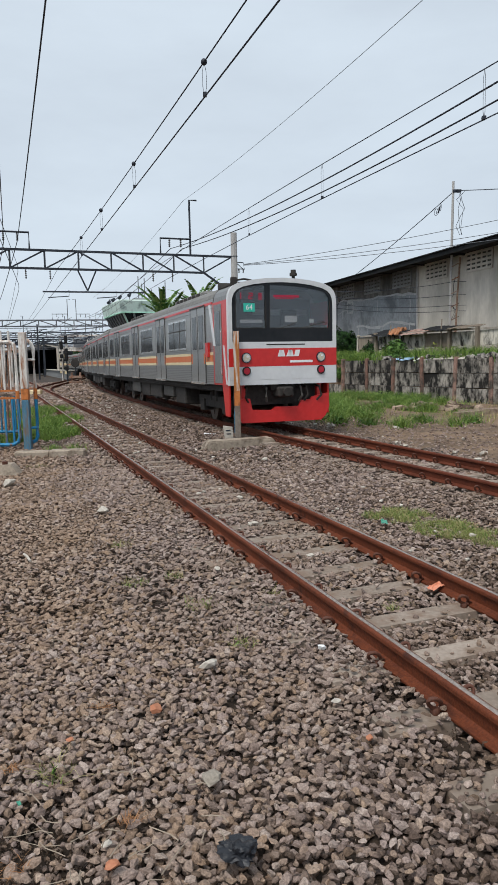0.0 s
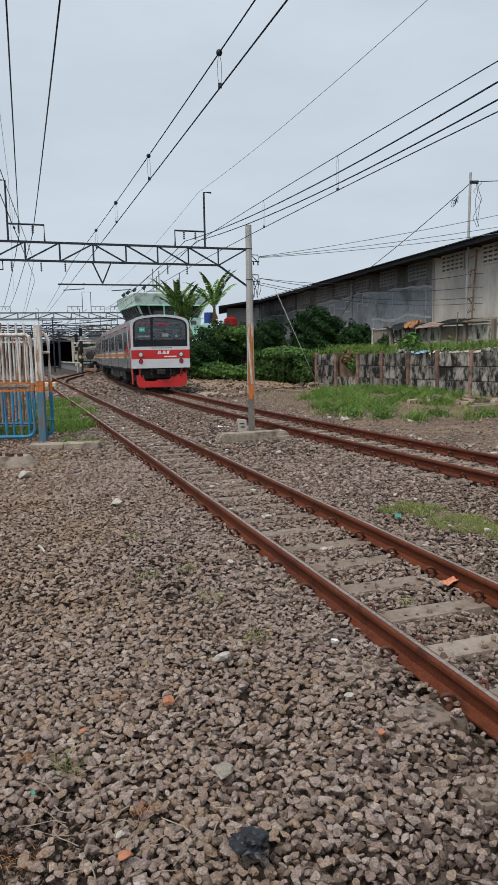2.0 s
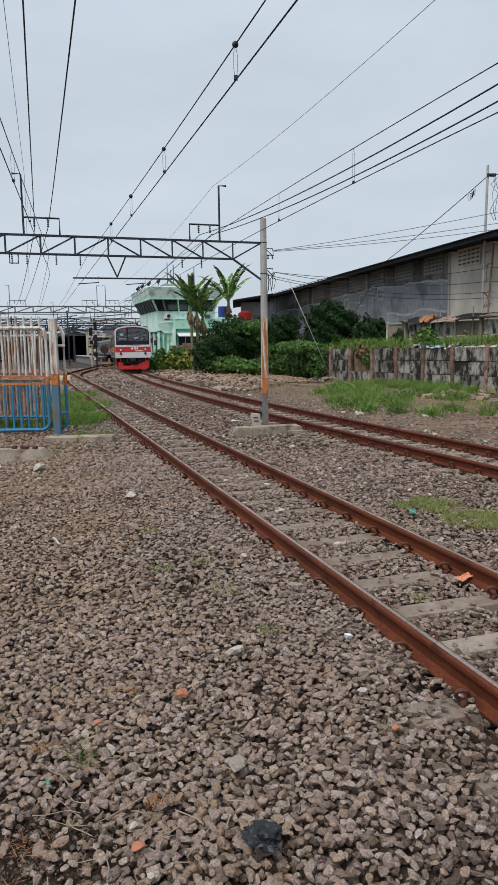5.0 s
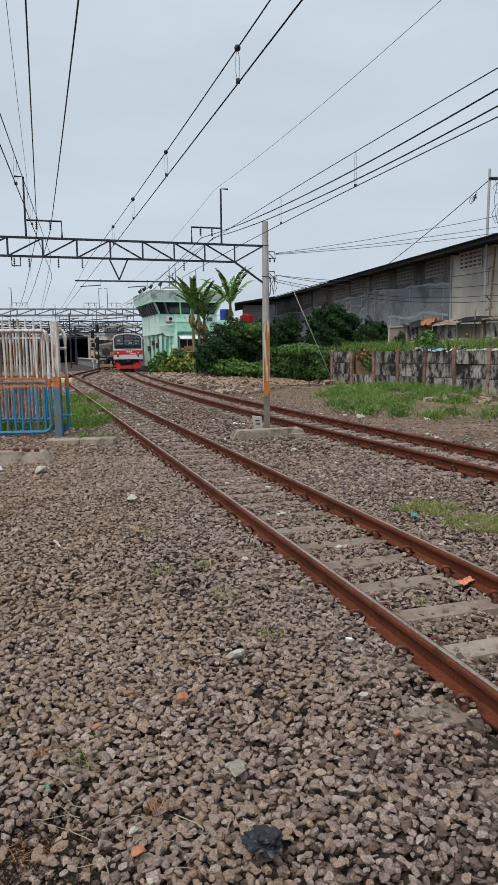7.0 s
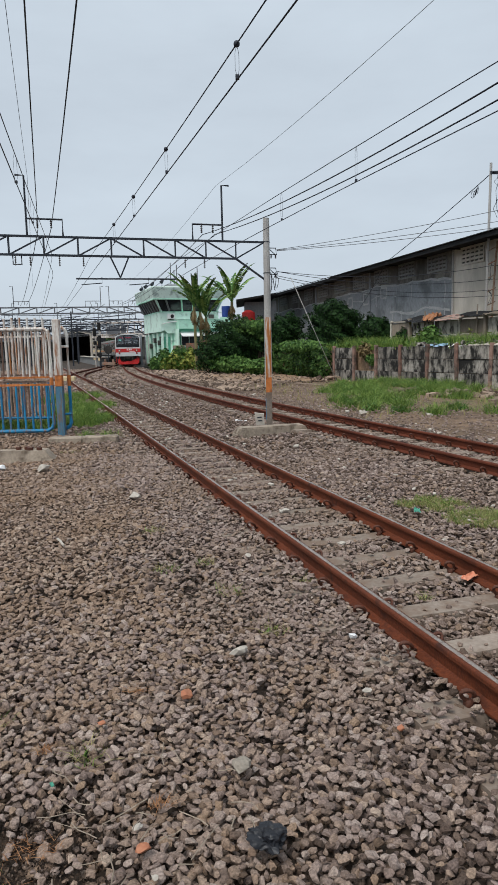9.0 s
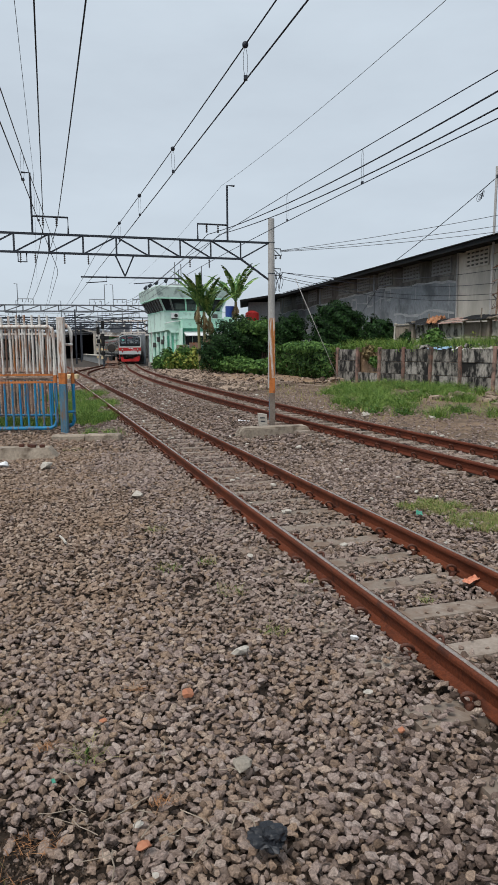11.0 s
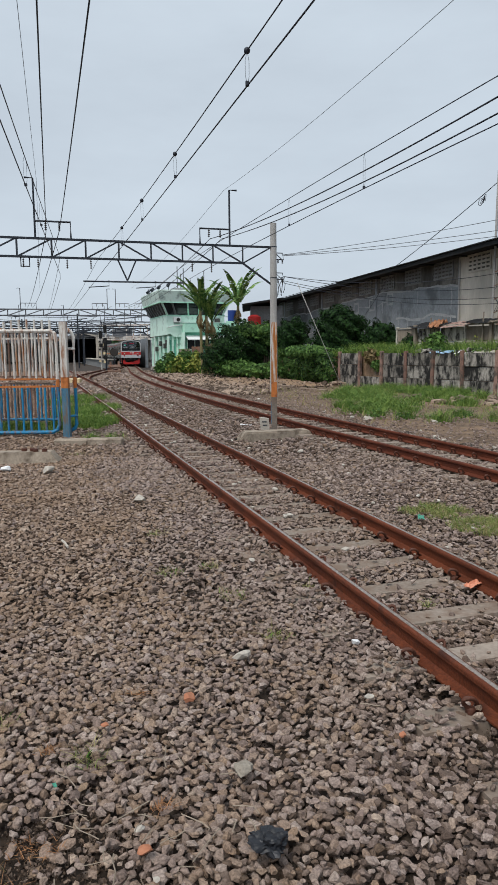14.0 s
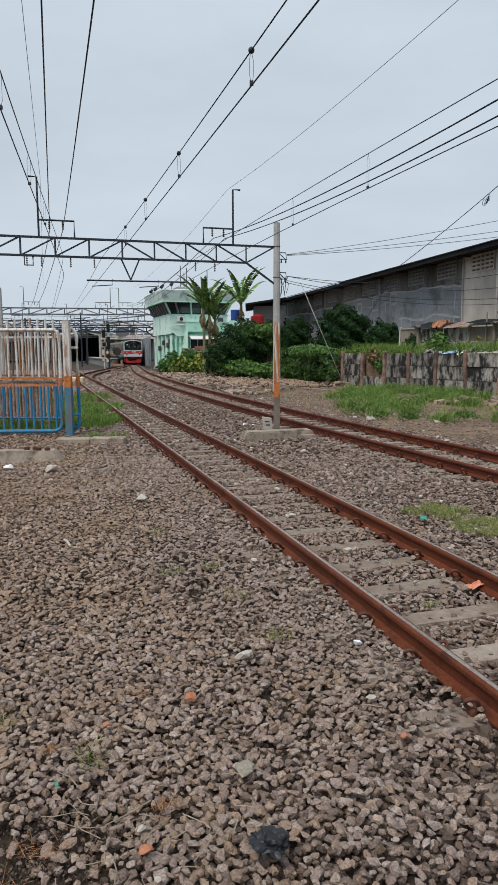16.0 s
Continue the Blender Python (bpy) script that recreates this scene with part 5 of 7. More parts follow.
def wall_pt(d, off=0.0, z=0.0):
    p = WALL_0 + WALL_D * d + WALL_N * off
    return Vector((p.x, p.y, z))


def wall_m(d):
    return Matrix.Translation(wall_pt(d)) @ pose(0, 0, 0, 0, 0, math.degrees(math.atan2(WALL_D.y, WALL_D.x)))


def build_wall():
    w = thing("panel_wall", "blackened precast concrete panel wall with brick-red posts", "wall", kind="structure")
    panel = finish(box(B(), 0.06, 1.94, -0.03, 0.04, 0.0, 0.605, bevel=0.012), "panel", M["wall_old"])
    post = finish(box(B(), -0.09, 0.09, -0.1, 0.08, -0.3, 1.75, bevel=0.02), "post", M["wall_post"])
    rng = random.Random(4)
    for i in range(11):
        p = new("post", post)
        p.parent = w
        p.matrix_local = wall_m(i * 2.0) @ pose(0, 0, 0, rng.uniform(-2, 2), rng.uniform(-2.5, 2.5), 0)
        for k in range(3):
            if i == 1 and k > 0:
                continue
            q = new("panel", panel)
            q.parent = w
            q.matrix_local = wall_m(i * 2.0) @ pose(0, rng.uniform(-0.015, 0.03), -0.2 + k * 0.622, rng.uniform(-1.2, 1.2), rng.uniform(-0.6, 0.6), 0)
    # capping of rubble and sheeting on the wall
    for d, l, mt in ((8.0, 1.5, "blue_tarp"), (9.4, 1.0, "white"), (11.0, 1.8, "stone_pale")):
        bm = B()
        bmesh.ops.create_grid(bm, x_segments=9, y_segments=5, size=0.5)
        for v in bm.verts:
            v.co = (v.co.x * l, v.co.y * 0.6, 0.1 + 0.1 * noise.noise(Vector((v.co.x * 5 + d, v.co.y * 6, d))) - 0.25 * abs(v.co.y))
        single("plastic_sheet", bm, M[mt], "crumpled plastic sheet lying on the wall", "rubbish", "sheets on the wall", m=wall_m(d) @ pose(0.5, 0.25, 1.66))
    shapes = rock_shapes(8)
    r2 = np.random.default_rng(5)
    d = r2.uniform(6.5, 20, 130)
    P = np.array([wall_pt(x, o, 1.62 + 0.1 * r2.random())[:] for x, o in zip(d, r2.uniform(0.1, 1.2, 130))])
    V, T = scatter(shapes, P, r2.uniform(0.25, 0.65, 130), turns(130, r2, True), r2)
    tagged(new("wall_rubble", tri_mesh("wall_rubble", V, T, M["wall_old"])), "grey rubble and sacks heaped behind the wall", "rubble", kind="stuff")


build_wall()


def sheet(name, outline, z, material, label, category, wave=0.05, n=26):
    """A wavy piece of ground inside four corners."""
    a, b, c, d = [Vector((*p, 0)) for p in outline]
    bm = B()
    g = []
    for i in range(n + 1):
        row = []
        for j in range(n + 1):
            u, v = i / n, j / n
            p = a.lerp(b, u).lerp(d.lerp(c, u), v)
            e = min(u, 1 - u, v, 1 - v) * 8
            zz = (z(p.x, p.y) if callable(z) else z) + wave * noise.noise(p * 0.9) - max(0, 1 - e) * 0.12
            row.append(bm.verts.new((p.x, p.y, zz)))
        g.append(row)
    for i in range(n):
        for j in range(n):
            bm.faces.new((g[i][j], g[i + 1][j], g[i + 1][j + 1], g[i][j + 1]))
    return single(name, bm, material, label, category, kind="structure", smooth=True)


sheet("verge", [(track_2(8.5) + 1.75, 8.5), (17.5, 15.5), (5.6, 39.6), (track_2(39) + 1.9, 39)], BED + 0.06, M["verge_soil"], "sandy brown verge beside the curved track", "ground", 0.08)
sheet("verge_2", [(track_2(39) + 1.9, 39), (5.6, 39.6), (1.5, 60), (track_2(62) + 1.8, 62)], BED + 0.1, M["dirt"], "sandy brown bank below the creepers", "ground", 0.08)
bank = B()
prism(bank, [(5.6, 40.2), (13.8, 22.8), (26, 18), (60, 30), (60, 110), (0, 110), (0.6, 62), (2.4, 52)], "z", -0.4, 1.5)
single("bank", bank, M["dirt"], "earth terrace behind the panel wall", "ground", kind="structure")


# ------------------------------------------------------------------ warehouse
WH_0, WH_S = Vector((13.53, 38.0, 0)), -0.2415
WH_D = Vector((WH_S, 1, 0)).normalized()
WH_N = Vector((-WH_D.y, WH_D.x, 0))


def wh_m(y):
    """Frame on the warehouse's long wall: x along it away from the camera, y outwards."""
    p = WH_0 + Vector((WH_S * (y - 38), y - 38, 0))
    m = Matrix.Identity(4)
    m.col[0][:3], m.col[1][:3], m.col[2][:3], m.col[3][:3] = WH_D, WH_N, (0, 0, 1), p
    return m


def build_warehouse():
    w = thing("warehouse", "long grey rendered warehouse with vent blocks under a dark sheet roof", "warehouse")
    k = 1 / WH_D.y
    y0, yb, y1 = 24.0, 41.3, 82.0
    part("wall", box(B(), 0, (y1 - yb) * k, -0.25, 0, 0.8, 7.55, wh_m(yb)), M["plaster"], w, "patched dark grey rendered wall")
    part("wall", box(B(), 0, (yb - y0) * k - 0.003, -0.25, 0.05, 0.8, 7.55, wh_m(y0)), M["plaster_pale"], w, "pale grey rendered wall")
    gable = [(-0.02, 0.8), (-0.02, 7.5), (-9, 10.0), (-18, 7.5), (-18, 0.8)]
    part("end_wall", prism(B(), gable, "x", -0.1, 0.15, wh_m(y1)), M["plaster"], w)
    part("end_wall", prism(B(), gable, "x", 0, 0.2, wh_m(y0)), M["plaster_pale"], w)
    # roof with corrugations along the eave
    bm = B()
    n = int((y1 - y0 + 3) * k / 0.16)
    m = wh_m(y0 - 1)
    top = []
    for i in range(n + 1):
        z = 0.035 if i % 2 else 0.0
        top.append([bm.verts.new(m @ Vector((i * 0.16, yy, zz + z))) for yy, zz in ((1.6, 7.27), (-9, 10.2), (-19.6, 7.27))])
    for a, b in zip(top, top[1:]):
        bm.faces.new((a[0], b[0], b[1], a[1]))
        bm.faces.new((a[1], b[1], b[2], a[2]))
    part("roof", bm, M["roof_dark"], w, "dark corrugated sheet roof")
    part("fascia", box(B(), 0, (y1 - y0 + 3) * k, 1.44, 1.5, 7.04, 7.26, wh_m(y0 - 1)), M["roof_dark"], w, "dark eaves board")
    part("soffit", box(B(), 0, (y1 - y0 + 3) * k, 0.06, 1.44, 7.18, 7.22, wh_m(y0 - 1)), M["roof_dark"], w)
    for y in np.arange(y0 + 1, y1, 3.85):
        part("rafter_end", box(B(), -0.06, 0.06, 0.06, 1.44, 7.1, 7.18, wh_m(y)), M["roof_dark"], w)
    for i in range(-3, 12):
        c = 39.2 + i * 3.86
        if not y0 + 1 < c < y1 - 2:
            continue
        # a flat dark panel behind the grid stands in for the shaded holes
        v = part("vent", box(B(), -1.12, 1.12, 0.051 if c < yb else 0.001, 0.062 if c < yb else 0.012, 6.2, 7.12, wh_m(c)), M["vent_hole"], w, "pierced vent-block panel")
        bm = B()
        o = 0.05 if c < yb else 0.0
        for r in range(5):
            box(bm, -1.16, 1.16, o + 0.01, o + 0.07, 6.15 + r * 0.225, 6.27 + r * 0.225, wh_m(c))
        for q in range(6):
            box(bm, -1.16 + q * 0.44, -1.06 + q * 0.44, o + 0.01, o + 0.06, 6.2, 7.12, wh_m(c))
        part("block_grid", bm, M["vent"] if c > yb else M["plaster_pale"], v)
        if i in (0, 3, 6, 9):
            part("pilaster", box(B(), 1.8, 2.05, 0, 0.07, 0.8, 7.4, wh_m(c)), M["plaster"] if c + 1.9 > yb else M["plaster_pale"], w)
    # cement patches and filled cracks
    rng = random.Random(8)
    m = wh_m(43)

    def seam(pts, width):
        bm = B()
        for a, b in zip(pts, pts[1:]):
            da, db = Vector((a[0], 0, a[1])), Vector((b[0], 0, b[1]))
            d = (db - da).normalized()
            nn = Vector((-d.z, 0, d.x)) * width * rng.uniform(0.2, 0.55)
            q = [m @ (p + Vector((0, 0.006, 0))) for p in (da - nn - d * 0.03, db - nn + d * 0.03, db + nn + d * 0.03, da + nn - d * 0.03)]
            bm.faces.new([bm.verts.new(p) for p in q])
        part("cement_seam", bm, M["patch"], w)

    line = [(x, 5.58 + 0.42 * math.exp(-((x - 10) / 9) ** 2) + 0.07 * math.sin(x * 0.9) + rng.uniform(-0.06, 0.06)) for x in np.arange(-1.6, 38, 0.8)]
    # bare blocks whose dark tone also carries the shade under the eaves
    bm = B()
    prism(bm, line + [(line[-1][0], 7.2), (line[0][0], 7.2)], "y", 0.0005, 0.004, m)
    part("block_course", bm, M["block_shaded"], w, "bare blockwork above the render, darkened for the eaves shade")
    seam(line, 0.15)
    seam([(x, z - 0.75 + 0.12 * math.sin(x * 1.1)) for x, z in line[9:30]], 0.1)
    seam([(x, 3.95 + 0.15 * math.sin(x * 1.3) + rng.uniform(-0.06, 0.06)) for x in np.arange(-1.5, 7, 0.5)], 0.2)
    seam([(x, 3.5 + 0.15 * math.sin(x * 1.1) + rng.uniform(-0.06, 0.06)) for x in np.arange(10, 30, 0.7)], 0.14)
    for x, z, r in ((7.6, 5.5, 0.42), (10.7, 5.3, 0.45), (13.8, 5.2, 0.42)):
        seam([(x + r * 1.35 * max(-0.85, min(0.85, 1.2 * math.cos(a))) + rng.uniform(-0.05, 0.05), z + r * max(-0.9, min(0.9, 1.2 * math.sin(a)))) for a in np.linspace(0, math.tau, 15)], 0.2)
        part("filled_hole", box(B(), x - r * 0.8, x + r * 0.8, 0.002, 0.008, z - r * 0.6, z + r * 0.6, m), M["plaster"], w)
    for x in (-0.9, 3.4, 8.9, 16.0, 20.5):
        seam([(x + rng.uniform(-0.08, 0.08), z) for z in np.arange(4.0 + rng.uniform(0, 0.9), 5.7, 0.4)], 0.13)
    for x in (-0.9, 2.6, 4.8, 6.2):
        seam([(x + rng.uniform(-0.04, 0.04), z) for z in np.arange(3.0, 4.0, 0.3)], 0.13)
    part("drain_pipe", rod(B(), wh_m(41.1) @ Vector((0, 0.12, 1)), wh_m(41.1) @ Vector((0, 0.12, 7.3)), 0.06, 8), M["pole"], w)


build_warehouse()


def build_sheds():
    """A low fence of concrete boards along the terrace, with sheets thrown over a part of it."""
    rng = random.Random(3)
    turn = math.degrees(math.atan2(WALL_D.y, WALL_D.x))
    base = Matrix.Translation((8.75, 39.7, 0)) @ pose(0, 0, 0, 0, 0, turn)
    t = thing("terrace_fence", "low fence of stained concrete boards and dark posts", "fence")
    post = finish(box(B(), -0.09, 0.09, -0.12, 0.06, 1.4, 3.16, bevel=0.015), "post", M["timber"])
    post_2 = finish(box(B(), -0.07, 0.07, -0.1, 0.05, 1.4, 3.1, bevel=0.015), "post", M["fence_panel"])
    board_2 = finish(box(B(), 0.05, 1.75, -0.02, 0.03, 0, 0.7, bevel=0.012), "board", M["timber"])
    board = finish(box(B(), 0.05, 1.75, -0.02, 0.03, 0, 0.7, bevel=0.012), "board", M["fence_panel"])
    for i in range(10):
        p = new("post", post if i % 3 else post_2)
        p.parent = t
        p.matrix_local = base @ pose(i * 1.8, 0, 0, rng.uniform(-2, 2), rng.uniform(-3, 3), 0)
        for k in range(2):
            if (i, k) in ((5, 0), (7, 1)):
                continue
            q = new("board", board_2 if i in (0, 3) else board)
            q.parent = t
            q.matrix_local = base @ pose(i * 1.8, 0.02, 1.5 + k * 0.75, rng.uniform(-2, 2), rng.uniform(-1, 1), 0)
        c = part("capping", box(B(), i * 1.8 - 0.02, i * 1.8 + 1.79, -0.07, 0.08, 3.0, 3.07, base @ pose(0, 0, rng.uniform(-0.02, 0.03))), M["concrete"], t)
    s = thing("sheet_roof", "loose dark and reddish roof sheets laid on the fence", "roof sheets")
    for d, l, mt, z in ((2.5, 2.2, "roof_dark", 3.14), (4.7, 2.4, "pink_sheet", 3.1), (6.6, 1.9, "roof_dark", 3.2), (8.0, 1.5, "timber", 3.17)):
        bm = B()
        bmesh.ops.create_grid(bm, x_segments=16, y_segments=3, size=0.5)
        for v in bm.verts:
            v.co = (v.co.x * l, v.co.y * 1.3, 0.025 * math.sin(v.co.x * 44) + 0.05 * noise.noise(v.co * 3 + Vector((d, 0, 0))))
        bmesh.ops.solidify(bm, geom=bm.faces[:], thickness=0.01)
        r = part("roof_sheet", bm, M[mt], s)
        r.matrix_local = base @ pose(d, 0.2, z, 12 + rng.uniform(-4, 4), rng.uniform(-4, 4), rng.uniform(-4, 4))
    for d, w in ((3.4, 0.45), (3.8, 0.35)):
        bm = B()
        bmesh.ops.create_grid(bm, x_segments=9, y_segments=9, size=0.5)
        for v in bm.verts:
            v.co = (v.co.x * w, v.co.y * 0.7, 0.22 * noise.noise(v.co * 5 + Vector((d, 0, 0))) - 0.55 * max(0, -v.co.y) + 0.08)
        bmesh.ops.solidify(bm, geom=bm.faces[:], thickness=0.006)
        single("cloth", bm, M["cloth_orange"], "crumpled faded orange cloth hung over the fence", "cloth", "cloths on the fence", m=base @ pose(d, -0.15, 3.2))
    for d, h in ((2.9, 3.5), (6.7, 3.6)):
        single("stake", tube(B(), [base @ Vector((d, -0.1, 1.45)), base @ Vector((d + 0.05, -0.05, h))], 0.04, 6), M["timber"], "dark wooden stake beside the fence", "stake", "stakes")


build_sheds()


def build_utility_pole():
    u = thing("utility_pole", "thin grey steel utility pole with tangled cables", "utility pole")
    part("pole", tube(B(), [(13.05, 36.6, 1.3), (13.11, 36.6, 7.0), (13.15, 36.6, 10.9)], 0.07, 8), M["pole"], u)
    part("ladder_pole", tube(B(), [(13.3, 36.5, 1.4), (13.42, 36.5, 5), (13.55, 36.5, 7.0)], 0.05, 6), M["rust_pipe"], u, "rusty leaning pipe")
    for k in range(6):
        z = 3 + k * 0.7
        part("tie", rod(B(), (13.1, 36.5, z), (13.5, 36.45, z + 0.2), 0.025, 6), M["rust_sheet"], u)
    rng = random.Random(2)
    for k in range(5):
        z0 = 10.4 if k < 3 else 6.0
        x0 = 13.5 if k < 3 else 13.1
        part("loose_cable", tube(B(), [(x0 + rng.uniform(-0.25, 0.3), 36.55 + rng.uniform(-0.1, 0.1), z0 - j * 0.45) for j in range(6)], 0.015, 4), M["wire"], u)
    part("bracket", box(B(), 13.1, 13.55, 36.5, 36.6, 10.33, 10.48), M["steel"], u)
    top = Vector((13.2, 36.5, 10.42))
    eave = wh_m(47.0) @ Vector((0, 1.5, 7.22))
    wire("cable", sag(top, eave, 0.1), 0.022, "black cable slung from pole to eaves", group="service cables")
    wire("cable", sag(eave, wh_m(54) @ Vector((0, 0.3, 4.6)), 0.15), 0.02, "black cable along the warehouse wall", group="service cables")
    wire("cable", sag(top, (22, 33, 10.5), 0.2), 0.022, "black cable leading away from the pole", group="service cables")
    part("coil", tube(B(), [Vector((12.72, 38.0, 9.72)) + Vector((0.16 * math.cos(a) * (1 - a / 30) + 0.012 * a, 0, 0.2 * math.sin(a * 1.13) - 0.12 + 0.014 * a)) for a in np.linspace(0, 22, 60)], 0.014, 4), M["wire"], u, "loop of spare cable")
    mast = on_beam(-0.4, 6.3)
    for z, e in ((6.3, (16.3, 28.2, 8.15)), (6.28, (16.3, 28.2, 7.45)), (6.25, (16.3, 28.2, 7.08)), (5.3, (13.3, 36.6, 5.75)), (5.3, (13.3, 36.6, 5.05)), (5.1, (13.3, 36.6, 4.5)), (5.0, (13.3, 36.6, 4.2))):
        wire("cable", sag(on_beam(-0.5, z), e, 0.2 if z > 6 else 0.4), 0.013, "thin service cable off the concrete mast", "wire_thin" if z > 6 else "wire", "service cables")
    for z, e in ((5.75, 6.0), (5.05, 5.3), (4.5, 4.75), (4.2, 4.45)):
        wire("cable", sag((13.3, 36.6, z), (22, 33.5, e), 0.15), 0.013, "thin service cable along the warehouse", "wire", "service cables")
    wire("stay_wire", [(2.5, 33.0, 5.0), (4.75, 33.0, -0.15)], 0.015, "pale stay wire anchored in the ground", "pole", "stays")


build_utility_pole()


def build_plants():
    shrub("dense dark green rounded tree on the terrace", [((6.35, 46, 3.35), (1.65, 1.5, 1.4)), ((6.3, 46, 2.3), (1.85, 1.5, 0.85))], 21000, 0.1, M["leaf_dark"], 1, 1.4, "tree")
    shrub("small dark green bush on the terrace", [((8.75, 44.5, 2.6), (1.2, 1.1, 1.05)), ((9.5, 44.2, 2.1), (0.8, 0.8, 0.7))], 10000, 0.09, M["leaf_dark"], 2, 1.4)
    shrub("dark green bush behind the creepers", [((3.4, 50, 2.9), (1.2, 1.1, 1.15))], 8000, 0.1, M["leaf_dark"], 3, 1.4)
    shrub("large overgrown dark green bush beside the track", [((-0.3, 53, 2.3), (2.1, 1.6, 1.8)), ((1.6, 53, 2.2), (1.5, 1.4, 1.55)), ((-2.1, 52.5, 1.3), (1.3, 1.1, 1.3))], 30000, 0.1, M["leaf_dark"], 4, -0.2)
    # a layer of brighter leaves paints the light on the crown
    shrub("lighter leaves over the large bush that stand in for its lit top", [((0.4, 52.3, 3.35), (1.2, 0.9, 0.65)), ((1.9, 52.2, 2.7), (0.9, 0.8, 0.9))], 4200, 0.1, M["leaf_ivy"], 14, -0.2)
    shrub("small dark bush before the terrace fence", [((9.35, 38.6, 2.1), (0.55, 0.45, 0.6))], 1600, 0.08, M["leaf_dark"], 15, 1.4)
    shrub("tall yellow-green weeds before the terrace fence", [((10.1, 37.4, 2.1), (0.5, 0.4, 0.62)), ((12.0, 34.2, 2.1), (0.6, 0.5, 0.7))], 1200, 0.1, M["leaf_yellow"], 16, 1.4)
    shrub("bright green young shrub in front of the bush", [((1.5, 52, 3.3), (0.9, 0.8, 0.6)), ((-0.6, 51.5, 0.6), (1.4, 0.9, 0.6)), ((1.2, 48, 0.5), (1.6, 0.8, 0.5))], 5000, 0.14, M["leaf_mid"], 5, -0.2)
    creep = [((5.0 - 0.21 * k * 1.6, 41.0 + k * 1.6, 0.75 + 0.15 * (k % 2)), (0.75, 1.1, 1.05)) for k in range(8)]
    leaf_cloud("creeper", creep, 15000, 0.105, M["leaf_ivy"], "thick creeper covering the old wall", "creeper", 6, hollow=0.75)
    leaf_cloud("creeper_fringe", [((4.4 - 0.2 * k, 42.0 + k * 1.5, 1.8), (0.9, 1.0, 0.35)) for k in range(8)], 5000, 0.12, M["leaf_mid"], "light green creeper tops along the terrace edge", "creeper", 7)
    shrub("yellow-green croton shrubs by the signal box", [((-6.7, 63, 0.35), (0.6, 0.6, 0.6)), ((-5.9, 63.2, 0.7), (0.6, 0.6, 0.85)), ((-5.1, 63, 0.5), (0.65, 0.6, 0.75)), ((-4.4, 62.7, 0.95), (0.5, 0.6, 0.95)), ((-3.8, 62.5, 0.5), (0.55, 0.6, 0.7))], 3200, 0.19, M["leaf_yellow"], 8, -0.2)
    shrub("leafy green shrubs by the signal box", [((-7.7, 63.6, 0.4), (0.6, 0.7, 0.7)), ((-7.0, 64, 0.9), (0.6, 0.7, 0.9)), ((-5.5, 64, 1.3), (0.7, 0.7, 0.75)), ((-4.7, 64, 0.9), (0.7, 0.7, 0.9))], 2800, 0.2, M["leaf_mid"], 9, -0.2)
    shrub("weedy green bush by the lean-to", [((9.6, 34.6, 2.1), (0.5, 0.4, 0.5))], 700, 0.12, M["leaf_mid"], 10, 1.4)
    shrub("dry orange-brown weeds in the broken wall bay", [((6.9, 37.3, 1.45), (0.5, 0.4, 0.42))], 900, 0.1, M["banana_dry"], 12, 1.2)
    shrub("green weeds in the broken wall bay", [((7.15, 37.0, 1.0), (0.35, 0.3, 0.35))], 500, 0.1, M["leaf_mid"], 13, 0.6)


build_plants()


def banana(label, x, y, z, height, fronds, seed, spread=1.0, stems=1):
    rng = random.Random(seed)
    t = thing("banana_tree", label, "banana tree", group="banana trees")
    for s in range(stems):
        bx, by = x + s * 0.42, y + s * 0.4
        h = height * (1 - 0.08 * s)
        tx = bx + rng.uniform(-0.15, 0.15)
        part("trunk", tube(B(), [(bx, by, z), ((bx + tx) / 2, by, z + h * 0.5), (tx, by, z + h)], 0.12, 8), M["banana_stem"], t, "pale green-brown stem")
        for k in range(fronds):
            az = k * math.tau / fronds + rng.uniform(-0.4, 0.4)
            up = rng.uniform(1.0, 1.5)
            dead = k % 5 == 4
            length = rng.uniform(2.2, 3.5) * spread * (0.45 if dead else 1)
            bm = B()
            mid, prev = [], Vector((tx, by, z + h - 0.1))
            ang = up if not dead else -0.9
            n = 18
            for i in range(n + 1):
                mid.append(prev.copy())
                prev = prev + Vector((math.cos(az) * math.cos(ang), math.sin(az) * math.cos(ang), math.sin(ang))) * length / n
                ang -= (0.024 if not dead else 0.05) * (1 + i * 0.15)
            side = Vector((-math.sin(az), math.cos(az), 0))
            fall = {-1: 0.4, 1: 0.4}
            for i in range(2, n):
                wd = 0.3 * spread / 1.4 * math.sin(math.pi * min(1, (i - 0.6) / (n - 1.2))) ** 0.55
                for sg in (-1, 1):
                    # the blade hangs in strips, torn apart every few ribs
                    torn = rng.random() < 0.3
                    if torn:
                        fall[sg] = rng.uniform(0.1, 0.95)
                    a, b = mid[i], mid[i].lerp(mid[i + 1], 0.72 if torn else 1.02)
                    w2 = wd * rng.uniform(0.88, 1.06)
                    dr = Vector((0, 0, -w2 * fall[sg]))
                    slip = (mid[i + 1] - mid[i]) * 0.9
                    bm.faces.new([bm.verts.new(p) for p in (a, b, b + side * sg * w2 + dr + slip, a + side * sg * w2 + dr + slip)])
            tube(bm, mid[:-1], 0.03, 4)
            part("frond", bm, M["banana_dry"] if dead else M["banana"], t)
    return t


banana("banana tree with tattered green fronds and pale stems", -3.65, 59.0, -0.2, 5.5, 11, 1, 1.15, 3)
banana("banana tree with broad green fronds beside the signal box", -0.6, 61.0, 1.5, 4.3, 12, 5, 1.2)


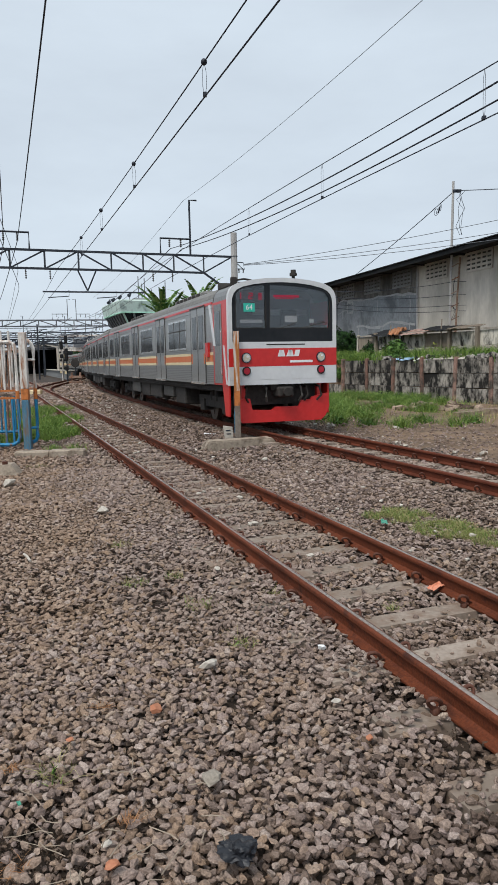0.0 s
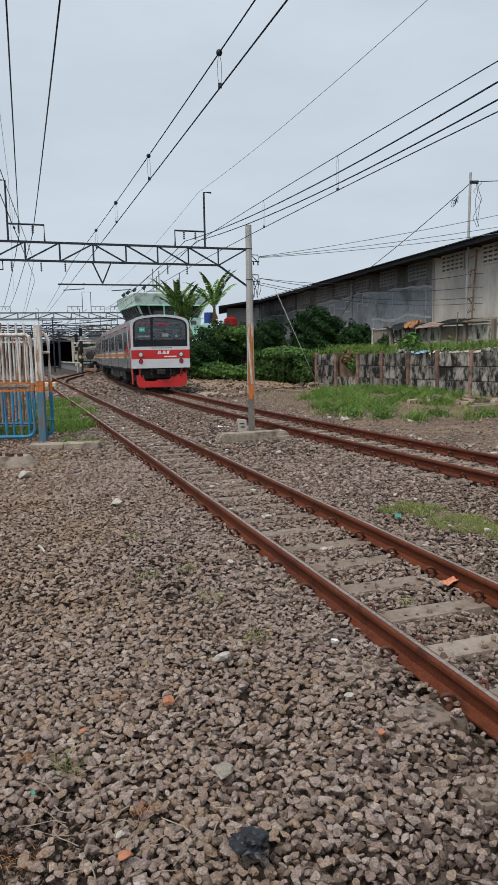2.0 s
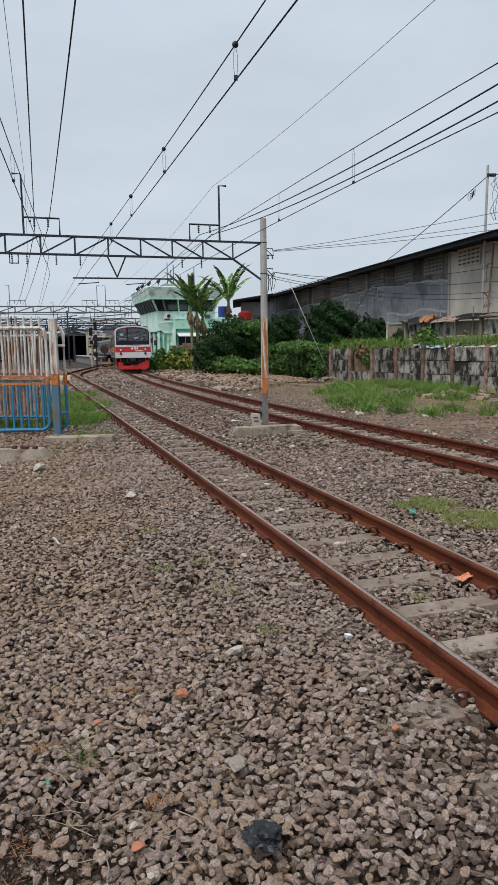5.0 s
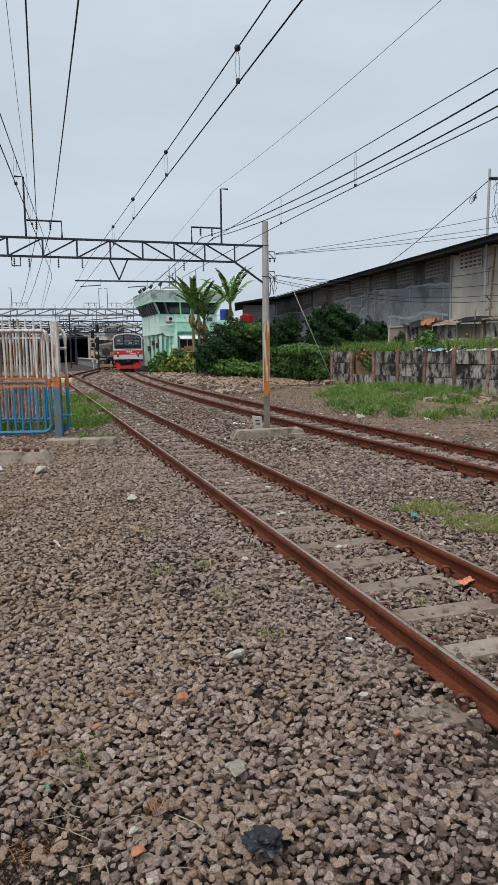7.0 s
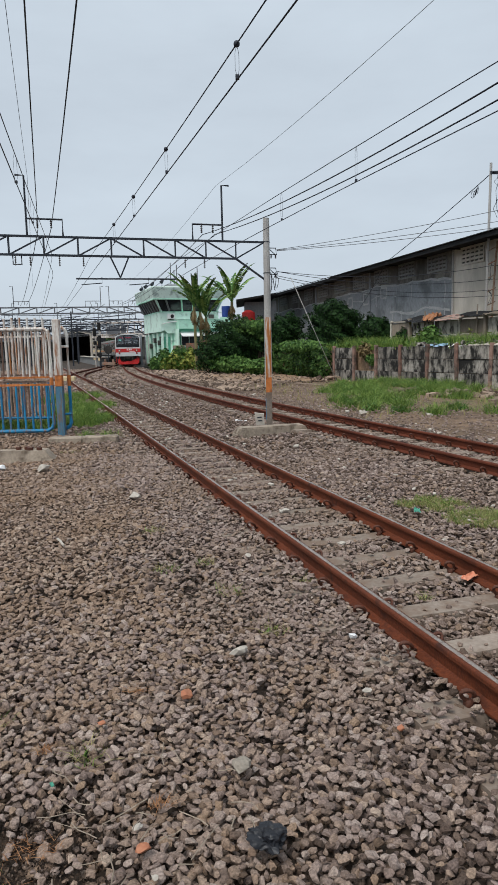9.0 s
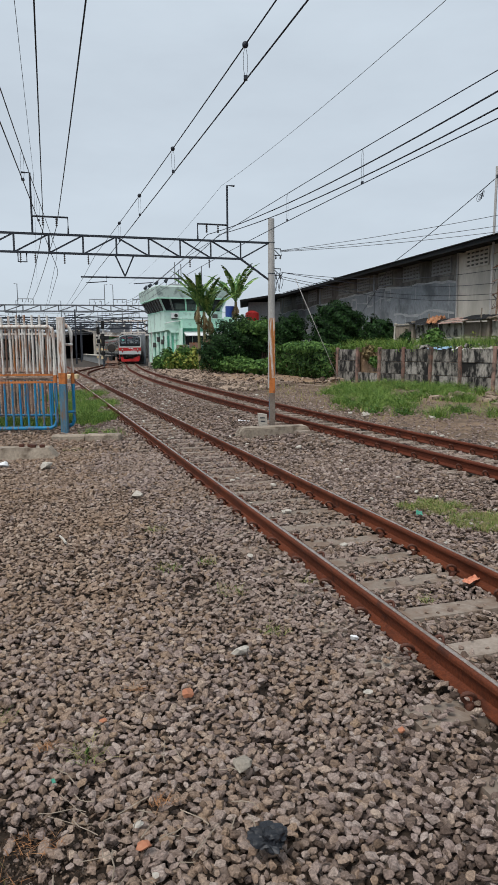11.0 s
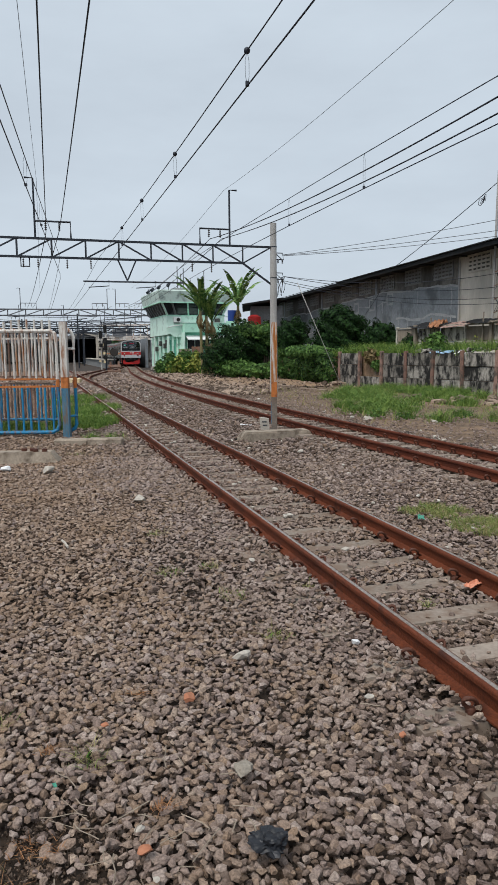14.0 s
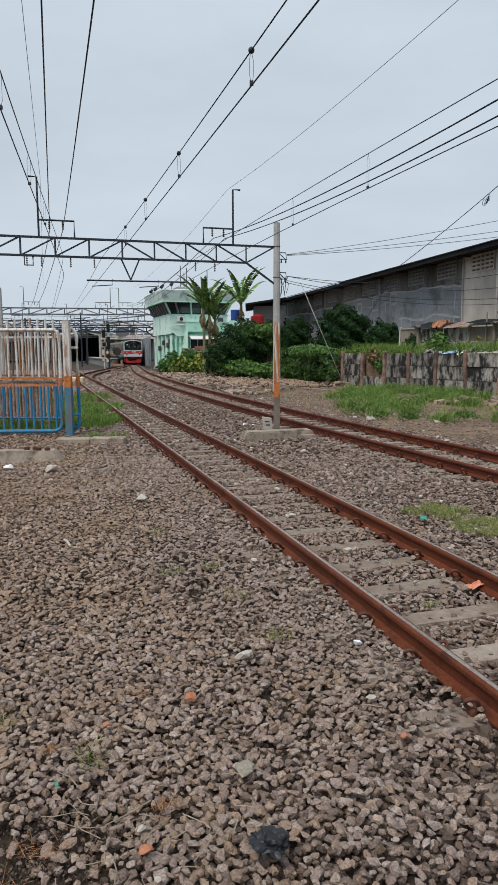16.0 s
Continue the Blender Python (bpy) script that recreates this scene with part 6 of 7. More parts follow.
def build_grass():
    rng = np.random.default_rng(21)

    def inside(n, f):
        P = np.array([f(rng.random(), rng.random()) for _ in range(n)])
        return P

    def verge(u, v):
        y = 17.5 + 17.0 * u
        a = track_2(y) + 2.3 + 0.5 * math.sin(y * 1.3)
        d = (39.8 - y) / 0.904
        b = 5.5 + 0.427 * d - 0.15
        return (a + (b - a) * v, y, BED + 0.02)

    C = inside(420, verge)
    k = np.sin(C[:, 0] * 1.1 + 1) * np.sin(C[:, 1] * 0.8) + 0.3 * np.sin(C[:, 0] * 3 + C[:, 1] * 2) + 0.5 * np.clip((C[:, 1] - 22) / 6, -1, 1)
    bare = C[:, 0] > 5.6 + 0.36 * (C[:, 1] - 17) + 0.5 * np.sin(C[:, 1] * 2)
    C = C[(k > -0.25) & (C[:, 0] > np.maximum(0.085 * C[:, 1] + 0.7, 2.3 + (C[:, 1] - 24) * 0.27)) & (~bare | (rng.random(len(C)) < 0.12))]
    P = np.repeat(C[::2], 150, 0)
    P[:, :2] += rng.normal(0, 0.13, (len(P), 2))
    blades("verge_grass", P, 0.38, 0.0085, M["grass"], "lush green grass clumps on the verge below the wall", 1, 0.85)
    P = np.repeat(C[1::2], 110, 0)
    P[:, :2] += rng.normal(0, 0.24, (len(P), 2))
    blades("short_verge_grass", P, 0.24, 0.009, M["grass"], "short green grass between the clumps on the verge", 11, 0.9)
    leaf_cloud("verge_weeds", [((c[0], c[1], BED + 0.12), (0.28, 0.28, 0.16)) for c in C[::4]], 7000, 0.05, M["leaf_mid"], "low broad-leaved weeds in the verge grass", "weeds", 44, kind="stuff", hollow=0.2)
    P = inside(1600, verge)
    blades("verge_dry_grass", P, 0.22, 0.014, M["grass_dry"], "dry yellowish grass among the verge", 2)

    def top(u, v):
        p = wall_pt(-1 + 23 * u, 0.15 + 2.4 * v * v, 1.5)
        return p[:]

    P = inside(16000, top)
    k = np.sin(P[:, 1] * 1.1) + 0.6 * np.sin(P[:, 1] * 2.7 + P[:, 0])
    Q = np.array([wall_pt(d, 1.5 + 1.2 * rng.random(), 1.5)[:] for d in -1 + 20 * rng.random(150)])
    Q = np.repeat(Q, 60, 0)
    Q[:, :2] += rng.normal(0, 0.2, (len(Q), 2))
    blades("fence_weeds", Q, 0.62, 0.016, M["grass"], "high grass and weeds before the terrace fence", 9, 0.4)
    Q = np.array([wall_pt(d, 0.15 + 1.3 * rng.random(), 1.5)[:] for d in -1 + 21 * rng.random(70)])
    Q = np.repeat(Q, 45, 0)
    Q[:, :2] += rng.normal(0, 0.13, (len(Q), 2))
    blades("wall_top_clumps", Q, 0.68, 0.016, M["grass"], "tall uneven grass clumps along the wall top", 12, 0.5)
    blades("terrace_grass", P[k > 0.0], 0.36, 0.016, M["grass"], "tall green weeds along the wall top", 3)
    leaf_cloud("terrace_weeds", [(wall_pt(d, 0.5 + 1.5 * rng.random(), 1.62 + 0.12 * rng.random())[:], (0.45, 0.4, 0.3)) for d in np.arange(-1, 19, 0.45)], 9000, 0.075, M["leaf_mid"], "leafy green weeds behind the wall top", "weeds", 45, kind="stuff", hollow=0.2)

    def tufts(cx, cy, rx, ry, n):
        a, r = rng.uniform(0, math.tau, n), np.sqrt(rng.random(n)) * (0.75 + 0.35 * rng.random(n))
        return np.stack([cx + rx * r * np.cos(a), cy + ry * r * np.sin(a), np.full(n, BED + 0.03)], 1)

    P = np.concatenate([tufts(2.25, 7.95, 0.42, 0.4, 4600), tufts(2.62, 7.2, 0.42, 0.42, 5200), tufts(3.1, 6.7, 0.5, 0.4, 3600)])
    P = P[np.sin(P[:, 0] * 14 + 1) + np.sin(P[:, 1] * 12) + 0.8 * np.sin(P[:, 0] * 31 + P[:, 1] * 23) > -0.9]
    pick = rng.random(len(P)) < 0.34
    blades("track_grass", P[pick], 0.055, 0.0024, M["grass"], "short olive-green grass patch in the ballast", 4, 0.8)
    blades("track_dry_grass", P[~pick], 0.045, 0.0024, M["grass_dry"], "short straw-coloured grass in the ballast", 5, 0.9)
    P = np.concatenate([tufts(-4.35, 18.6, 0.85, 1.6, 3500), tufts(-5.2, 22.5, 1.0, 2.4, 4500), tufts(-6.8, 28, 1.1, 3.0, 3000), tufts(-5.8, 17.2, 1.7, 1.0, 2500), tufts(-7.6, 17.8, 1.6, 1.2, 2500), tufts(-3.1, 15.0, 0.4, 0.4, 400)])
    P = np.concatenate([P, P + rng.normal(0, 0.08, P.shape) * [1, 1, 0]])
    P = P[np.sin(P[:, 0] * 5 + 1) + np.sin(P[:, 1] * 4) + 0.6 * np.sin(P[:, 0] * 13 + P[:, 1] * 9) > -0.7]
    blades("fence_grass", P, 0.2, 0.0065, M["grass"], "green grass behind the fence", 6)
    spots = [(0.19, 4.38, 0.1), (-0.68, 5.74, 0.13), (-0.34, 5.89, 0.1), (-0.1, 5.17, 0.14), (0.51, 5.28, 0.05), (-0.95, 7.0, 0.12), (-1.3, 3.3, 0.1), (-0.75, 3.0, 0.1), (-3.2, 12.9, 0.25), (1.35, 4.9, 0.06), (-0.95, 2.15, 0.16)]
    P = np.concatenate([tufts(x, y, r, r, int(40 + 250 * r)) for x, y, r in spots])
    pick = rng.random(len(P)) < 0.4
    blades("weed_tufts", P[pick], 0.04, 0.003, M["grass"], "small green weeds between the stones", 7, 0.9)
    spots = [(-0.61, 3.62, 0.06), (-0.96, 3.06, 0.05), (-0.37, 2.65, 0.05), (-0.83, 2.41, 0.12), (-0.95, 2.2, 0.14)]
    Q = np.concatenate([tufts(x, y, r, r * 0.6, int(30 + 300 * r)) for x, y, r in spots])
    blades("orange_straw", Q, 0.02, 0.0022, M["straw_orange"], "matted orange-brown straw on the stones", 18, 2.6)
    blades("straw_tufts", P[~pick], 0.06, 0.0022, M["grass_dry"], "dry straw between the stones", 8, 1.4)


build_grass()


def build_rubble():
    rng = np.random.default_rng(31)
    shapes = rock_shapes(10)
    n = 1500
    y = rng.uniform(30, 62, n)
    x = np.interp(y, T2_Y, T2_X) + 1.6 + rng.gamma(1.6, 0.55, n) * (0.5 + (y - 28) / 26)
    ok = x < np.interp(y, [30, 40, 62], [8, 4.4, 0.0])
    x, y = x[ok], y[ok]
    P = np.stack([x, y, np.full(len(x), BED + 0.12)], 1)
    V, T = scatter(shapes, P, 0.1 + 0.3 * rng.random(len(x)) ** 2, turns(len(x), rng, True), rng)
    tagged(new("rubble", tri_mesh("rubble", V, T, M["rubble"])), "pale broken concrete rubble beside the curved track", "rubble", kind="stuff")
    n = 900
    y = rng.uniform(34, 56, n)
    lo, hi = np.interp(y, T2_Y, T2_X) + 1.7, np.interp(y, [34, 40, 47, 56], [6.0, 4.6, 2.4, 0.6])
    x = lo + (hi - lo) * rng.random(n)
    P = np.stack([x, y, np.full(n, BED + 0.13)], 1)
    V, T = scatter(shapes, P, 0.05 + 0.2 * rng.random(n) ** 3, turns(n, rng, True), rng)
    tagged(new("bank_stones", tri_mesh("bank_stones", V, T, M["rubble"])), "brown stones and clods on the sandy bank", "rubble", kind="stuff")
    n = 90
    y = 6 + 34 * rng.random(n) ** 1.4
    x = np.interp(y, T2_Y, T2_X) + rng.uniform(-4.5, -0.9, n)
    ok = np.abs(np.abs(x - (X_1 + SLOPE_1 * y)) - GAUGE) > 0.2
    P = np.stack([x, y, np.full(n, BED + 0.06)], 1)[ok]
    V, T = scatter(shapes, P, 0.03 + 0.0022 * y[ok] + 0.03 * rng.random(len(P)), turns(len(P), rng, True), rng)
    tagged(new("pale_litter", tri_mesh("pale_litter", V, T, M["stone_pale"])), "pale chips and litter strewn on the ballast", "litter", kind="stuff")
    n = 70
    y = rng.uniform(10, 40, n)
    x = np.interp(y, T2_Y, T2_X) + 1.5 + rng.gamma(1.5, 0.8, n)
    x = np.minimum(x, 5.2 + 0.47 * (39.8 - y))
    P = np.stack([x, y, np.full(n, BED + 0.08)], 1)
    V, T = scatter(shapes, P, 0.05 + 0.2 * rng.random(n) ** 3, turns(n, rng, True), rng)
    tagged(new("litter_stones", tri_mesh("litter_stones", V, T, M["stone_pale"])), "pale stones and litter scattered on the verge", "rubble", kind="stuff")
    n = 8000
    y = rng.uniform(9, 40, n)
    x = np.interp(y, T2_Y, T2_X) + 1.2 + rng.random(n) ** 1.5 * 5.5
    ok = x < 5.2 + 0.47 * (39.8 - y)
    P = np.stack([x, y, np.full(n, BED + 0.075) + rng.uniform(0, 0.04, n)], 1)[ok]
    V, T = scatter(rock_shapes(12, 1), P, 0.035 + 0.05 * rng.random(len(P)) ** 2, turns(len(P), rng, True), rng)
    tagged(new("verge_stones", tri_mesh("verge_stones", V, T, M["stone"])), "brown pebbles strewn over the verge", "ballast", kind="stuff")
    for i, (cx, cy, r) in enumerate(((7.9, 24.6, 0.55), (8.7, 23.6, 0.4), (6.6, 26.5, 0.4), (5.6, 40.0, 0.5))):
        k = 26
        P = np.stack([rng.normal(cx, r, k), rng.normal(cy, r * 0.7, k), np.full(k, BED + 0.1)], 1)
        P[:, 2] += 0.12 * np.exp(-((P[:, 0] - cx) ** 2 + (P[:, 1] - cy) ** 2) / r ** 2)
        V, T = scatter(shapes, P, rng.uniform(0.15, 0.5, k), turns(k, rng, True), rng)
        tagged(new("rubble_heap", tri_mesh("rubble_heap", V, T, M["rubble"])), "small heap of broken concrete on the verge", "rubble", "rubble heaps", "stuff")
    for x, y, l, a in ((3.2, 32.5, 2.2, 118), (1.9, 36.5, 2.8, 114), (8.9, 22.0, 1.6, 20), (8.2, 21.2, 1.3, 35)):
        single("concrete_beam", box(B(), -l / 2, l / 2, -0.12, 0.12, -0.1, 0.12, bevel=0.02), M["rubble"], "old concrete beam lying on the verge", "beam", "loose beams", m=pose(x, y, BED + 0.1, 0, 0, a))


build_rubble()


# ------------------------------------------------------------------ fence at the path
def fence_panel(x0, x1, y, y_end, label, front):
    """One steel fence panel between two ends; bars white above, blue below an orange band."""
    f = thing("fence", label, "fence", group="fence panels")
    n = max(2, int((x1 - x0) / (0.172 if front else 0.085)))
    rng = random.Random(int(abs(x0) * 10) + front)
    top, band, low = (2.28, 1.08, -0.05) if front else (2.2, 1.1, 0.1)

    def yy(x):
        return y + (y_end - y) * (x - x0) / (x1 - x0)

    for i in range(n):
        x = x0 + (i + 0.5) * (x1 - x0) / n
        t = top + (0.22 + rng.uniform(-0.05, 0.05) if front else rng.uniform(0, 0.25))
        r = 0.026 if front else 0.024
        e = rng.uniform(-0.03, 0.03)
        b = part("bar", rod(B(), (x + e, yy(x), band + 0.1), (x, yy(x), t), r, 7), M["white_paint"] if front or i % 2 == 0 else M["rust_sheet" if i % 3 == 1 else "post_white"], f)
        part("lower_bar", rod(B(), (x, yy(x), low), (x, yy(x), band - 0.11), r, 7), M["blue_paint"] if front else M["blue_paint" if i % 4 == 0 else "wall_post"], b)
    for z, m in ((band + 0.085, "orange_paint" if front else "wall_post"), (band - 0.085, "orange_paint" if front else "wall_post")):
        part("band_rail", bar(B(), (x0, yy(x0), z), (x1, yy(x1), z), 0.045), M[m], f)
    if not front:
        for z in (2.12,):
            part("top_rail", bar(B(), (x0, yy(x0), z), (x1, yy(x1), z), 0.045), M["white_paint"], f)
        part("bottom_rail", rod(B(), (x0, yy(x0), 0.12), (x1, yy(x1), 0.12), 0.035, 8), M["blue_paint"], f)
    return f


def build_fence():
    y = 15.8
    f = fence_panel(-9.4, -4.35, y, y, "steel fence panel painted white, orange and blue", True)
    part("frame_top", tube(B(), [(-9.4, y - 0.04, 2.27), (-4.42, y - 0.04, 2.25), (-4.33, y - 0.04, 2.2), (-4.3, y - 0.04, 2.1), (-4.3, y - 0.04, 1.16)], 0.043, 8), M["white_paint"], f)
    part("frame_band", rod(B(), (-4.3, y - 0.04, 1.16), (-4.3, y - 0.04, 0.98), 0.044, 8), M["orange_paint"], f)
    part("frame_bottom", tube(B(), [(-4.3, y - 0.04, 0.98), (-4.3, y - 0.04, 0.1), (-4.34, y - 0.04, 0.0), (-4.45, y - 0.04, -0.06), (-9.4, y - 0.04, -0.07)], 0.043, 8), M["blue_paint"], f)
    fence_panel(-9.6, -4.6, 17.6, 17.0, "older rusty fence panel behind the painted one", False)
    p = thing("fence_post", "square fence post painted white, orange and blue", "post", group="fence posts")
    for z0, z1, m in ((1.2, 2.46, "white_paint"), (0.95, 1.2, "orange_paint"), (-0.25, 0.95, "blue_worn")):
        part("post_section", box(B(), -4.22, -4.06, y - 0.06, y + 0.1, z0, z1, bevel=0.01), M[m], p)
    q = thing("fence_pipe", "bent pipe post painted white, orange and blue", "post", group="fence posts")
    part("pipe_section", tube(B(), [(-4.1, y + 0.25, 2.3), (-4.0, y + 0.22, 2.22), (-3.96, y + 0.2, 2.1), (-3.96, y + 0.2, 1.2)], 0.043, 8), M["white_paint"], q)
    part("pipe_section", rod(B(), (-3.96, y + 0.2, 1.2), (-3.96, y + 0.2, 0.95), 0.043, 8), M["orange_paint"], q)
    part("pipe_section", tube(B(), [(-3.96, y + 0.2, 0.95), (-3.96, y + 0.2, 0.1), (-4.0, y + 0.2, 0.0), (-4.1, y + 0.2, -0.05)], 0.043, 8), M["blue_paint"], q)
    for z in (1.85, 0.3):
        part("strap", rod(B(), (-4.14, y, z), (-3.94, y + 0.2, z), 0.03, 8), M["white_paint" if z > 1 else "blue_paint"], q)
    # kerb under it, in lengths
    for x0, x1, y0 in ((-4.08, -3.36, 14.62), (-3.35, -2.62, 14.57)):
        single("kerb_stone", box(B(), x0, x1, y0 - 0.2, y0 + 0.1, -0.36, -0.07 + (0.02 if x0 > -4 else 0), bevel=0.025), M["old_concrete"], "weathered grey concrete kerb length", "kerb", "kerb lengths")
    s = thing("spare_sleeper", "spare concrete sleeper with fixing holes lying on the ballast", "sleeper")
    bm = prism(B(), [(-0.2, -0.24), (0.2, -0.24), (0.14, 0.02), (-0.14, 0.02)], "x", -1.0, 1.0)
    for v in bm.verts:
        if v.co.x > 0.9 and v.co.z > 0:
            v.co.x -= 0.2
    part("body", bm, M["old_concrete"], s).matrix_local = pose(-4.25, 12.05, 0, 0, 0, 3)
    for x in (-3.72, -3.56, -3.95, -3.8):
        part("fixing", rod(B(), (x, 12.05 + (0.05 if x < -3.75 else -0.04), 0.02), (x, 12.05 + (0.05 if x < -3.75 else -0.04), 0.07), 0.05, 8), M["clip"], s)
    single("cross_sleeper", box(B(), -6.2, -4.6, 10.6, 10.9, -0.25, -0.08, bevel=0.03), M["old_concrete"], "half-buried concrete sleeper end by the fence", "sleeper")


build_fence()


def build_post():
    p = thing("marker_post", "steel post painted grey, orange and rust-streaked white", "post")
    x, y = 0.66, 15.62

    def rail_post(z0, z1, mt, nm):
        o = [(-0.065, -0.07), (0.065, -0.07), (0.065, -0.04), (0.02, -0.03), (0.02, 0.04), (0.05, 0.05), (0.05, 0.085), (-0.05, 0.085), (-0.05, 0.05), (-0.02, 0.04), (-0.02, -0.03), (-0.065, -0.04)]
        part(nm, prism(B(), [(x + u, y + v) for u, v in o], "z", z0, z1), M[mt], p)

    rail_post(-0.1, 0.72, "post_grey", "lower_section")
    rail_post(0.72, 1.06, "orange_paint", "orange_section")
    rail_post(1.06, 2.4, "post_white", "white_section")
    part("blue_remnant", box(B(), x - 0.075, x - 0.067, y - 0.06, y - 0.02, 0.1, 0.66), M["blue_paint"], p)
    bm = B()
    prism(bm, [(-0.87, -0.35), (0.87, -0.35), (0.82, -0.1), (0.74, 0.06), (-0.72, 0.03), (-0.83, -0.1)], "y", -0.22, 0.22)
    bmesh.ops.bevel(bm, geom=list(bm.edges), offset=0.025, segments=2, affect="EDGES")
    single("footing", bm, M["old_concrete"], "weathered concrete footing block of the post", "footing", m=pose(0.67, 15.2, -0.045, 0, 0.8, 12))
    b = thing("sign_stone", "small white marker stone with a dark mark", "marker")
    part("stone", prism(B(), [(0.38, -0.2), (0.57, -0.2), (0.55, 0.19), (0.33, 0.22)], "y", 16.0, 16.12), M["stone_pale"], b)
    part("dark_mark", box(B(), 0.41, 0.51, 15.992, 16.0, 0.02, 0.045), M["wire"], b)
    part("dark_mark", box(B(), 0.39, 0.5, 15.992, 16.0, 0.1, 0.125), M["wire"], b)


build_post()


# ------------------------------------------------------------------ signal box
def build_signal_box():
    s = thing("signal_box", "two-storey mint-green signal box with slanted cabin windows", "building", pose(-8.5, 75.6, -0.2, 0, 0, 19))
    D = 9.0

    def bx(nm, x0, x1, y0, y1, z0, z1, mt, label="", parent=None, bevel=0.0):
        return part(nm, box(B(), x0, x1, y0, y1, z0, z1, bevel=bevel), M[mt], parent or s, label)

    bx("plinth", -0.1, 8.2, -1.5, D, 0, 0.4, "concrete")
    bx("ground_wall", 0.45, 7.6, 0.35, D - 0.3, 0.4, 3.85, "mint")
    for y in (0.05, 2.3, 4.5, 6.8, 8.6):
        bx("column", 0.05, 0.28, y, y + 0.25, 0.4, 3.85, "mint_pale")
    # the dark ones are openings, with their shade put into the colour
    for y, w, mt in ((0.8, 1.0, "teal"), (2.9, 1.1, "dark"), (5.2, 1.0, "teal"), (7.3, 0.9, "dark")):
        d = bx("door", 0.4, 0.45, y, y + w, 0.4, 2.7, mt)
        bx("door_frame", 0.38, 0.44, y - 0.1, y, 0.4, 2.8, "mint_pale", "", d)
    for y, z in ((0.6, 2.9), (2.2, 2.5), (4.4, 2.8), (6.4, 2.2)):
        bx("condenser", 0.08, 0.44, y, y + 0.7, z, z + 0.55, "under_grey", "grey condenser box", bevel=0.03)
    for x in (0.12, 0.62, 1.12, 1.5):
        bx("pilaster", x, x + 0.16, 0.2, 0.35, 0.4, 3.85, "mint_pale")
    for x in (0.36, 0.86):
        bx("shutter", x, x + 0.2, 0.3, 0.34, 1.2, 3.4, "teal")
    # storey below the cabin, its underside sloping up at the corner
    bm = B()
    prism(bm, [(-0.02, 3.95), (0.4, 4.1), (0.75, 3.75), (6.6, 3.75), (6.6, 6.1), (-0.02, 6.1)], "y", 0, D)
    part("upper_wall", bm, M["mint_pale"], s, "pale mint upper storey")
    bx("sill", -0.06, 6.64, -0.05, D, 6.02, 6.12, "mint")
    # annex with a parapet that stands forward
    a = bx("annex_wall", 1.7, 7.7, -1.3, 0.9, 4.2, 5.2, "mint", "mint parapet of the annex")
    bx("coping", 1.66, 7.74, -1.34, 0.9, 5.2, 5.27, "mint_pale", "", a)
    bx("annex_body", 1.8, 7.6, -0.9, 0.34, 0.4, 4.2, "teal")
    w = bx("window", 2.0, 4.6, -0.95, -0.9, 2.3, 3.9, "mint_pale", "wide window band")
    for x in (2.08, 2.92, 3.76):
        bx("pane", x, x + 0.76, -0.97, -0.95, 2.4, 3.8, "glass_dark", "", w)
    w = bx("window", 4.9, 7.4, -0.95, -0.9, 2.3, 3.9, "mint_pale", "wide window band")
    for x in (4.98, 5.8, 6.6):
        bx("pane", x, x + 0.74, -0.97, -0.95, 2.4, 3.8, "glass_dark", "", w)
    part("awning", prism(B(), [(-2.0, 3.35), (-0.9, 3.75), (-0.9, 3.83), (-2.0, 3.43)], "x", 1.9, 6.2), M["white"], s, "white sheet awning")
    part("pipe", tube(B(), [(0.1, -0.1, 4.75), (0.9, -0.3, 4.95), (1.68, -0.6, 5.0)], 0.05, 6), M["white"], s)
    bx("stair_panel", 1.62, 1.72, -1.3, 0.3, 0.4, 4.2, "mint_pale")
    # tanks, boxes and rail on the annex roof
    for x in (2.4, 3.6, 4.8, 6.0, 7.5):
        bx("rail_post", x, x + 0.06, -1.2, -1.14, 5.27, 5.95, "mint_pale")
    bx("top_rail", 2.4, 7.56, -1.2, -1.15, 5.9, 5.96, "mint_pale")
    for x, w2, z, mt in ((4.3, 0.7, 5.9, "white"), (5.4, 0.5, 5.75, "under_grey")):
        bx("roof_unit", x, x + w2, -0.6, -0.1, 5.22, z, mt, bevel=0.04)
    # slanted window band: narrower at the sill
    bm = B()
    lo = [(0.12, 0.12), (6.4, 0.12), (6.4, D - 0.3), (0.12, D - 0.3)]
    hi = [(-0.62, -0.62), (6.9, -0.62), (6.9, D), (-0.62, D)]
    a = [bm.verts.new((x, y, 6.1)) for x, y in lo]
    b = [bm.verts.new((x, y, 7.4)) for x, y in hi]
    for i in range(4):
        bm.faces.new((a[i], a[(i + 1) % 4], b[(i + 1) % 4], b[i]))
    band = part("cabin_glass", bm, M["glass_dark"], s, "dark slanted cabin glazing")
    for f in np.linspace(0, 1, 8):
        part("mullion", bar(B(), (0.11, 0.12 + f * (D - 0.42), 6.1), (-0.64, -0.62 + f * (D + 0.62), 7.4), 0.14), M["vent"], band)
    for f, mt in ((0.0, "mint_pale"), (0.15, "vent"), (0.38, "mint"), (0.56, "mint"), (0.8, "mint"), (1.0, "mint_pale")):
        part("mullion", bar(B(), (0.12 + f * 6.28, 0.1, 6.1), (-0.62 + f * 7.52, -0.65, 7.4), 0.16), M[mt], band)
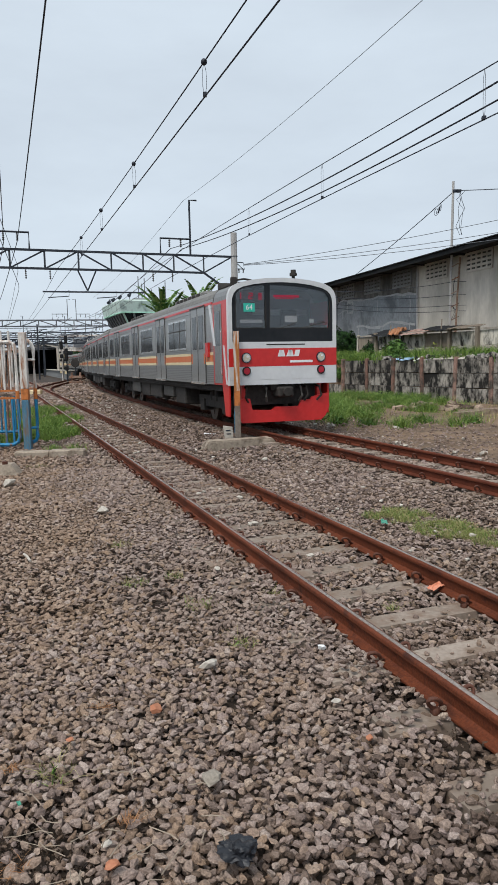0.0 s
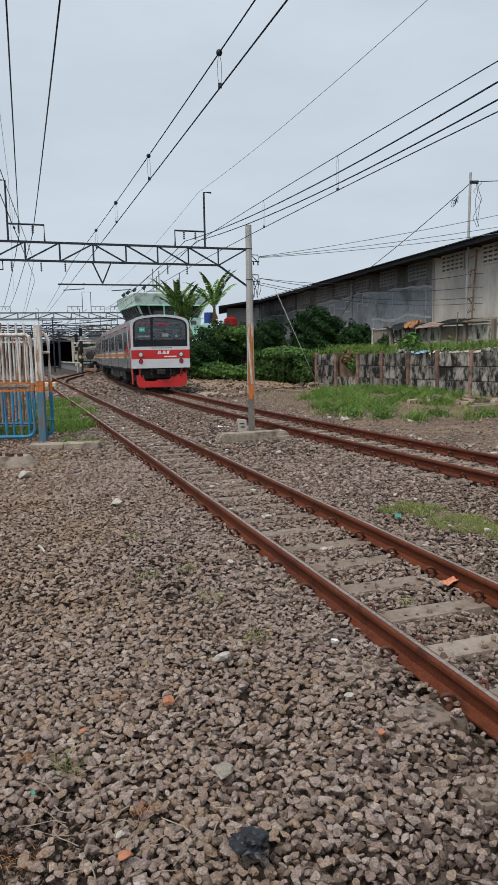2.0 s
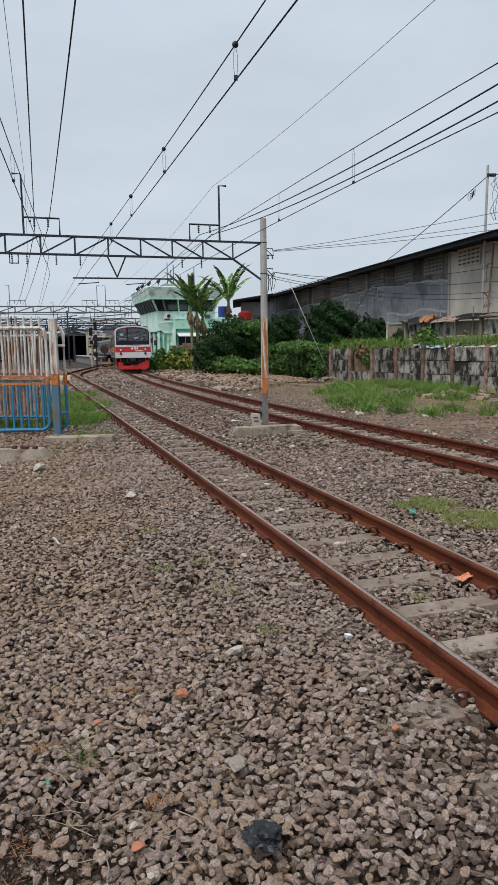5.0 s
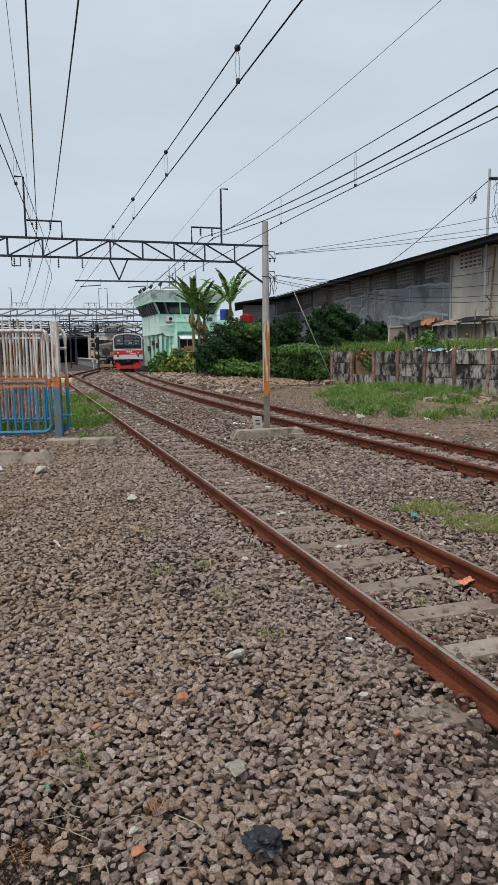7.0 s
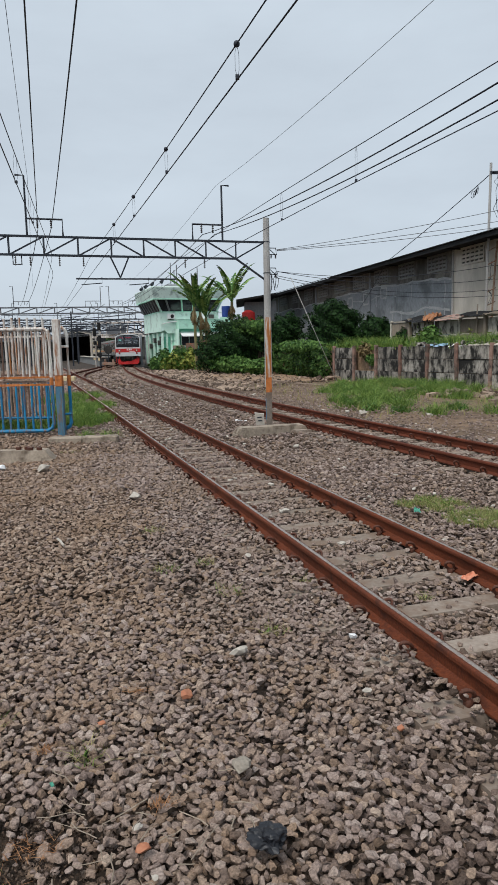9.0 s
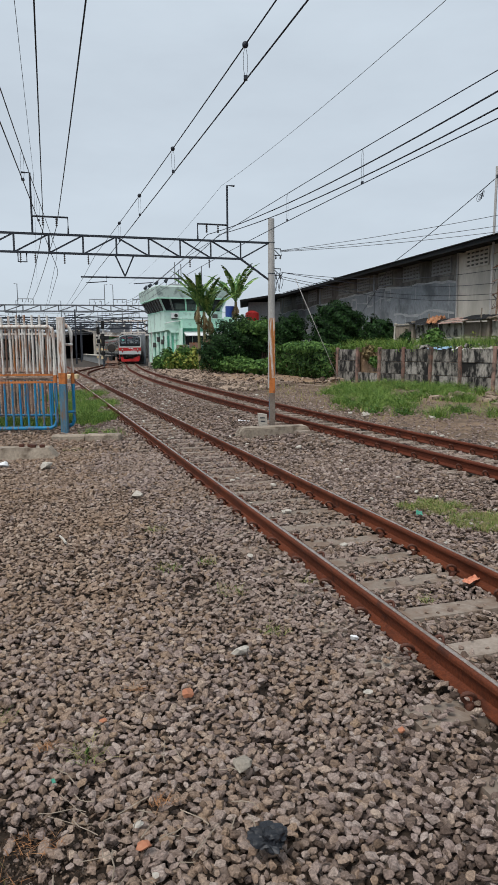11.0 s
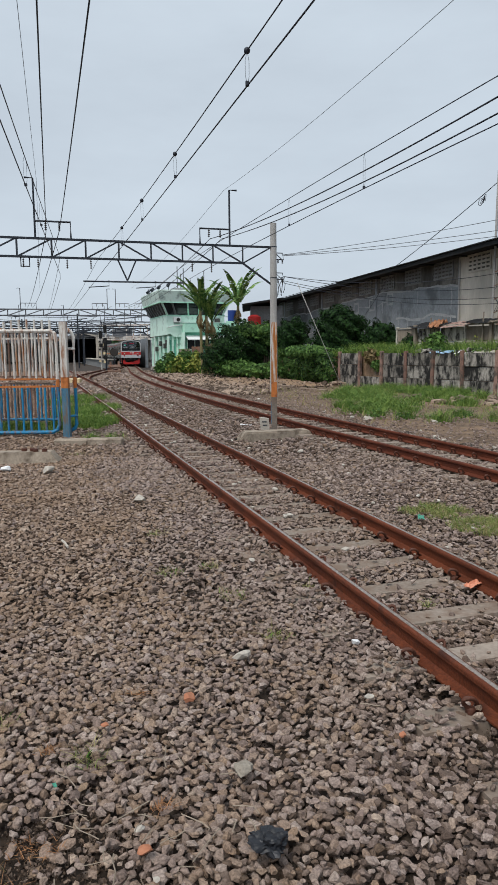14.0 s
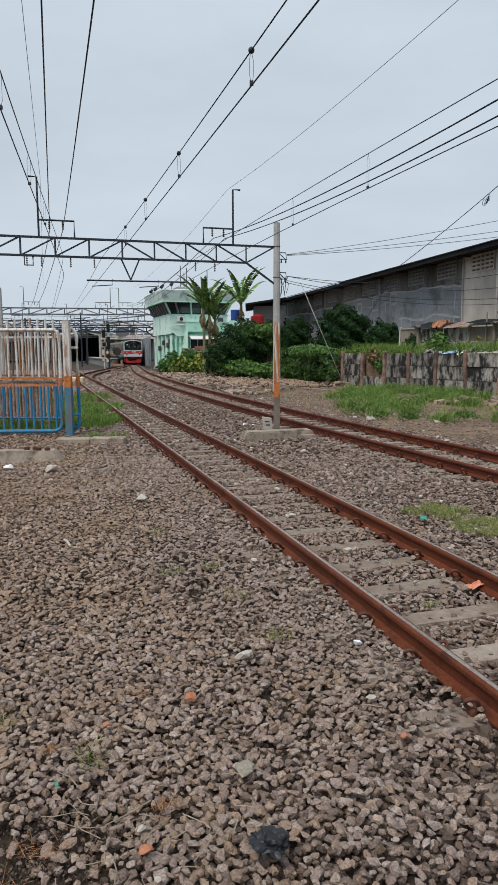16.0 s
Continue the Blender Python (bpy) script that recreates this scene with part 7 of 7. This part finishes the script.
    # one corner pane is filled in with a pale panel
    part("blind", prism(B(), [(0.2, 6.15), (0.95, 6.15), (0.72, 7.35), (-0.3, 7.35)], "y", -0.72, -0.7), M["patch"], band, "pale panel before one cabin pane").matrix_local = pose(0, 0.79, 3.38, -29, 0, 0) @ pose(0, 0.7, -3.0)
    bm = B()
    lo = [(-0.85, -0.85), (7.1, -0.85), (7.1, D), (-0.85, D)]
    hi = [(-1.05, -1.05), (7.3, -1.05), (7.3, D), (-1.05, D)]
    mid = [(-0.95, -0.95), (7.2, -0.95), (7.2, D), (-0.95, D)]
    rings = [[bm.verts.new((x, y, z)) for x, y in r] for r, z in ((lo, 7.38), (hi, 8.6), (mid, 8.72))]
    for r0, r1 in zip(rings, rings[1:]):
        for i in range(4):
            bm.faces.new((r0[i], r0[(i + 1) % 4], r1[(i + 1) % 4], r1[i]))
    bm.faces.new(rings[0][::-1])
    bm.faces.new(rings[-1])
    part("roof_fascia", bm, M["grey_green"], s, "weathered grey-green sloping fascia")
    bx("eaves_trim", -0.9, 7.15, -0.9, D, 7.34, 7.46, "mint")
    bx("roof_house", 1.2, 5.4, 1.5, 5.5, 8.72, 9.15, "patch", "low grey roof house")
    ac = bx("air_conditioner", 0.75, 1.5, -0.42, -0.03, 5.3, 5.85, "white", "white air conditioner on a bracket", bevel=0.03)
    part("fan", rod(B(), (1.22, -0.435, 5.58), (1.22, -0.415, 5.58), 0.2, 16), M["under"], ac)
    part("bracket", bar(B(), (0.8, -0.1, 5.25), (1.45, -0.1, 5.25), 0.06), M["under_grey"], ac)
    # lamps and aerials on the roof
    for i, x in enumerate((-0.85, -0.7, -0.3, 0.4)):
        l = part("floodlight", rod(B(), (x, 5.5 - i * 1.7, 8.5), (x, 5.5 - i * 1.7, 8.9 + i * 0.13), 0.035, 6), M["steel"], s, "black floodlight on a stalk")
        part("lamp_head", rod(B(), (x - 0.1, 5.4 - i * 1.7, 8.85 + i * 0.13), (x + 0.15, 5.65 - i * 1.7, 9.12 + i * 0.13), 0.2, 10, 0.13), M["steel"], l)
    for x, h in ((1.9, 11.6), (2.3, 10.8), (2.6, 11.4), (4.3, 10.2), (5.0, 11.2), (3.4, 10.2)):
        part("aerial", rod(B(), (x, 2.5, 8.6), (x, 2.5, h), 0.05, 6), M["steel_far"], s)
    # yard clutter between shrubs and wall
    for x, y, z, h, m in ((-4.8, 70, -0.2, 2.6, "rust_sheet"), (-6.2, 71, -0.2, 2.4, "timber"), (-3.4, 70, -0.2, 2.9, "wall_post")):
        single("shed_panel", box(B(), x - 0.6, x + 0.6, y - 0.05, y + 0.05, z, z + h, bevel=0.01), M[m], "old sheet leaning by the signal box", "panel", "sheets by the signal box")
    bm = B()
    rod(bm, (0.9, 64, 3.6), (0.9, 64, 5.0), 0.62, 18)
    rod(bm, (0.9, 64, 5.0), (0.9, 64, 5.2), 0.6, 18, 0.25)
    t = single("water_tank", bm, M["tank_red"], "red plastic water tank on a stand", "water tank", "water tanks")
    part("stand", box(B(), 0.3, 1.5, 63.4, 64.6, -0.2, 3.6), M["concrete"], t)
    t = single("water_tank", rod(B(), (-1.3, 72, 5.0), (-1.3, 72, 6.1), 0.45, 16), M["tank_blue"], "dark blue water barrel beside the signal box", "water tank", "water tanks")
    part("stand", box(B(), -1.9, -0.7, 71.5, 72.5, -0.2, 5.0), M["mint"], t)
    single("low_roof", prism(B(), [(-0.2, 6.05), (3.5, 6.6), (3.5, 6.75), (-0.2, 6.2)], "y", 64, 74), M["roof_dark"], "dark lean-to roof beside the warehouse", "roof")
    single("low_building", box(B(), 0.6, 3.6, 66, 74, -0.2, 6.1), M["plaster"], "grey low building behind the bushes", "building")


build_signal_box()


# ------------------------------------------------------------------ station throat
def portal(y, x_right, length, slope, lift=0.0):
    a, d = Vector((x_right, y, 0)), Vector((-1, slope, 0)).normalized()
    return lambda u, z, off=0.0: Vector((a.x + d.x * u - d.y * off, a.y + d.y * u + d.x * off, z + lift))


gantry_far = build_gantry("grey lattice gantry over the station tracks", portal(86, -10.5, 27, -0.2), 27.0, 7.1, 6.38, 2.05, M["steel_far"],
             [(1.3, 1.7, -1), (3.7, 1.6, 1), (6.3, 1.8, -1), (14.6, 1.8, 1)], pole_h=8.6, detail=False)
far_place = portal(86, -10.5, 27, -0.2)
part("pole", rod(B(), far_place(19.0, -0.3, 0.3), far_place(19.0, 9.4, 0.3), 0.24, 10, 0.18), M["pole"], gantry_far, "grey concrete mast")
build_gantry("distant grey lattice gantry before the station", portal(108, -14.0, 34, -0.25), 34.0, 6.6, 5.9, 2.2, M["steel"],
             [(2, 1.6, -1), (6, 1.6, 1), (12, 1.6, 1), (20, 1.6, -1)], pole_h=8.4, detail=False)
build_gantry("distant grey lattice gantry beside the shed", portal(134, -18.0, 42, -0.25), 42.0, 6.6, 5.8, 2.4, M["steel"],
             [(3, 1.6, -1), (8, 1.6, 1), (14, 1.6, 1)], pole_h=8.4, detail=False)
build_gantry("low grey gantry at the platform end", portal(96, -12.5, 22, -0.22), 22.0, 5.2, 4.6, 1.9, M["steel"], [(4, 1.6, -1)], pole_h=7.4, detail=False)


def build_station():
    p = thing("platform", "grey concrete platform with a pale edge", "platform", kind="structure")
    o = [(-18.6, 97), (-19.6, 96.5), (-47, 190), (-33, 190)]
    part("platform_body", prism(B(), o, "z", -0.3, 0.88), M["vent"], p)
    part("platform_edge", prism(B(), [(-18.4, 96.8), (-19.75, 96.2), (-47.2, 190), (-46, 190), (-19.4, 98.2), (-18.9, 98.2)], "z", 0.88, 1.0), M["stone_pale"], p, "pale coping")
    s = thing("train_shed", "dark open-ended train shed with a pale gable", "train shed")
    y = 138.0
    gable = [(-36.6, 0), (-36.6, 4.85), (-31.7, 6.15), (-29.3, 5.5), (-29.3, 0), (-29.7, 0), (-29.7, 5.15), (-31.7, 5.72), (-36.2, 4.5), (-36.2, 0)]
    part("gable", prism(B(), gable, "y", y, y + 0.3), M["stone_pale"], s, "pale grey gable frame")
    part("shed_roof", prism(B(), [(-36.9, 4.95), (-31.7, 6.32), (-29.0, 5.6), (-29.0, 5.45), (-31.7, 6.17), (-36.9, 4.8)], "y", y - 0.1, y + 40), M["steel_far"], s)
    # near-black back and sides stand in for the shade inside the shed
    part("back", box(B(), -36.6, -29.3, y + 14, y + 14.3, 0, 5.6), M["dark"], s)
    for x in (-36.6, -29.5):
        part("side_wall", box(B(), x, x + 0.2, y + 0.35, y + 14, 0, 4.8 if x < -35 else 5.4), M["dark"], s)
    part("column", box(B(), -29.0, -28.3, y - 1, y - 0.4, 0.5, 6.0), M["stone_pale"], s, "pale column beside the shed")
    # long canopies further back
    for x0, x1, yy, z in ((-75, -43, 150, 4.6), (-30, -18, 165, 5.6), (-110, -60, 190, 7.5), (-34, -12, 205, 7)):
        c = thing("canopy", "grey station canopy on thin columns", "canopy", group="station canopies")
        part("canopy_roof", prism(B(), [(x0, z), ((x0 + x1) / 2, z + 0.9), (x1, z), (x1, z - 0.35), (x0, z - 0.35)], "y", yy, yy + 40), M["steel_far"], c)
        for k in range(5):
            x = x0 + 1 + (x1 - x0 - 2) * k / 4
            part("column", box(B(), x - 0.15, x + 0.15, yy + 1, yy + 1.3, 0, z - 0.3), M["steel_far"], c)
        part("canopy_wall", box(B(), x0 + 0.5, x1 - 0.5, yy + 20, yy + 20.3, 0, z - 0.4), M["plaster_pale"], c)
    # white footbridge right of the shed
    b = thing("footbridge", "white steel footbridge across the station tracks", "footbridge")
    for z in (4.4, 4.8, 6.9):
        part("girder", bar(B(), (-27, 128, z), (-16, 124, z), 0.28, 0.3), M["white_paint"], b)
    for k in range(9):
        x = -26.8 + k * 1.33
        part("upright", bar(B(), (x, 128 - k * 0.48, 4.4), (x, 128 - k * 0.48, 6.9), 0.2), M["white_paint"], b)
    part("panel", box(B(), -24, -20.5, 126, 126.2, 4.9, 6.2), M["steel_far"], b)
    part("pier", box(B(), -17.0, -16.3, 124.2, 125, 0, 7), M["steel_far"], b)
    # grey wall beside the curved track, behind the signal box
    single("side_wall", prism(B(), [(-13.9, 97), (-13.6, 97), (-21.0, 130), (-21.4, 130)], "z", -0.2, 3.9), M["plaster"], "tall grey wall along the station track", "wall", kind="structure")
    for x, y, h, label in ((-17.7, 88, 4.8, "tall colour-light signal with black heads"), (-18.5, 89, 4.1, "colour-light signal with white ladder"), (-16.2, 80.5, 2.6, "short dark signal before the platform end")):
        g = thing("signal", label, "railway signal", group="railway signals")
        part("signal_post", rod(B(), (x, y, -0.25), (x, y, h), 0.09, 8), M["steel" if h < 4 else "white_paint"], g)
        part("signal_head", box(B(), x - 0.2, x + 0.2, y - 0.25, y, h - 0.4, h + 0.6, bevel=0.06), M["dark"], g)
        part("lower_head", box(B(), x - 0.2, x + 0.2, y - 0.25, y, h - 1.5, h - 1.0, bevel=0.06), M["dark"], g)
        for k in range(6):
            part("rung", box(B(), x - 0.28, x - 0.02, y - 0.12, y - 0.05, 0.7 + k * 0.5, 0.95 + k * 0.5), M["dark" if k % 2 else "train_yellow"], g)
    b = thing("buffer_stop", "rusty brown buffer stop beside the track", "buffer stop")
    x, y = -13.6, 71.8
    for e in (-0.5, 0.35):
        part("upright", box(B(), x + e, x + e + 0.22, y - 0.1, y + 0.1, -0.25, 0.95, bevel=0.02), M["rust_sheet"], b)
    part("cross_beam", box(B(), x - 0.65, x + 0.7, y - 0.2, y - 0.1, 0.35, 0.62, bevel=0.02), M["rust_sheet"], b)
    part("base", box(B(), x - 0.7, x + 0.7, y - 0.3, y + 0.3, -0.25, 0.05, bevel=0.03), M["rust_sheet"], b)
    part("lamp_post", rod(B(), (x, y, 0.5), (x, y, 2.0), 0.05, 6), M["steel"], b)
    part("lamp", rod(B(), (x, y - 0.1, 1.9), (x, y + 0.1, 1.9), 0.42, 14), M["under"], b)
    for x, y in ((-11.6, 46.5), (-13.4, 52), (-15.0, 55)):
        m = thing("point_machine", "rusty yellow point machine by the turnout", "point machine", group="point machines")
        part("casing", box(B(), x - 0.5, x + 0.5, y - 0.25, y + 0.25, -0.22, 0.12, bevel=0.04), M["train_yellow" if y < 50 else "rust_sheet"], m)
        part("drive_rod", rod(B(), (x - 1.2, y, -0.1), (x - 0.5, y, -0.1), 0.03, 6), M["under"], m)


build_station()


def build_far_wires():
    rng = random.Random(9)
    for k in range(16):
        x0 = -12 - rng.random() * 22
        z = rng.choice((4.6, 5.0, 5.2, 5.4, 6.2, 6.8, 7.0))
        wire("station_wire", sag((x0, 78, z), (x0 - 14 - rng.random() * 6, 138, z + rng.uniform(-0.3, 0.3)), 0.4, 10), 0.024, "dark overhead wire in the station throat", "steel" if k % 2 else "steel_far", "station wires")
    for k in range(18):
        y = 82 + rng.random() * 45
        z = rng.uniform(4.9, 7.2)
        x = -11 - (y - 78) * 0.2
        wire("span_wire", sag((x, y, z), (x - 20, y - 3, z + rng.uniform(-0.5, 0.4)), 0.5, 10), 0.034, "dark span wire between station masts", "steel" if k % 2 else "steel_far", "station wires")
    for k in range(14):
        x, y = -15.5 - rng.random() * 18, 84 + rng.random() * 50
        m = thing("line_mast", "thin grey line mast in the station throat", "mast", group="station masts")
        h = rng.uniform(4.5, 6.8)
        x = x - (y - 84) * 0.25
        part("shaft", bar(B(), (x, y, 0), (x, y, h), 0.16), M["steel"], m)
        part("arm", bar(B(), (x - 1.2, y, h - 0.8), (x + 1.2, y, h - 0.6), 0.1), M["steel"], m)
        part("arm", bar(B(), (x - 1.2, y, h - 1.6), (x + 0.6, y, h - 0.7), 0.08), M["steel"], m)
    # low town line on the horizon
    for i in range(16):
        x = -190 + i * 14 + rng.uniform(-3, 3)
        if -8 < x < 60:
            continue
        h = rng.uniform(4, 8)
        b = thing("far_house", "pale distant house beyond the station", "house", group="distant houses")
        part("house_wall", box(B(), x, x + 12, 260, 275, -0.3, h), M["plaster_pale" if i % 2 else "plaster"], b)
        part("house_roof", prism(B(), [(x - 0.5, h), (x + 6, h + 2), (x + 12.5, h)], "y", 259.5, 275.5), M["rust_sheet" if i % 3 else "roof_dark"], b)
    leaf_cloud("far_trees", [((-150 + k * 17 + rng.uniform(-4, 4), 240, 2.6), (7, 5, 3.5)) for k in range(9)], 9000, 0.8, M["leaf_dark"], "dark trees beyond the station", "trees", 41, kind="stuff")


build_far_wires()


# ------------------------------------------------------------------ small things on the ballast
def small_rock(x, y, size, mt, label, seed, z=0.0, name="stone"):
    rng = random.Random(seed)
    bm = B()
    for k in range(26):
        c = Vector((rng.gauss(0, 1), rng.gauss(0, 1), rng.gauss(0, 1))).normalized() * rng.uniform(0.7, 1.05)
        c.x *= 0.9 + 0.35 * c.y
        bm.verts.new((c[0] * size * 0.55, c[1] * size * 0.42, c[2] * size * 0.25))
    r = bmesh.ops.convex_hull(bm, input=bm.verts)
    bmesh.ops.delete(bm, geom=[g for g in r["geom_interior"] if isinstance(g, bmesh.types.BMVert)], context="VERTS")
    return single(name, bm, M[mt], label, "stone" if name == "stone" else "brick", "loose pale stones" if name == "stone" else "brick fragments", m=pose(x, y, BED + 0.055 + size * 0.12 + z, rng.uniform(-12, 12), rng.uniform(-12, 12), rng.uniform(0, 180)))


def build_bits():
    for i, (x, y, s) in enumerate(((-0.03, 4.02, 0.13), (0.7, 4.21, 0.075), (0.66, 3.5, 0.075), (-1.36, 8.61, 0.2), (-0.43, 2.48, 0.05), (-0.33, 2.22, 0.035), (-3.17, 10.85, 0.3), (-3.91, 11.04, 0.22), (0.4, 9.2, 0.12), (0.05, 6.0, 0.07), (2.4, 12.2, 0.14), (1.05, 12.8, 0.16), (0.5, 7.7, 0.1))):
        small_rock(x, y, s, "stone_pale" if i not in (1, 7) else "white", "pale stone lying on the grey ballast", 50 + i)
    small_rock(-0.02, 2.86, 0.115, "stone_beige", "large flat grey-beige stone on the ballast", 70)
    for i, (x, y, s, mt) in enumerate(((-0.39, 2.36, 0.075, "brick"), (-0.32, 3.51, 0.095, "brick"), (0.76, 3.13, 0.05, "brick"), (-0.72, 3.25, 0.05, "brick"))):
        small_rock(x, y, s, mt, "broken orange brick piece on the ballast", 80 + i, name="brick_piece")
    rng = random.Random(6)
    bm = B()
    bmesh.ops.create_icosphere(bm, subdivisions=4, radius=1)
    for v in bm.verts:
        d = v.co.normalized()
        f = 1 + 0.6 * noise.noise(d * 1.6) - 0.5 * abs(noise.noise(d * 2.6)) + 0.12 * abs(noise.noise(d * 6.5))
        v.co = Vector((d.x * 0.078, d.y * 0.06, d.z * 0.05 if d.z > 0 else d.z * 0.025)) * f
    single("plastic_bag", bm, M["bag"], "crumpled black plastic bag on the ballast", "plastic bag", m=pose(0.085, 2.36, BED + 0.085, 0, 0, -25))

    def scrap(name, x, y, w, l, mt, label, seed):
        bm = B()
        bmesh.ops.create_grid(bm, x_segments=10, y_segments=6, size=0.5)
        for v in bm.verts:
            v.co = (v.co.x * w, v.co.y * l, 0.3 * min(w, l) * noise.noise(Vector((v.co.x * 5 + seed, v.co.y * 5, seed))))
        g = bmesh.ops.solidify(bm, geom=bm.faces[:], thickness=0.002)
        single(name, bm, M[mt], label, "litter", "litter by the tracks", m=pose(x, y, BED + 0.09, 6, -4, seed * 40))

    scrap("wrapper", 1.79, 5.22, 0.17, 0.07, "orange_trash", "torn orange wrapper beside the rail", 1)
    scrap("wrapper", 1.95, 7.45, 0.15, 0.07, "green_trash", "crumpled green plastic beside the grass", 2)
    scrap("wrapper", -0.83, 2.72, 0.03, 0.015, "green_trash", "scrap of green plastic on the ballast", 3)
    scrap("wrapper", 0.02, 17.5, 0.3, 0.12, "white", "white litter between the tracks", 4)
    for i in range(46):
        x, y = rng.uniform(-0.95, 0.1), rng.uniform(2.1, 3.0)
        if i > 30:
            x, y = rng.uniform(-2.2, 1.0), rng.uniform(3, 7)
        a, l = rng.uniform(0, 6.3), rng.uniform(0.05, 0.2)
        pts = [(x + math.cos(a) * l * f + rng.uniform(-0.01, 0.01), y + math.sin(a) * l * f + rng.uniform(-0.01, 0.01), BED + 0.085 + rng.uniform(0, 0.02)) for f in (0, 0.35, 0.7, 1)]
        single("twig", tube(B(), pts, rng.uniform(0.0015, 0.003), 4), M["twig"], "thin dry twig lying on the ballast", "twig", "dry twigs")
    single("stick", tube(B(), [(-1.82, 6.58, -0.1), (-1.76, 6.46, -0.09), (-1.7, 6.34, -0.1)], 0.012, 6), M["stone_pale"], "pale broken stick on the ballast", "stick")


build_bits()


# ------------------------------------------------------------------ what moves
def front_y(t):
    """How far off the cab's face stands along the track at t seconds."""
    return 16.1 + 8.42 * t - 0.185 * t * t


def car_pose(s_front, i):
    mid = s_front + (i * PITCH + CAR_L / 2 - 0.35) * SCALE
    f, r = at_2(mid - 6.9), at_2(mid + 6.9)
    d = f - r
    c = (f + r) / 2
    return pose(c.x, c.y, T2_Z, 0, 0, math.degrees(math.atan2(-d.x, d.y)))


def motions():
    """The train backs away along track 2, slowing down; its wheels roll."""
    times = [round(0.5 * i, 2) for i in range(33)]
    for i, (car, sets) in enumerate(TRAIN):
        walk(car, [(t, car_pose(s_2(front_y(t)), i)) for t in times])
        if i < 2:
            rolls, t = [], 0.0
            while t < 16.0:
                rolls.append(t)
                t += 0.0667
            rolls.append(16.0)
            for w in sets:
                home = w.location.copy()
                walk(w, [(t, pose(home.x, home.y, home.z, math.degrees((s_2(front_y(t)) - s_2(16.1)) / (0.43 * SCALE)), 0, 0)) for t in rolls])


motions()
